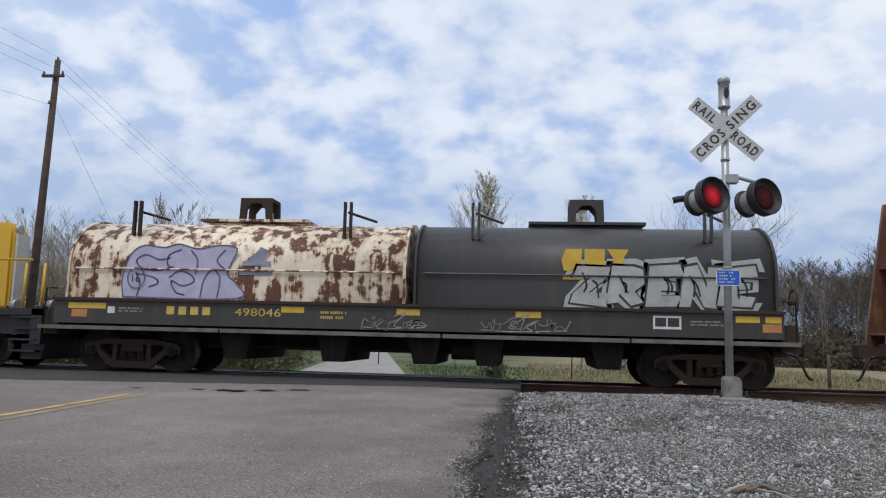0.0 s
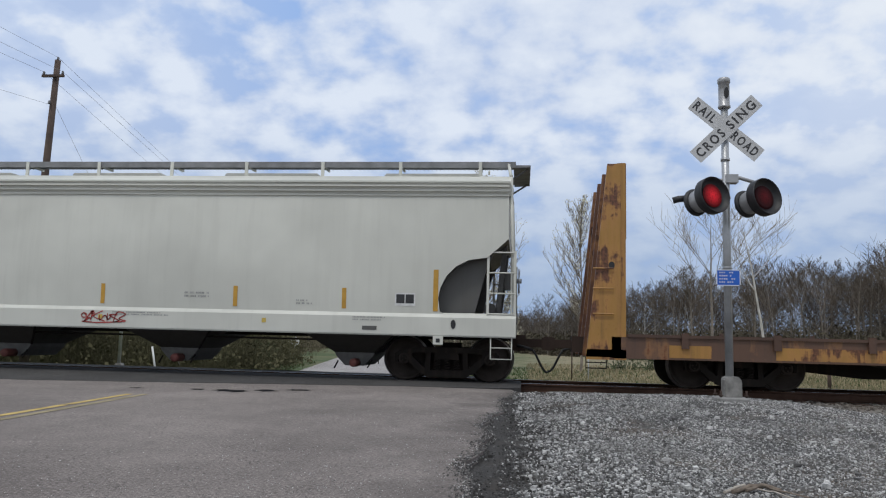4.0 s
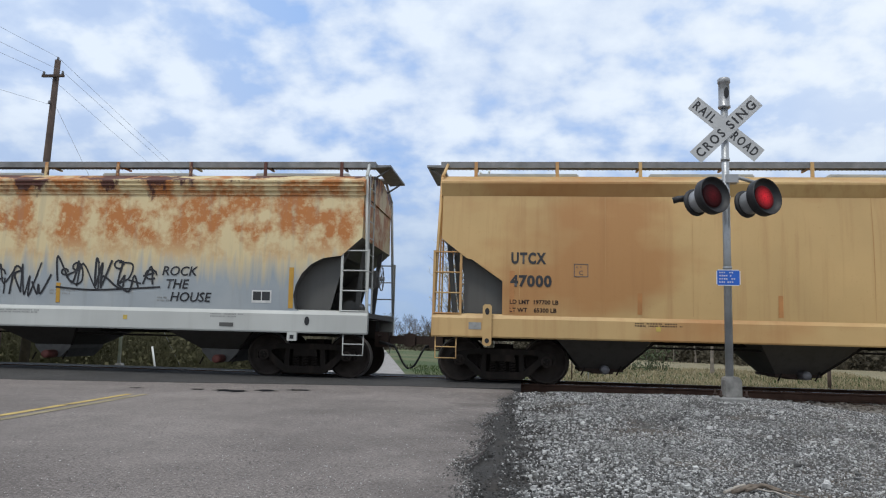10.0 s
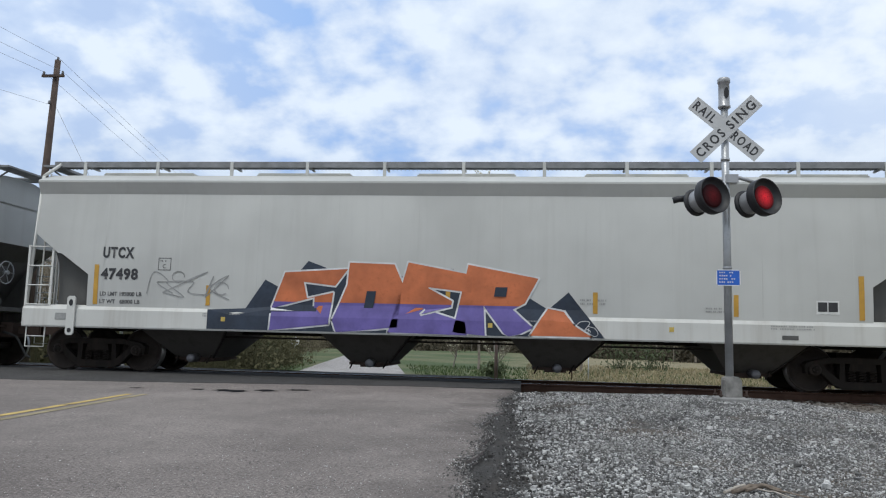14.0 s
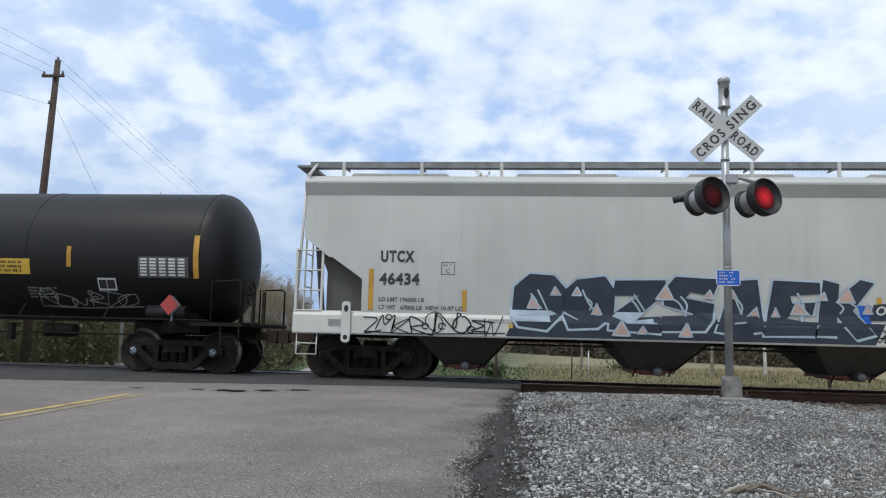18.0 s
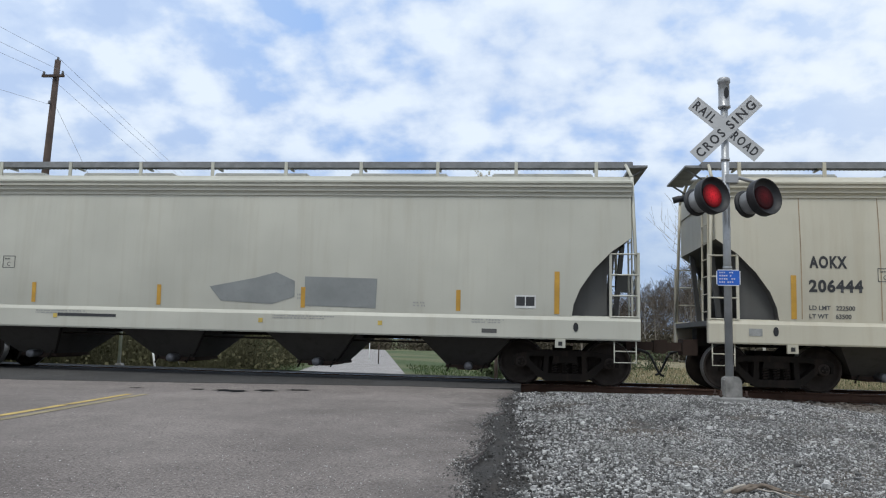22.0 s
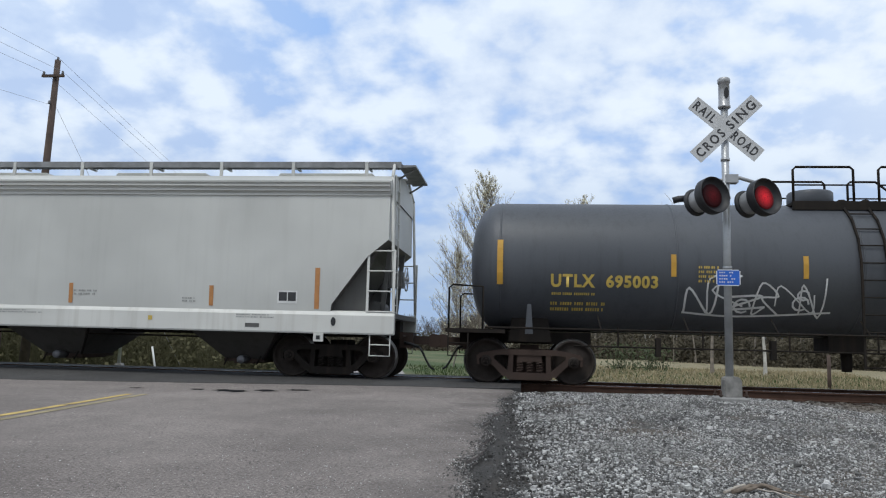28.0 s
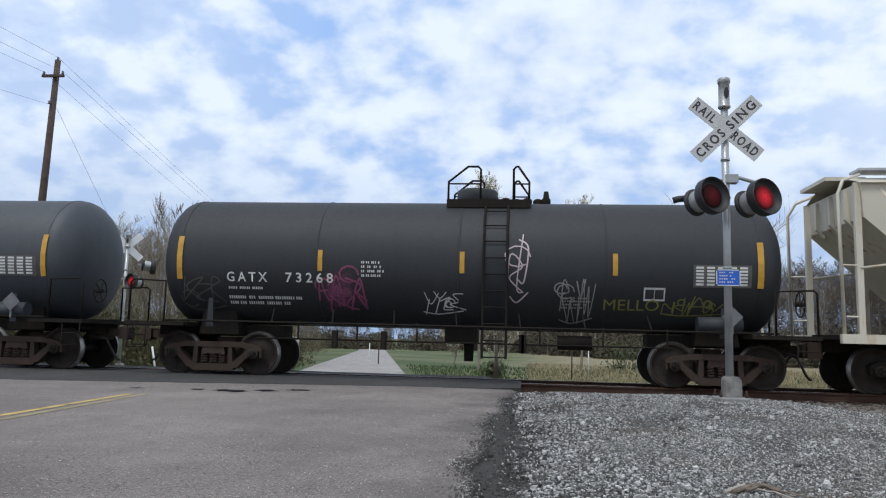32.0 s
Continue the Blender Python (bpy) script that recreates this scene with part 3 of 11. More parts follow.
def stone_field(name, places, mat, label):
    """Many small broken stones in one mesh: (x, y, z, size) rows."""
    rn = np.random.RandomState(11)
    base = np.array([(x, y, z) for x in (-0.72, 0.72) for y in (-0.72, 0.72) for z in (-0.6, 0.6)], float)
    tri = np.array([(0, 1, 3, 2), (4, 6, 7, 5), (0, 4, 5, 1), (2, 3, 7, 6), (0, 2, 6, 4), (1, 5, 7, 3)])
    n = len(places)
    p = np.asarray(places, float)
    ang = rn.uniform(0, 6.283, n)
    ca, sa = np.cos(ang), np.sin(ang)
    v = base[None] * rn.uniform(0.6, 1.2, (n, 8, 1)) * np.stack([rn.uniform(0.7, 1.3, n), rn.uniform(0.7, 1.2, n), rn.uniform(0.65, 1.2, n)], -1)[:, None]
    v = v + rn.uniform(-0.2, 0.2, v.shape)
    x = v[..., 0] * ca[:, None] - v[..., 1] * sa[:, None]
    y = v[..., 0] * sa[:, None] + v[..., 1] * ca[:, None]
    v = np.stack([x, y, v[..., 2]], -1) * p[:, None, 3:4] + p[:, None, :3]
    f = (tri[None] + (np.arange(n) * 8)[:, None, None]).reshape(-1, 4)
    me = bpy.data.meshes.new(name)
    me.from_pydata(v.reshape(-1, 3).tolist(), [], f.tolist())
    ob = new(name, me)
    me.materials.append(mat)
    return tagged(ob, label, "gravel", kind="stuff")


rs = np.random.RandomState(3)
pale, dark = [], []
while len(pale) < 104000:
    y = 3.5 + 10.9 * rs.rand() ** 1.15
    x = rs.uniform(-0.34, 0.60 * y + 0.6)
    coarse = max(0.0, min(1.0, (1.15 - x + 0.35 * math.sin(1.7 * y)) / 0.9))
    size = rs.uniform(0.0035, 0.0082) * (1 + 0.75 * coarse * rs.rand()) * (1.9 if rs.rand() < 0.05 else 1) * (1 + 0.035 * max(0.0, y - 6))
    blotch = noise.noise(Vector((x * 1.1, y * 1.1, 7))) + 0.5 * noise.noise(Vector((x * 3.1, y * 3.1, 2)))
    # oily fines beside the asphalt, fading into clean stone; bare earth in the hollows
    reach = -0.10 + 0.14 * max(0.0, 1 - abs(y - 6.5) / 5.0) + 0.36 * blotch
    oily = 0.86 * max(0.0, min(1.0, (reach - x) / 0.22 + 0.5))
    bare = max(0.0, min(0.9, (-0.10 - blotch) * 2.8)) + 0.30 * coarse
    if rs.rand() < bare * 0.75 or (oily > 0.5 and rs.rand() < 0.25):
        continue
    z = gravel_z(x, y) + size * rs.uniform(0.1, 0.6) + (0.02 if x < 0.3 else 0)
    if x < -0.14 and rs.rand() < 0.75 or x + 0.3 * y > 7.95 + 0.3 * blotch and rs.rand() < 0.85:
        continue
    if rs.rand() < oily + 0.25 * bare:
        dark.append((x, y, z, size * 0.75))
    else:
        pale.append((x, y, z, size))
stone_field("gravel", pale, M["stone"], "pale crushed limestone gravel on the shoulder")
stone_field("dark_gravel", dark, M["stone_dark"], "dark oily gravel along the edge of the asphalt")
# fines and chips scattered over the ragged edge of the asphalt
fringe_dark, fringe_pale = [], []
for _ in range(9000):
    y = 3.5 + 9.8 * rs.rand() ** 1.3
    bx = np.interp(y, (-12, 4.2, 6, 9, 12.5, 13.8), (-0.3, -0.25, -0.34, -0.30, -0.12, -0.12)) + 0.06 * math.sin(y * 2.1) + 0.03 * math.sin(y * 5.3 + 1)
    clump = noise.noise(Vector((y * 1.9, 3, 0))) + 0.6 * noise.noise(Vector((y * 6.0, 9, 0)))
    x = bx + 0.04 - abs(rs.normal(0, 0.06 + 0.09 * max(0.0, clump)))
    size = rs.uniform(0.0022, 0.0058)
    (fringe_pale if rs.rand() < 0.22 else fringe_dark).append((x, y, max(0.001 if x < bx else -0.03, gravel_z(x, y)) + size * 0.4, size))
stone_field("edge_fines", fringe_dark, M["stone_dark"], "dark fines strewn over the ragged asphalt edge")
stone_field("edge_chips", fringe_pale, M["stone"], "pale stone chips strewn over the asphalt edge")
# a few larger stones and a weathered branch at the bottom of the shoulder
loose = [(0.6 + 2.8 * rs.rand(), 4.4 + 6 * rs.rand(), 0, rs.uniform(0.022, 0.035)) for _ in range(90)]
stone_field("loose_stones", [(x, y, gravel_z(x, y) + s * 0.4, s) for x, y, _, s in loose], M["stone"], "larger loose stones on the gravel")

# grit and pebbles lying on the asphalt, more of them towards its edge
peb = []
for _ in range(7000):
    y = 3.4 + 9.6 * rs.rand() ** 1.5
    x = -0.3 - abs(rs.normal(0, 1.3)) if rs.rand() < 0.65 else rs.uniform(-0.62 * y - 1, -0.3)
    s_ = rs.uniform(0.0015, 0.0038)
    peb.append((x, y, 0.002 + s_ * 0.4, s_))
stone_field("grit", peb, M["stone"], "loose grit and pebbles on the asphalt")

# track: ballast, ties, rails
bal = grid_mesh("ballast", [-650, -200, -60, -30, 0.02, 5, 10, 20, 60, 200, 650], [14.5, 15.0, 15.4, 17.98, 18.5, 19.3],
                lambda x, y: {14.5: -0.36, 15.0: -0.24, 15.4: -0.20, 17.98: -0.20, 18.5: -0.26, 19.3: -0.42}[y] - (0.12 if -30 <= x < 0.01 else 0))
structure("ballast", bal, M["ballast"], "brown stone ballast under the track", "ballast")
bs = []
for _ in range(9000):
    x, y = rs.uniform(0.05, 13), rs.uniform(14.6, 18.9)
    s = rs.uniform(0.018, 0.04)
    bs.append((x, y, np.interp(y, (14.5, 15.0, 15.4, 18, 18.5, 19.3), (-0.36, -0.24, -0.20, -0.20, -0.26, -0.42)) + s * 0.3, s))
stone_field("ballast_stones", bs, M["ballast"], "brown crushed stone between the ties")

track = thing("railway_track", "single railway track with rusty rails on wooden ties", "railway track", kind="structure", at=pose(0, TRACK_Y, 0))
tie_me = bpy.data.meshes.new("tie")
bm = boxes((-0.11, 0.11, -1.3, 1.3, -0.34, -0.17))
bmesh.ops.bevel(bm, geom=bm.edges[:], offset=0.012, segments=1, affect="EDGES")
bm.to_mesh(tie_me)
bm.free()
tie_me.materials.append(M["tie"])
tp_me = bpy.data.meshes.new("tie_plate")
bm = boxes((-0.10, 0.10, -0.18, 0.18, -0.171, -0.155))
bm.to_mesh(tp_me)
bm.free()
tp_me.materials.append(M["rail"])
for i in range(40):
    t_ = new("tie", tie_me)
    t_.parent = track
    t_.matrix_basis = pose(0.3 + 0.52 * i, rnd.uniform(-0.04, 0.04), rnd.uniform(-0.012, 0.004), 0, 0, rnd.uniform(-1.2, 1.2))
    for sgn in (-1, 1):
        p_ = new("tie_plate", tp_me)
        p_.parent = t_
        p_.matrix_basis = pose(0, sgn * 0.755, 0)
bm = bmesh.new()
for i in list(range(-1250, -60)) + list(range(41, 1250)):
    if abs(i) % 1 == 0 and not -58 <= i < 0:
        box(bm, 0.3 + 0.52 * i - 0.11, 0.3 + 0.52 * i + 0.11, -1.3, 1.3, -0.34, -0.18)
far_ties = part("far_ties", bm, M["tie"], track)
far_ties["kind"] = "stuff"
RAIL_SECTION = [(-0.07, -0.172), (0.07, -0.172), (0.07, -0.16), (0.012, -0.14), (0.010, -0.05), (0.036, -0.035), (0.036, -0.006), (0.028, 0), (-0.028, 0), (-0.036, -0.006), (-0.036, -0.035), (-0.010, -0.05), (-0.012, -0.14), (-0.07, -0.16)]
for name, yy in (("rail", -0.755), ("rail", 0.755)):
    bm = bmesh.new()
    a = [bm.verts.new((-650, yy + u, v)) for u, v in RAIL_SECTION]
    b = [bm.verts.new((650, yy + u, v)) for u, v in RAIL_SECTION]
    n = len(a)
    for i in range(n):
        f = bm.faces.new((a[i], a[(i + 1) % n], b[(i + 1) % n], b[i]))
        f.material_index = 1 if i == 7 else 0
    bm.faces.new(a)
    bm.faces.new(b[::-1])
    bmesh.ops.recalc_face_normals(bm, faces=bm.faces[:])
    part(name, bm, [M["rail"], M["rail_top"]], track)


# ---------------------------------------------------------------- sky backdrop that drifts
def backdrop_material():
    m, nt, bsdf = material("drifting_clouds")
    nt.nodes.remove(bsdf)
    out = nt.nodes["Material Output"]
    em = nd(nt, "ShaderNodeEmission", Strength=1.0)
    co = nt.nodes.new("ShaderNodeTexCoord")
    nrm = nd(nt, "ShaderNodeVectorMath")
    nrm.operation = "NORMALIZE"
    nt.links.new(co.outputs["Object"], nrm.inputs[0])
    cover_, small_, sep = cloud_nodes(nt, nrm.outputs[0])
    blue = colour_mix(nt, (0.40, 0.53, 0.79), (0.26, 0.47, 0.90), ramp(nt, sep.outputs["Z"], 0.05, 0.40))
    body = colour_mix(nt, (0.58, 0.67, 0.87), (0.84, 0.895, 1.0), ramp(nt, small_, 0.38, 0.62))
    # thicker and brighter cloud towards the east
    high = ramp(nt, sep.outputs["Z"], 0.12, 0.36)
    east = nd(nt, "ShaderNodeMath")
    east.operation = "MULTIPLY"
    nt.links.new(high, east.inputs[0])
    nt.links.new(ramp(nt, sep.outputs["X"], -0.15, 0.45, 0, 0.75), east.inputs[1])
    body = colour_mix(nt, body, (0.93, 0.955, 1.0), east.outputs[0])
    # grey-blue haze low in the sky
    body = colour_mix(nt, body, (0.34, 0.46, 0.67), ramp(nt, sep.outputs["Z"], 0.04, 0.27, 0.9, 0))
    veil = nd(nt, "ShaderNodeMath")
    veil.operation = "MAXIMUM"
    nt.links.new(cover_, veil.inputs[0])
    sides = nd(nt, "ShaderNodeMath")
    sides.operation = "MAXIMUM"
    nt.links.new(ramp(nt, sep.outputs["X"], 0.05, 0.35, 0.15, 0.8), sides.inputs[0])
    nt.links.new(ramp(nt, sep.outputs["X"], -0.20, -0.48, 0.15, 0.8), sides.inputs[1])
    nt.links.new(sides.outputs[0], veil.inputs[1])
    nt.links.new(colour_mix(nt, blue, body, veil.outputs[0]), em.inputs["Color"])
    nt.links.new(em.outputs[0], out.inputs[0])
    return m


M["clouds"] = backdrop_material()
verts, faces = [], []
NA, NE, R = 40, 20, 3200.0
for j in range(NE + 1):
    e = radians(-6 + 62 * j / NE)
    for i in range(NA + 1):
        a = radians(-70 + 140 * i / NA)
        verts.append((R * math.sin(a) * math.cos(e), R * math.cos(a) * math.cos(e), R * math.sin(e)))
for j in range(NE):
    for i in range(NA):
        k = j * (NA + 1) + i
        faces.append((k, k + NA + 1, k + NA + 2, k + 1))
me = bpy.data.meshes.new("backdrop")
me.from_pydata(verts, [], faces)
me.polygons.foreach_set("use_smooth", [True] * len(faces))
sky_backdrop = structure("backdrop", me, M["clouds"], "blue sky with drifting broken white clouds", "sky")
# ---------------------------------------------------------------- trees and bushes
M["bark"] = plain("grey_brown_bark", (0.20, 0.172, 0.142), 0.95, 0, 0.3, 4, 0.4)
M["bark_pale"] = plain("pale_sycamore_bark", (0.42, 0.40, 0.36), 0.9, 0, 0.3, 3, 0.3)
M["twig"] = plain("bare_twigs", (0.25, 0.212, 0.168), 0.95, 0, 0.25, 2, 0, spec=0.1)
M["twig_warm"] = plain("budding_brown_twigs", (0.265, 0.224, 0.165), 0.95, 0, 0.35, 0.3, 0, spec=0.1)
# Twig tone of the east and distant woods, darker than the west.
M["twig_dark"] = plain("dark_brown_twigs", (0.125, 0.105, 0.086), 0.95, 0, 0.35, 0.3, 0, spec=0.1)
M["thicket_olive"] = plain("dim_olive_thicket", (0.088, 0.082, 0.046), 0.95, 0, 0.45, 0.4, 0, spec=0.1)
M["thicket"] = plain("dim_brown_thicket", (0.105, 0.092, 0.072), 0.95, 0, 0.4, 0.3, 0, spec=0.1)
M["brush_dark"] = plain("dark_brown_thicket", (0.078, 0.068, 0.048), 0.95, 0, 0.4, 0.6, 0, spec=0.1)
M["bud"] = plain("pale_spring_buds", (0.62, 0.59, 0.44), 0.9, 0, 0.3, 2, 0, spec=0.2)
M["brush"] = plain("brown_underbrush", (0.165, 0.142, 0.096), 0.95, 0, 0.4, 0.6, 0, spec=0.1)
M["bush"] = plain("young_green_leaves", (0.050, 0.066, 0.026), 0.9, 0, 0.4, 1.0, 0)
M["straw"] = plain("dead_grass_blades", (0.29, 0.245, 0.145), 0.95, 0, 0.3, 1.0, 0)
M["blade"] = plain("green_grass_blades", (0.048, 0.078, 0.021), 0.95, 0, 0.3, 1.0, 0)


class Sticks:
    """Collects tapered three-sided sticks and small leaves as arrays."""

    def __init__(self):
        self.v, self.f, self.m = [], [], []

    def stick(self, p, q, r0, r1, mi=0, n=3):
        d = (q - p)
        if d.length < 1e-4:
            return
        d = d.normalized()
        a = d.orthogonal().normalized()
        b = d.cross(a)
        k = len(self.v)
        for c, r in ((p, r0), (q, r1)):
            for i in range(n):
                t = 2 * math.pi * i / n
                self.v.append(tuple(c + (a * math.cos(t) + b * math.sin(t)) * r))
        for i in range(n):
            j = (i + 1) % n
            self.f.append((k + i, k + j, k + n + j, k + n + i))
            self.m.append(mi)

    def leaf(self, p, s, rn, mi=1):
        u = Vector((rn.uniform(-1, 1), rn.uniform(-1, 1), rn.uniform(-1, 1))).normalized() * s
        w = u.orthogonal().normalized() * s * 0.6
        k = len(self.v)
        self.v += [tuple(p - u), tuple(p + w), tuple(p + u), tuple(p - w)]
        self.f.append((k, k + 1, k + 2, k + 3))
        self.m.append(mi)

    def mesh(self, name, mats):
        me = bpy.data.meshes.new(name)
        me.from_pydata(self.v, [], self.f)
        for x in mats:
            me.materials.append(x)
        me.polygons.foreach_set("material_index", self.m)
        return me


def grow(st, tw, rn, p, d, length, r, depth, spread, up, leaf=0.0, segs=3, thin=0.0):
    """A limb that bends, tapers and forks; thick wood goes to st, twigs to tw."""
    for s in range(segs):
        d = (d + Vector((rn.uniform(-1, 1), rn.uniform(-1, 1), rn.uniform(-0.5, 1))) * 0.10 + Vector((0, 0, up * 0.05))).normalized()
        q = p + d * (length / segs)
        r = max(r, thin)
        r1 = max(r * (0.86 if depth else 0.55), thin * 0.6)
        (st if depth > 1 else tw).stick(p, q, r, r1, 0, 5 if depth > 2 else 3)
        if leaf and depth <= 1:
            for _ in range(2 if rn.random() < min(1.0, length / 1.1) else 0):
                tw.leaf(q + Vector((rn.gauss(0, 0.08), rn.gauss(0, 0.08), rn.gauss(0, 0.08))), leaf * rn.uniform(0.6, 1.3), rn)
        p, r = q, r1
        if depth > 0 and s > 0 - (depth < 3):
            for _ in range(2 if depth < 3 else 1):
                side = Vector((rn.uniform(-1, 1), rn.uniform(-1, 1), 0)).normalized()
                nd_ = (d * (1 - spread * 0.55) + side * spread + Vector((0, 0, up * 0.35))).normalized()
                grow(st, tw, rn, p, nd_, length * rn.uniform(0.45, 0.70), r * 0.58, depth - 1, spread, up, leaf, segs, thin)


def tree_meshes(seed, height, depth=4, spread=0.5, up=0.7, leaf=0.0, clear=0.3, girth=0.012, pale=False, thin=0.0, arm=0.24):
    rn = random.Random(seed)
    st, tw = Sticks(), Sticks()
    p, d, r = Vector((0, 0, -0.3)), Vector((0, 0, 1)), height * girth
    n = 11
    for i in range(n):
        d = (d + Vector((rn.uniform(-1, 1), rn.uniform(-1, 1), 0)) * 0.05).normalized()
        q = p + d * (height / n * (0.92 if i else 1.0))
        r1 = r * (0.88 if i < n - 3 else 0.7)
        st.stick(p, q, r * (1.25 if i == 0 else 1), r1, 0, 6)
        p, r = q, r1
        if i >= clear * n:
            for _ in range(rn.choice((1, 2, 2)) if i < n - 3 else 1):
                side = Vector((rn.uniform(-1, 1), rn.uniform(-1, 1), 0)).normalized()
                nd_ = (side * spread + Vector((0, 0, up))).normalized()
                left = height * (1 - i / n)
                grow(st, tw, rn, p, nd_, max(0.8, min(height * arm, left * 0.6)) * rn.uniform(0.7, 1.15), r * 0.5, depth - 2, spread, up, leaf, 3, thin)
    trunk = st.mesh("trunk", [M["bark_pale" if pale else "bark"]])
    crown = tw.mesh("crown", [M["twig"], M["bud"]])
    return trunk, crown


def tree(seed, x, y, height, label, **kw):
    trunk, crown = tree_meshes(seed, height, **kw)
    t = thing("tree", label, "tree", group="single trees in the field", at=pose(x, y, ground_z(y)))
    part("trunk", trunk, None, t)
    part("crown", crown, None, t, "fine bare twigs and first buds")
    return t


def oval_tree(seed, x, y, height, label, low, width, limbs, buds):
    """A slender tree with one straight stem and rising limbs that make an oval crown."""
    rn = random.Random(seed)
    st, tw = Sticks(), Sticks()
    p, r = Vector((0, 0, -0.3)), height * 0.0085
    stem = [p]
    for i in range(14):
        q = p + Vector((rn.gauss(0, 0.05), rn.gauss(0, 0.05), (height + 0.3) / 14))
        st.stick(p, q, r, r * 0.87, 0, 6)
        p, r = q, r * 0.87
        stem.append(p)
    for k in range(limbs):
        f = low + (0.97 - low) * (k + rn.random()) / limbs
        root = stem[min(14, int(f * 14))].lerp(stem[min(14, int(f * 14) + 1)], (f * 14) % 1)
        g = (f - low) / (0.97 - low)
        length = width * (0.35 + 0.75 * math.sin(math.pi * min(1, 0.22 + 0.75 * g))) * rn.uniform(0.75, 1.15) * (1.35 - 0.6 * g)
        a = rn.uniform(0, 6.283)
        d = Vector((math.cos(a) * 0.82, math.sin(a) * 0.82, 0.72 + 0.75 * g)).normalized()
        q, rr = root, 0.034 * (1.15 - 0.6 * f)
        for s in range(4):
            d = (d + Vector((rn.gauss(0, 0.06), rn.gauss(0, 0.06), 0.06))).normalized()
            e = q + d * length / 4
            tw.stick(q, e, rr, rr * 0.72)
            for _ in range(4):
                side = Vector((rn.gauss(0, 1), rn.gauss(0, 1), 0.9)).normalized()
                t0 = q.lerp(e, rn.random())
                t1 = t0 + (d * 0.75 + side * 0.6).normalized() * length * rn.uniform(0.14, 0.30)
                tw.stick(t0, t1, 0.013, 0.007)
                for _ in range(2):
                    u0 = t0.lerp(t1, rn.uniform(0.3, 1.0))
                    u1 = u0 + (d * 0.6 + Vector((rn.gauss(0, 0.5), rn.gauss(0, 0.5), 0.35))).normalized() * length * 0.09
                    tw.stick(u0, u1, 0.009, 0.005)
                    if rn.random() < buds:
                        for _ in range(3):
                            tw.leaf(u1 + Vector((rn.gauss(0, 0.05), rn.gauss(0, 0.05), rn.gauss(0, 0.05))), rn.uniform(0.03, 0.06), rn)
            q, rr = e, rr * 0.72
    t = thing("tree", label, "tree", group="single trees in the field", at=pose(x, y, ground_z(y)))
    part("trunk", st.mesh("trunk", [M["bark"]]), None, t)
    part("crown", tw.mesh("crown", [M["twig"], M["bud"]]), None, t, "fine twigs with first buds")


oval_tree(21, -3.1, 55, 14.0, "slim tree with pale first leaves in the field", 0.14, 3.5, 88, 1.0)
oval_tree(22, -5.1, 57, 8.6, "small tree with pale first leaves in the field", 0.10, 2.5, 46, 0.9)
oval_tree(27, -1.7, 57, 6.0, "young tree with pale first leaves in the field", 0.10, 2.0, 30, 0.9)
oval_tree(23, 4.15, 55, 12.4, "bare slender tree standing alone", 0.28, 3.1, 50, 0.55)
tree(24, 18.4, 60, 13.4, "bare tree with pale bark by the woods", depth=4, spread=0.62, up=0.6, clear=0.40, girth=0.011, pale=True, thin=0.012, arm=0.38)
tree(25, 15.0, 62, 13.9, "bare tree with dark bark by the woods", depth=4, spread=0.58, up=0.65, clear=0.36, girth=0.011, thin=0.012, arm=0.38)
tree(26, -28.8, 60, 12.8, "bare tree with a white trunk before the woods", depth=5, spread=0.42, up=0.9, clear=0.3, girth=0.010, pale=True, thin=0.014)


def woods(name, spots, label, seed, thick=1.0, twigs="twig"):
    """Many bare trees as one mesh, from a few grown shapes."""
    rn = random.Random(seed)
    kinds = []
    for k in range(6):
        tr, cr = tree_meshes(100 + seed * 10 + k, 13.0, depth=4, spread=rn.uniform(0.5, 0.8), up=rn.uniform(0.45, 0.75), clear=rn.uniform(0.15, 0.45), girth=0.009, thin=0.010 * thick, arm=0.25)
        vs, fs, ms = [], [], []
        for me_, mi in ((tr, 0), (cr, 1)):
            a = np.empty(len(me_.vertices) * 3)
            me_.vertices.foreach_get("co", a)
            off = sum(len(v) for v in vs)
            vs.append(a.reshape(-1, 3))
            fs += [tuple(i + off for i in p.vertices) for p in me_.polygons]
            ms += [mi] * len(me_.polygons)
            bpy.data.meshes.remove(me_)
        quads = np.array([f for f in fs])
        kinds.append((np.concatenate(vs), quads, np.array(ms)))
    V, F, Mi, off = [], [], [], 0
    for x, y, h in spots:
        v, f, mi = kinds[rn.randrange(6)]
        a, s = rn.uniform(0, 6.28), h / 13.0
        c, sn = math.cos(a) * s * rn.uniform(0.8, 1.3), math.sin(a) * s
        w = np.stack([v[:, 0] * c - v[:, 1] * sn + x, v[:, 0] * sn + v[:, 1] * c + y, v[:, 2] * s + ground_z(y)], -1)
        V.append(w)
        F.append(f + off)
        Mi.append(mi if rn.random() > 0.06 else np.where(mi == 0, 2, mi))
        off += len(v)
    me = bpy.data.meshes.new(name)
    me.from_pydata(np.concatenate(V).tolist(), [], np.concatenate(F).tolist())
    for x in (M["bark"], M[twigs], M["bark_pale"]):
        me.materials.append(x)
    me.polygons.foreach_set("material_index", np.concatenate(Mi).astype(int).tolist())
    return tagged(new(name, me), label, "woods", kind="stuff")


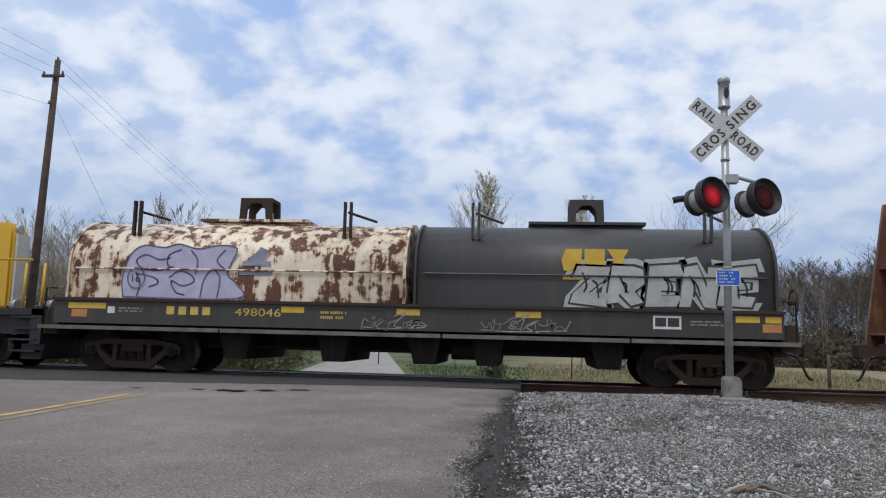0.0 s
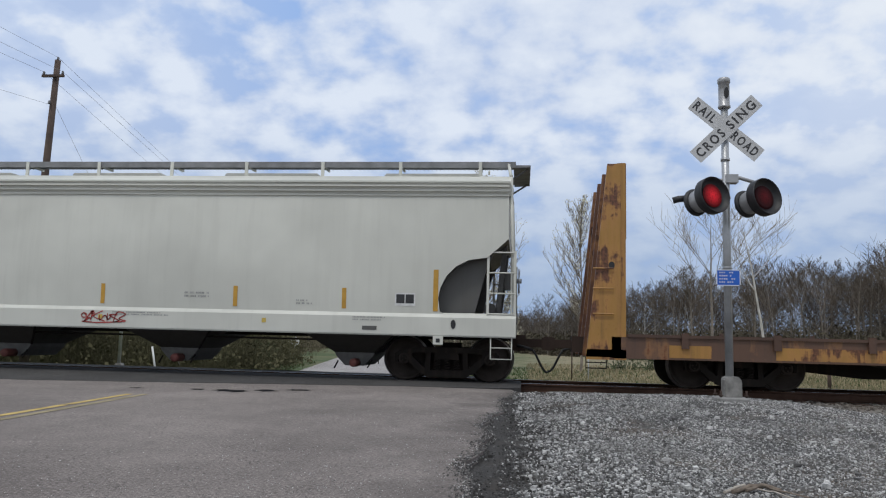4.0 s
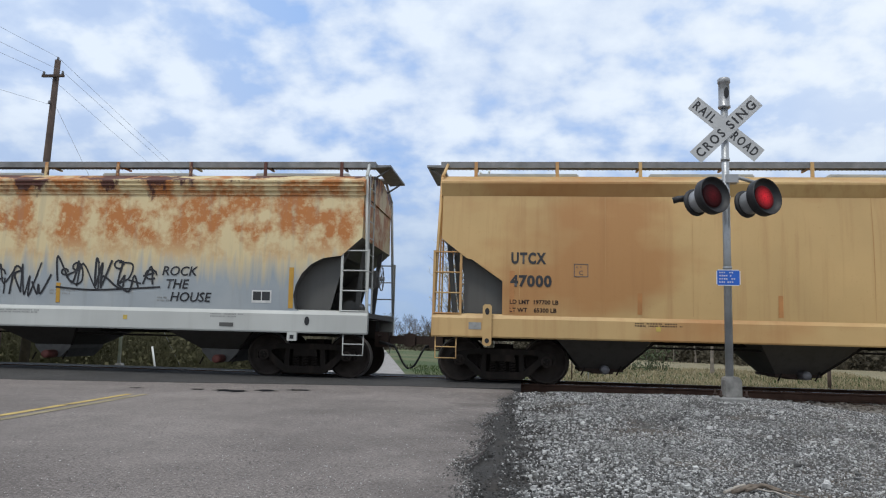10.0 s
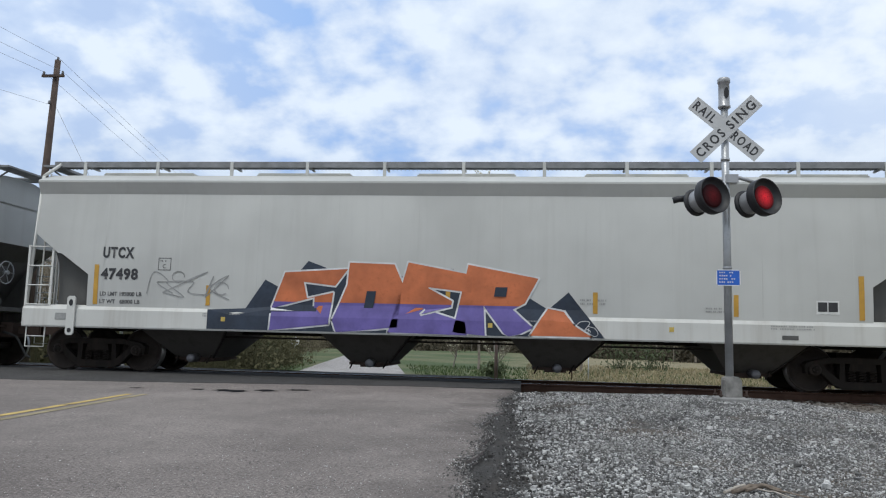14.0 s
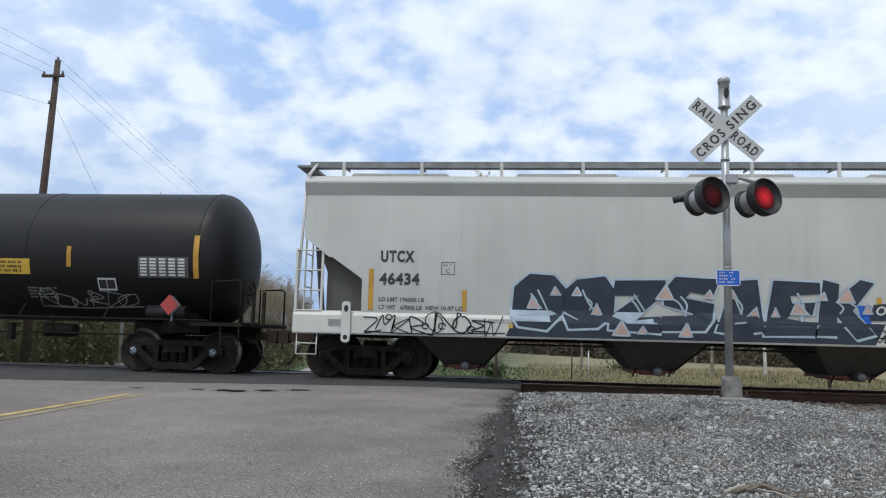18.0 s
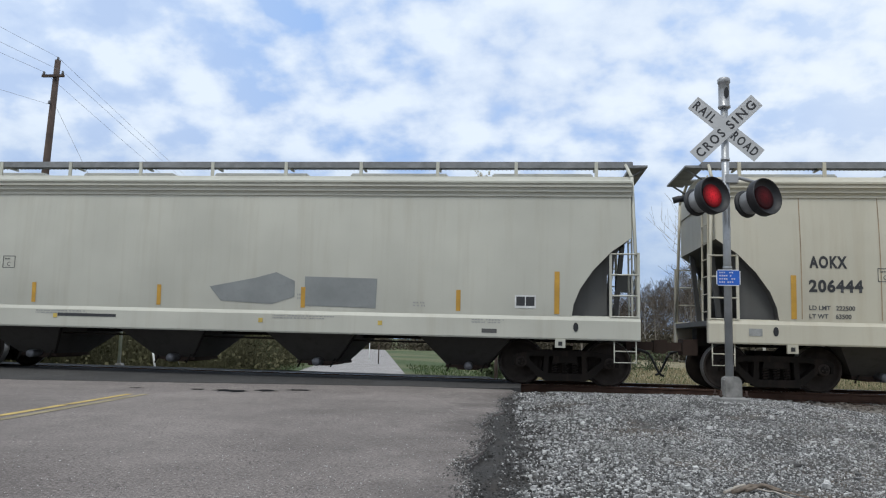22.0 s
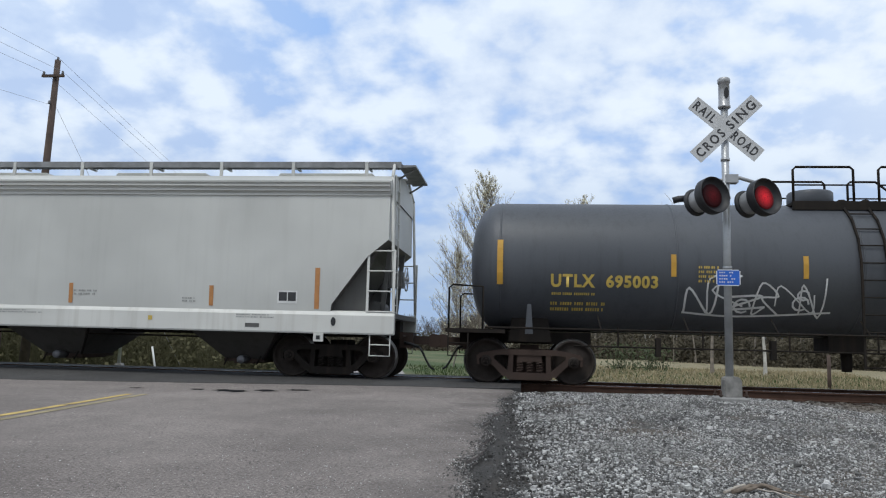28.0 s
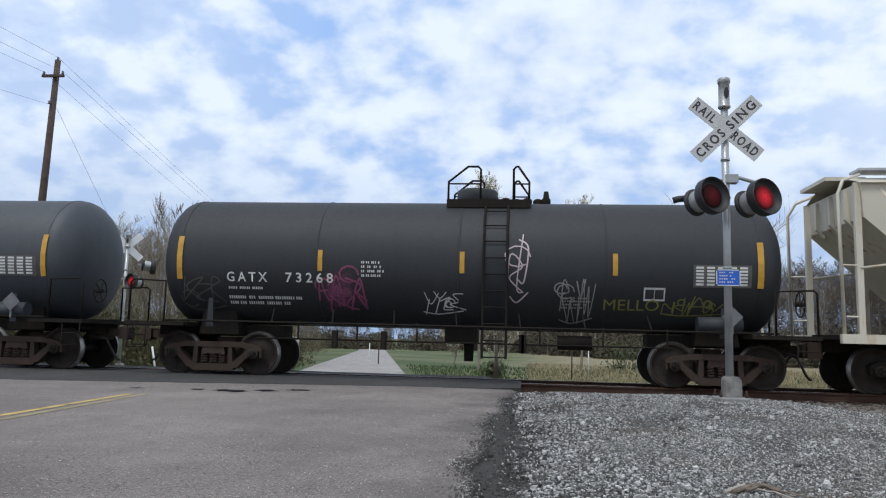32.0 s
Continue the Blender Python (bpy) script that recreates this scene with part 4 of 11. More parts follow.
rw = random.Random(8)
spots = []
for _ in range(360):
    # west of the road: the edge of the woods runs away beside it
    y = 58 + 95 * rw.random() ** 1.4
    edge_x = np.interp(y, (55, 70, 100, 130, 160), (-25, -26.5, -30, -36.5, -45))
    x = edge_x - rw.random() ** 1.3 * 45
    inner = float(np.interp(edge_x - x, (0, 3, 10, 45), (8.6, 11.0, 12.4, 13.2)))
    if y < 72:
        inner = max(inner, 10.6)
    spots.append((x, y, inner * rw.uniform(0.80, 1.08)))
woods("woods_west", spots, "bare spring woods west of the road", 1, 1.0, "twig_warm")
spots = []
for _ in range(430):
    # east: from beside the field to the far distance
    u = rw.random()
    x = np.interp(u, (0, 0.35, 1), (75, 38, -22)) + rw.uniform(-10, 14)
    y = np.interp(u, (0, 0.35, 1), (82, 105, 250)) + rw.random() * 35
    spots.append((x, y, rw.uniform(9, 13.5) * np.interp(u, (0, 0.4, 0.7, 1), (1.35, 1.25, 0.95, 0.85))))
woods("woods_east", spots, "bare spring woods along the far edge of the field", 2, 1.5, "twig_dark")
spots = []
for _ in range(120):
    x = rw.uniform(-130, -12)
    spots.append((x, 186 + rw.random() * 60, rw.uniform(6.5, 10.5)))
woods("woods_distant", spots, "distant bare woods at the end of the road", 3, 1.9, "twig_dark")


def brush(name, places, mat, label, category="undergrowth", leafy=0.3):
    """Leaf clumps: each place has x, y, height, width and the count of leaves."""
    st = Sticks()
    rn = random.Random(4)
    for x, y, h, w, n in places:
        z0 = ground_z(y)
        for _ in range(n):
            u = rn.random()
            p = Vector((x + rn.gauss(0, w * 0.4), y + rn.gauss(0, w * 0.4), z0 + h * u ** 1.2))
            if category == "bush" or rn.random() < leafy:
                st.leaf(p, rn.uniform(0.05, 0.12) * (1.0 if leafy < 0.5 or category == "bush" else 1.9) * (1 + y / 160), rn, 0)
            else:
                q = p + Vector((rn.gauss(0, 0.35), rn.gauss(0, 0.35), rn.uniform(0.2, 0.9)))
                st.stick(p, q, 0.009 * (1 + y / 90), 0.004)
        for _ in range(max(2, n // 12)):
            a = Vector((x + rn.gauss(0, w * 0.3), y + rn.gauss(0, w * 0.3), z0))
            st.stick(a, a + Vector((rn.gauss(0, 0.25), rn.gauss(0, 0.25), h * rn.uniform(0.6, 1.2))), 0.02, 0.008)
    return tagged(new(name, st.mesh(name, [mat])), label, category, kind="stuff")


pl = []
for _ in range(420):
    y = 46 + 100 * rw.random() ** 1.3
    ex = np.interp(y, (46, 70, 100, 130, 160), (-22, -25, -28.5, -35, -43))
    pl.append((ex - rw.random() * 30, y, rw.uniform(1.5, 5.0), rw.uniform(1.5, 3.0), 110))
brush("undergrowth_west", pl, M["brush"], "brown and green undergrowth at the foot of the woods", leafy=0.45)
pl = []
for _ in range(680):
    u = rw.random()
    pl.append((np.interp(u, (0, 0.35, 1), (72, 36, -18)) + rw.uniform(-9, 12), np.interp(u, (0, 0.35, 1), (78, 100, 240)) + rw.random() * 26, rw.uniform(2.0, 5.5), rw.uniform(2.0, 3.8), 150))
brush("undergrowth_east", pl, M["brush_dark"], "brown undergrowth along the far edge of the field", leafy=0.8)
pl = []
for _ in range(420):
    u = rw.random()
    pl.append((np.interp(u, (0, 0.35, 1), (84, 46, -16)) + rw.uniform(-12, 14), np.interp(u, (0, 0.35, 1), (104, 130, 275)) + rw.random() * 22, rw.uniform(4.5, 9.0), rw.uniform(3.0, 5.0), 170))
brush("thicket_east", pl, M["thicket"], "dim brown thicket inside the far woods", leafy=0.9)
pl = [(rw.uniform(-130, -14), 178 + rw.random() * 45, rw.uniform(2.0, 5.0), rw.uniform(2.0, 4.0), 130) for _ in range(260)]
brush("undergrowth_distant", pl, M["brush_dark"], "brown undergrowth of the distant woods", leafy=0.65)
pl = []
for _ in range(300):
    y = 30 + 30 * rw.random()
    x = far_road_x(y) - 5.0 - 28 * rw.random() ** 1.2
    pl.append((x, y, rw.uniform(1.0, 3.2), rw.uniform(1.2, 2.4), 210))
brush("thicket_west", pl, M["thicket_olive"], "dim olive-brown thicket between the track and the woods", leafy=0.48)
for x, y, h, w in ((8.0, 62, 2.3, 2.2), (10.6, 63, 2.1, 2.0), (-1.4, 38, 0.9, 0.7), (-17.5, 46, 2.0, 1.5), (-15.5, 44, 1.6, 1.2), (12.4, 25, 0.7, 0.6)):
    brush("bush", [(x, y, h, w, 360)], M["bush"], "low bush with dark young leaves", "bush")["kind"] = ""


def grass(name, n, xr, yr, hr, mat, label, seed):
    rn = np.random.RandomState(seed)
    x, y = rn.uniform(*xr, n), yr[0] + (yr[1] - yr[0]) * rn.rand(n) ** 1.6
    x = x * (0.35 + 0.65 * y / yr[1])
    keep = np.abs(x - np.array([far_road_x(v) for v in y])) > 3.7
    x, y = x[keep], y[keep]
    n = len(x)
    h = rn.uniform(*hr, n)
    z = np.array([ground_z(v) for v in y]) - 0.05
    a = rn.uniform(0, 3.14, n)
    w = 0.012 + 0.0007 * y
    dx, dy = np.cos(a) * w, np.sin(a) * w
    lx, ly = rn.normal(0, 0.12, n), rn.normal(0, 0.12, n)
    v = np.stack([np.stack([x - dx, y - dy, z], -1), np.stack([x + dx, y + dy, z], -1), np.stack([x + lx, y + ly, z + h], -1)], 1).reshape(-1, 3)
    f = np.arange(3 * n).reshape(-1, 3)
    me = bpy.data.meshes.new(name)
    me.from_pydata(v.tolist(), [], f.tolist())
    me.materials.append(mat)
    return tagged(new(name, me), label, "grass", kind="stuff")


grass("dead_grass", 26000, (0.5, 30), (19.2, 75), (0.12, 0.40), M["straw"], "tall dead grass beyond the track", 1)
grass("green_grass", 22000, (-26, 26), (19.0, 60), (0.12, 0.35), M["blade"], "short green grass beyond the track", 2)
# ---------------------------------------------------------------- lettering
GLYPHS = {}


def text_mesh(body, size, offset=0.0, spacing=1.0, shear=0.0):
    """The built-in font as a flat mesh in the x, z plane facing -y, from the lower left corner; returns mesh and width."""
    key = (body, round(size, 4), offset, spacing, shear)
    if key in GLYPHS:
        return GLYPHS[key]
    cu = bpy.data.curves.new("lettering", "FONT")
    cu.body, cu.size, cu.offset, cu.space_character, cu.shear, cu.resolution_u = body, size, offset, spacing, shear, 3
    ob = bpy.data.objects.new("lettering", cu)
    me = bpy.data.meshes.new_from_object(ob)
    bpy.data.objects.remove(ob)
    bpy.data.curves.remove(cu)
    n = len(me.vertices)
    a = np.empty(n * 3)
    me.vertices.foreach_get("co", a)
    a = a.reshape(-1, 3)
    lo, hi = a.min(0), a.max(0)
    a = np.stack([a[:, 0] - lo[0], np.zeros(n), a[:, 1] - lo[1]], -1)
    me.vertices.foreach_set("co", a.ravel())
    me.update()
    GLYPHS[key] = (me, float(hi[0] - lo[0]), float(hi[1] - lo[1]))
    return GLYPHS[key]


def lettering(parent, body, x, z, height, mat, place, width=None, offset=0.0, spacing=1.0, shear=0.0, lift=0.0, warp=None, name="lettering", label="", turn=0.0):
    """Writes on a surface: place(x, z, lift) gives the point of the surface. height is the capitals' height."""
    me, w, h = text_mesh(body, height / 0.729, offset, spacing, shear)
    me = me.copy()
    a = np.empty(len(me.vertices) * 3)
    me.vertices.foreach_get("co", a)
    a = a.reshape(-1, 3)
    k = (width / w) if width else 1.0
    out = []
    ct, st_ = math.cos(turn), math.sin(turn)
    for u, _, v in a:
        u *= k
        if warp:
            u, v = warp(u, v)
        out.extend(place(x + u * ct - v * st_, z + u * st_ + v * ct, lift))
    me.vertices.foreach_set("co", out)
    me.update()
    return part(name, me, mat, parent, label)


def patch_mesh(polys, place, lift):
    """Flat polygons (x, z) laid on a surface, cut into strips so that they follow it."""
    bm = bmesh.new()
    for poly in polys:
        vs = [bm.verts.new((u, 0, v)) for u, v in poly]
        f = bm.faces.new(vs)
        f.normal_update()
        if f.normal.y > 0:
            f.normal_flip()
    bmesh.ops.triangulate(bm, faces=[f for f in bm.faces if len(f.verts) > 4])
    zs = [v.co.z for v in bm.verts]
    step = 0.25
    z = math.floor(min(zs) / step) * step + step
    while z < max(zs):
        bmesh.ops.bisect_plane(bm, geom=bm.verts[:] + bm.edges[:] + bm.faces[:], plane_co=(0, 0, z), plane_no=(0, 0, 1))
        z += step
    for v in bm.verts:
        v.co = place(v.co.x, v.co.z, lift)
    return bm


def rect(x0, x1, z0, z1):
    return [(x0, z0), (x1, z0), (x1, z1), (x0, z1)]


def decal(parent, name, polys, mat, place, lift=0.004, label=""):
    return part(name, patch_mesh(polys, place, lift), mat, parent, label)


def stencil_bars(parent, x, z, w, h, rows, mat, place, seed=0, lift=0.004):
    """Small print that cannot be read: rows of plain bars."""
    rn = random.Random(seed * 7 + int(x * 100))
    polys, rh = [], h / rows
    for r in range(rows):
        u, end = 0.0, w * rn.uniform(0.65, 1.0)
        while u < end:
            b = rn.uniform(0.14, 0.38) * max(0.4, min(1.2, w))
            step = max(0.030, rh * 0.44)
            for k in range(max(1, int(min(b, end - u) / step))):
                a, thin = x + u + k * step, step * rn.uniform(0.50, 0.74)
                polys.append(rect(a, a + thin, z + h - (r + 0.78) * rh, z + h - (r + 0.24) * rh))
            u += b + 0.018
    return tagged(decal(parent, "stencil", polys, mat, place, lift), kind="stuff")


def flat_place(y):
    return lambda u, v, lift: (u, y - lift, v)


# ---------------------------------------------------------------- crossing signals
FLASHERS = []


def signal_lamp(parent, x, y, z, turn, tilt):
    """One flashing lamp on the crossarm: back ring, can, hood, and the roundel inside, which turns its lit face forward."""
    hold = part("lamp", boxes((-0.03, 0.03, 0.0, 0.14, -0.03, 0.03)), M["alu"], parent)
    hold.matrix_basis = pose(x, y, z, tilt, 0, turn)
    bm = bmesh.new()
    lathe(bm, [(0.02, 0.06), (0.0, 0.15), (-0.02, 0.20), (-0.05, 0.20), (-0.07, 0.16)], 28, "y")
    part("back_ring", bm, M["black"], hold, smooth=False)
    bm = bmesh.new()
    lathe(bm, [(-0.05, 0.155), (-0.10, 0.165), (-0.30, 0.165), (-0.33, 0.175)], 28, "y")
    part("can", bm, M["alu"], hold, "silver painted lamp can")
    bm = bmesh.new()
    lathe(bm, [(-0.27, 0.17), (-0.285, 0.245), (-0.31, 0.262), (-0.43, 0.265), (-0.445, 0.258), (-0.43, 0.250), (-0.37, 0.222), (-0.362, 0.15)], 32, "y")
    part("hood", bm, M["black"], hold, "round black hood")
    bm = bmesh.new()
    lathe(bm, [(0.020, 0.0, 0), (0.012, 0.15, 0), (0.004, 0.17, 0), (-0.004, 0.17, 1), (-0.012, 0.15, 1), (-0.018, 0.0, 1)], 24, "y", smooth=False)
    roundel = part("roundel", bm, [M["red_lens"], M["red_lit"]], hold, "red glass roundel")
    roundel.matrix_basis = pose(0, -0.375, 0)
    return roundel


def crossbuck_signal(label, at, lamps, facing, buck_z=3.88, buck_turn=0.0):
    """facing: the lettered side of the blades looks to -y when 1, to +y when -1."""
    sig = thing("crossing_signal", label, "crossing signal", group="crossing signals", at=at)
    bm = bmesh.new()
    tube(bm, (0, 0, 0.30), (0, 0, 4.30), 0.055, 0.052, 18)
    for zc in (3.44, 2.88, 1.86, 1.72):
        tube(bm, (0, 0, zc - 0.02), (0, 0, zc + 0.02), 0.064, n=18)
    part("mast", bm, M["galv"], sig, "galvanised steel mast")
    bm = bmesh.new()
    prism(bm, [(-0.09, 0.04), (0.14, 0.04), (0.14, 0.27), (0.10, 0.33), (-0.06, 0.33), (-0.09, 0.30)], -0.12, 0.12)
    bmesh.ops.bevel(bm, geom=bm.edges[:], offset=0.012, segments=2, affect="EDGES")
    part("junction_base", bm, M["cast_grey"], sig, "cast junction box base")
    bm = boxes((-0.20, 0.22, -0.20, 0.20, -0.25, 0.05))
    bmesh.ops.bevel(bm, geom=bm.edges[:], offset=0.02, segments=1, affect="EDGES")
    part("foundation", bm, M["concrete"], sig, "concrete foundation")
    for bx, by in ((-0.16, -0.16), (0.18, -0.16), (-0.16, 0.16), (0.18, 0.16)):
        bm = bmesh.new()
        tube(bm, (bx, by, 0.0), (bx, by, 0.14), 0.014, n=8)
        tube(bm, (bx, by, 0.06), (bx, by, 0.085), 0.028, n=6)
        part("anchor_bolt", bm, M["truck_rust"], sig)
    bm = bmesh.new()
    lathe(bm, [(4.20, 0.070), (4.215, 0.088), (4.24, 0.090), (4.25, 0.078), (4.58, 0.078), (4.59, 0.090), (4.64, 0.090), (4.66, 0.078), (4.675, 0.03)], 24, "z")
    bell = part("bell", bm, M["alu"], sig, "cast electronic bell housing")
    bm = bmesh.new()
    pts = [(0.035 * math.cos(t), 4.42 + 0.085 * math.sin(t)) for t in (6.2832 * i / 20 for i in range(20))]
    prism(bm, [(x + 0.015, z) for x, z in pts], -0.085, -0.060)
    part("bell_opening", bm, M["black"], bell)
    # blades
    for k, (words, ang, y) in enumerate((("RAIL ROAD", -41.0, -0.068), ("CROSSING", 44.0, -0.080))):
        y *= facing
        m = pose(0, 0, 0, 0, 0, buck_turn) @ pose(0, y, buck_z, 0, -ang, 0)
        bm = boxes((-0.61, 0.61, -0.003, 0.003, -0.114, 0.114))
        bmesh.ops.bevel(bm, geom=[e for e in bm.edges if abs(e.verts[0].co.y - e.verts[1].co.y) > 0.004], offset=0.005, segments=1, affect="EDGES")
        blade = part("crossbuck_blade", bm, M["sign_face"] if facing > 0 else M["sign_back"], sig, "white crossbuck blade with black letters")
        blade.matrix_basis = m
        if facing > 0:
            if k == 0:
                spec = [("RAIL", -0.57, 0.37), ("ROAD", 0.13, 0.43)]
            else:
                spec = [("CROS", -0.56, 0.50), ("SING", 0.04, 0.51)]
            for word, u0, w in spec:
                lettering(blade, word, u0, -0.068, 0.136, M["ink"], flat_place(-0.004), width=w, spacing=1.35, offset=0.005)
    # crossarm and lamps
    bm = bmesh.new()
    pipe(bm, [(-0.55, 0.02, 2.92), (-0.2, 0.0, 3.10), (0, 0, 3.15), (0.2, 0.0, 3.17), (0.44, 0.02, 3.10)], 0.028, 8)
    box(bm, -0.02, 0.16, -0.075, 0.075, 3.09, 3.21)
    part("crossarm", bm, M["alu"], sig)
    for x, y, z, turn, tilt, phase in lamps:
        FLASHERS.append((signal_lamp(sig, x, y, z, turn, tilt), phase))
    return sig


SIG_Z = 0.10
main_signal = crossbuck_signal("galvanised crossing signal with white crossbuck and red flashing lamps on gravel", pose(2.905, 11.05, SIG_Z + 0.02),
                               [(-0.46, -0.02, 2.79, 30, -8, 0), (0.24, -0.02, 2.77, 30, -8, 1)], 1)
# emergency notice plate on the mast
bm = boxes((-0.165, 0.165, -0.003, 0.003, -0.115, 0.115))
bmesh.ops.bevel(bm, geom=[e for e in bm.edges if abs(e.verts[0].co.y - e.verts[1].co.y) > 0.004], offset=0.02, segments=2, affect="EDGES")
plate = part("notice_plate", bm, M["white"], main_signal, "blue emergency notice plate with white print")
plate.matrix_basis = pose(-0.008, -0.07, 1.715)
part("notice_face", boxes((-0.153, 0.153, -0.0055, -0.0032, -0.103, 0.103)), M["blue_sign"], plate)
for k in range(4):
    stencil_bars(plate, -0.125, 0.055 - 0.045 * k, 0.25, 0.035, 1, M["white_ink"], flat_place(-0.006), seed=k, lift=0.003)
bm = bmesh.new()
pipe(bm, [(-0.74, 0.04, 2.84), (-0.66, 0.02, 2.86), (-0.52, 0.02, 2.87)], 0.05, 10)
part("side_lamp_visor", bm, M["black"], main_signal, "edge of a lamp for the other approach")

far_signal = crossbuck_signal("crossing signal on the far side seen from behind", pose(-13.30, 24.0, ground_z(24.0) + 0.1),
                              [(-0.42, -0.04, 3.0, -25, -4, 0), (0.58, -0.04, 3.0, -25, -4, 1), (0.50, 0.10, 3.62, 120, 6, 2)], -1, 4.24, 38.0)

# ---------------------------------------------------------------- utility pole and wires
POLE = Vector((-19.25, 28.0, ground_z(28.0)))
pole = thing("utility_pole", "leaning dark wooden utility pole with one short crossarm", "utility pole", at=pose(*POLE))
TOP = Vector((0.10, 0, 12.62))
bm = bmesh.new()
tube(bm, (-0.22, 0, -0.4), tuple(TOP), 0.19, 0.115, 14)
part("pole", bm, M["wood_pole"], pole)
bm = boxes((-0.42, 0.52, -0.20, -0.10, 11.86, 11.96))
part("crossarm", bm, M["wood_pole"], pole)
for x, y, z in ((-0.36, -0.15, 11.96), (0.46, -0.15, 11.96), (0.10, 0, 12.62), (0.02, -0.2, 10.7)):
    bm = bmesh.new()
    lathe(bm, [(0.0, 0.02), (0.02, 0.05), (0.05, 0.055), (0.08, 0.04), (0.11, 0.05), (0.15, 0.03)], 12, "z", (x, y, z))
    part("insulator", bm, M["cap"], pole)
ends = [((-0.36, -0.15, 12.08), (-27, -14, 15.5)), ((0.46, -0.15, 12.08), (-24.5, -14, 15.2)), ((0.10, 0, 12.75), (-26, -14, 17.4)), ((0.0, -0.2, 10.7), (-27, -14, 11.2)),
        ((0.46, -0.15, 12.08), (-38.0, 150, 9.2)), ((-0.36, -0.15, 12.08), (-40.0, 150, 8.8)), ((0.10, 0, 12.75), (-39.0, 150, 9.9))]
for a, b in ends:
    bm = bmesh.new()
    p0 = POLE + Vector(a)
    p1 = Vector(b)
    pts = []
    for i in range(17):
        u = i / 16
        p = p0.lerp(p1, u)
        p.z -= 1.1 * 4 * u * (1 - u)
        pts.append(tuple(p - POLE))
    pipe(bm, pts, 0.0065, 4)
    part("wire", bm, M["wire"], pole)
bm = bmesh.new()
tube(bm, (0.05, 0, 10.9), (4.7, 3.5, 0.0), 0.007, n=4)
part("guy_wire", bm, M["wire"], pole)

# ---------------------------------------------------------------- small roadside things beyond the track
sign = thing("road_sign", "back of a white diamond road sign on a thin post", "road sign", at=pose(-19.9, 65, ground_z(65)))
bm = bmesh.new()
prism(bm, [(0, 1.12), (0.54, 1.66), (0, 2.20), (-0.54, 1.66)], -0.01, 0.01)
part("plate", bm, M["white"], sign, "pale diamond plate")
part("post", boxes((-0.03, 0.03, 0.01, 0.05, -0.2, 2.1)), M["galv"], sign)
part("symbol", boxes((-0.05, 0.05, -0.016, -0.011, 1.4, 1.92)), M["ink"], sign)
for x, y, h, w, mat, label, name in ((-1.1, 33, 1.7, 0.16, "wood_pole", "short grey wooden post in the grass", "wooden_post"),
                                     (2.6, 40, 2.0, 0.07, "truck_rust", "thin rusty marker post in the grass", "marker_post"),
                                     (3.45, 40, 1.6, 0.07, "galv", "thin grey marker post in the grass", "marker_post"),
                                     (11.9, 31, 1.5, 0.16, "wood_pole", "short grey wooden post in the dead grass", "wooden_post"),
                                     (-11.4, 60, 1.6, 0.10, "truck_rust", "small roadside marker by the far road", "marker_post"),
                                     (-15.2, 75, 1.7, 0.10, "white", "small white roadside marker by the far road", "marker_post"),
                                     (-19.9, 27, 2.0, 0.24, "truck_rust", "rusty brown post beyond the track", "marker_post")):
    bm = bmesh.new()
    tube(bm, (0, 0, -0.2), (0, 0, h), w / 2, w / 2 * 0.9, 8)
    bm.faces.ensure_lookup_table()
    p_ = new(name, bpy.data.meshes.new(name))
    bm.to_mesh(p_.data)
    bm.free()
    p_.data.materials.append(M[mat])
    p_.matrix_basis = pose(x, y, ground_z(y))
    tagged(p_, label, "post")
stake = new("stake", bpy.data.meshes.new("stake"))
bm = bmesh.new()
tube(bm, (0.10, 0, -0.1), (-0.12, 0, 0.95), 0.03, n=6)
bm.to_mesh(stake.data)
bm.free()
stake.data.materials.append(M["white"])
stake.matrix_basis = pose(-11.3, 22.5, ground_z(22.5))
tagged(stake, "white stake leaning in the grass", "stake")
# weathered branch lying on the gravel
M["dead_wood"] = plain("weathered_dead_wood", (0.19, 0.155, 0.125), 0.95, 0, 0.4, 14, 0.5, spec=0.1)
M["dead_wood_pale"] = plain("split_pale_wood", (0.40, 0.36, 0.31), 0.9, 0, 0.25, 14, 0.4, spec=0.1)
br = thing("branch", "weathered dead branch with split pale wood lying on the gravel", "branch", at=pose(1.40, 4.86, gravel_z(1.40, 4.86) + 0.012, 0, 0, -14) @ Matrix.Scale(0.72, 4))
for name, pts, r, mat in (("limb", [(-0.22, -0.20, 0.0), (-0.14, -0.06, 0.02), (-0.06, 0.05, 0.03)], 0.014, "dead_wood_pale"),
                          ("limb", [(-0.16, -0.16, 0.0), (-0.02, 0.0, 0.03), (0.10, 0.04, 0.035), (0.22, 0.0, 0.015)], 0.020, "dead_wood"),
                          ("limb", [(-0.05, -0.10, 0.01), (0.06, 0.01, 0.045), (0.16, 0.05, 0.03)], 0.016, "dead_wood"),
                          ("twig", [(0.10, 0.02, 0.03), (0.24, -0.06, 0.02), (0.42, -0.10, 0.0)], 0.007, "dead_wood"),
                          ("twig", [(0.02, -0.02, 0.02), (0.16, -0.10, 0.02), (0.30, -0.20, 0.0)], 0.007, "dead_wood_pale")):
    bm = bmesh.new()
    pipe(bm, smooth_run(pts), r, 6)
    part(name, bm, M[mat], br)
# ---------------------------------------------------------------- rolling stock: shared running gear
CARS = []       # (car, position along the train of its centre, wheelsets)
SHARED = {}


def shared(key, make):
    if key not in SHARED:
        bm = make()
        me = bpy.data.meshes.new(key.split("|")[0])
        bm.to_mesh(me)
        bm.free()
        SHARED[key] = me
    return SHARED[key]


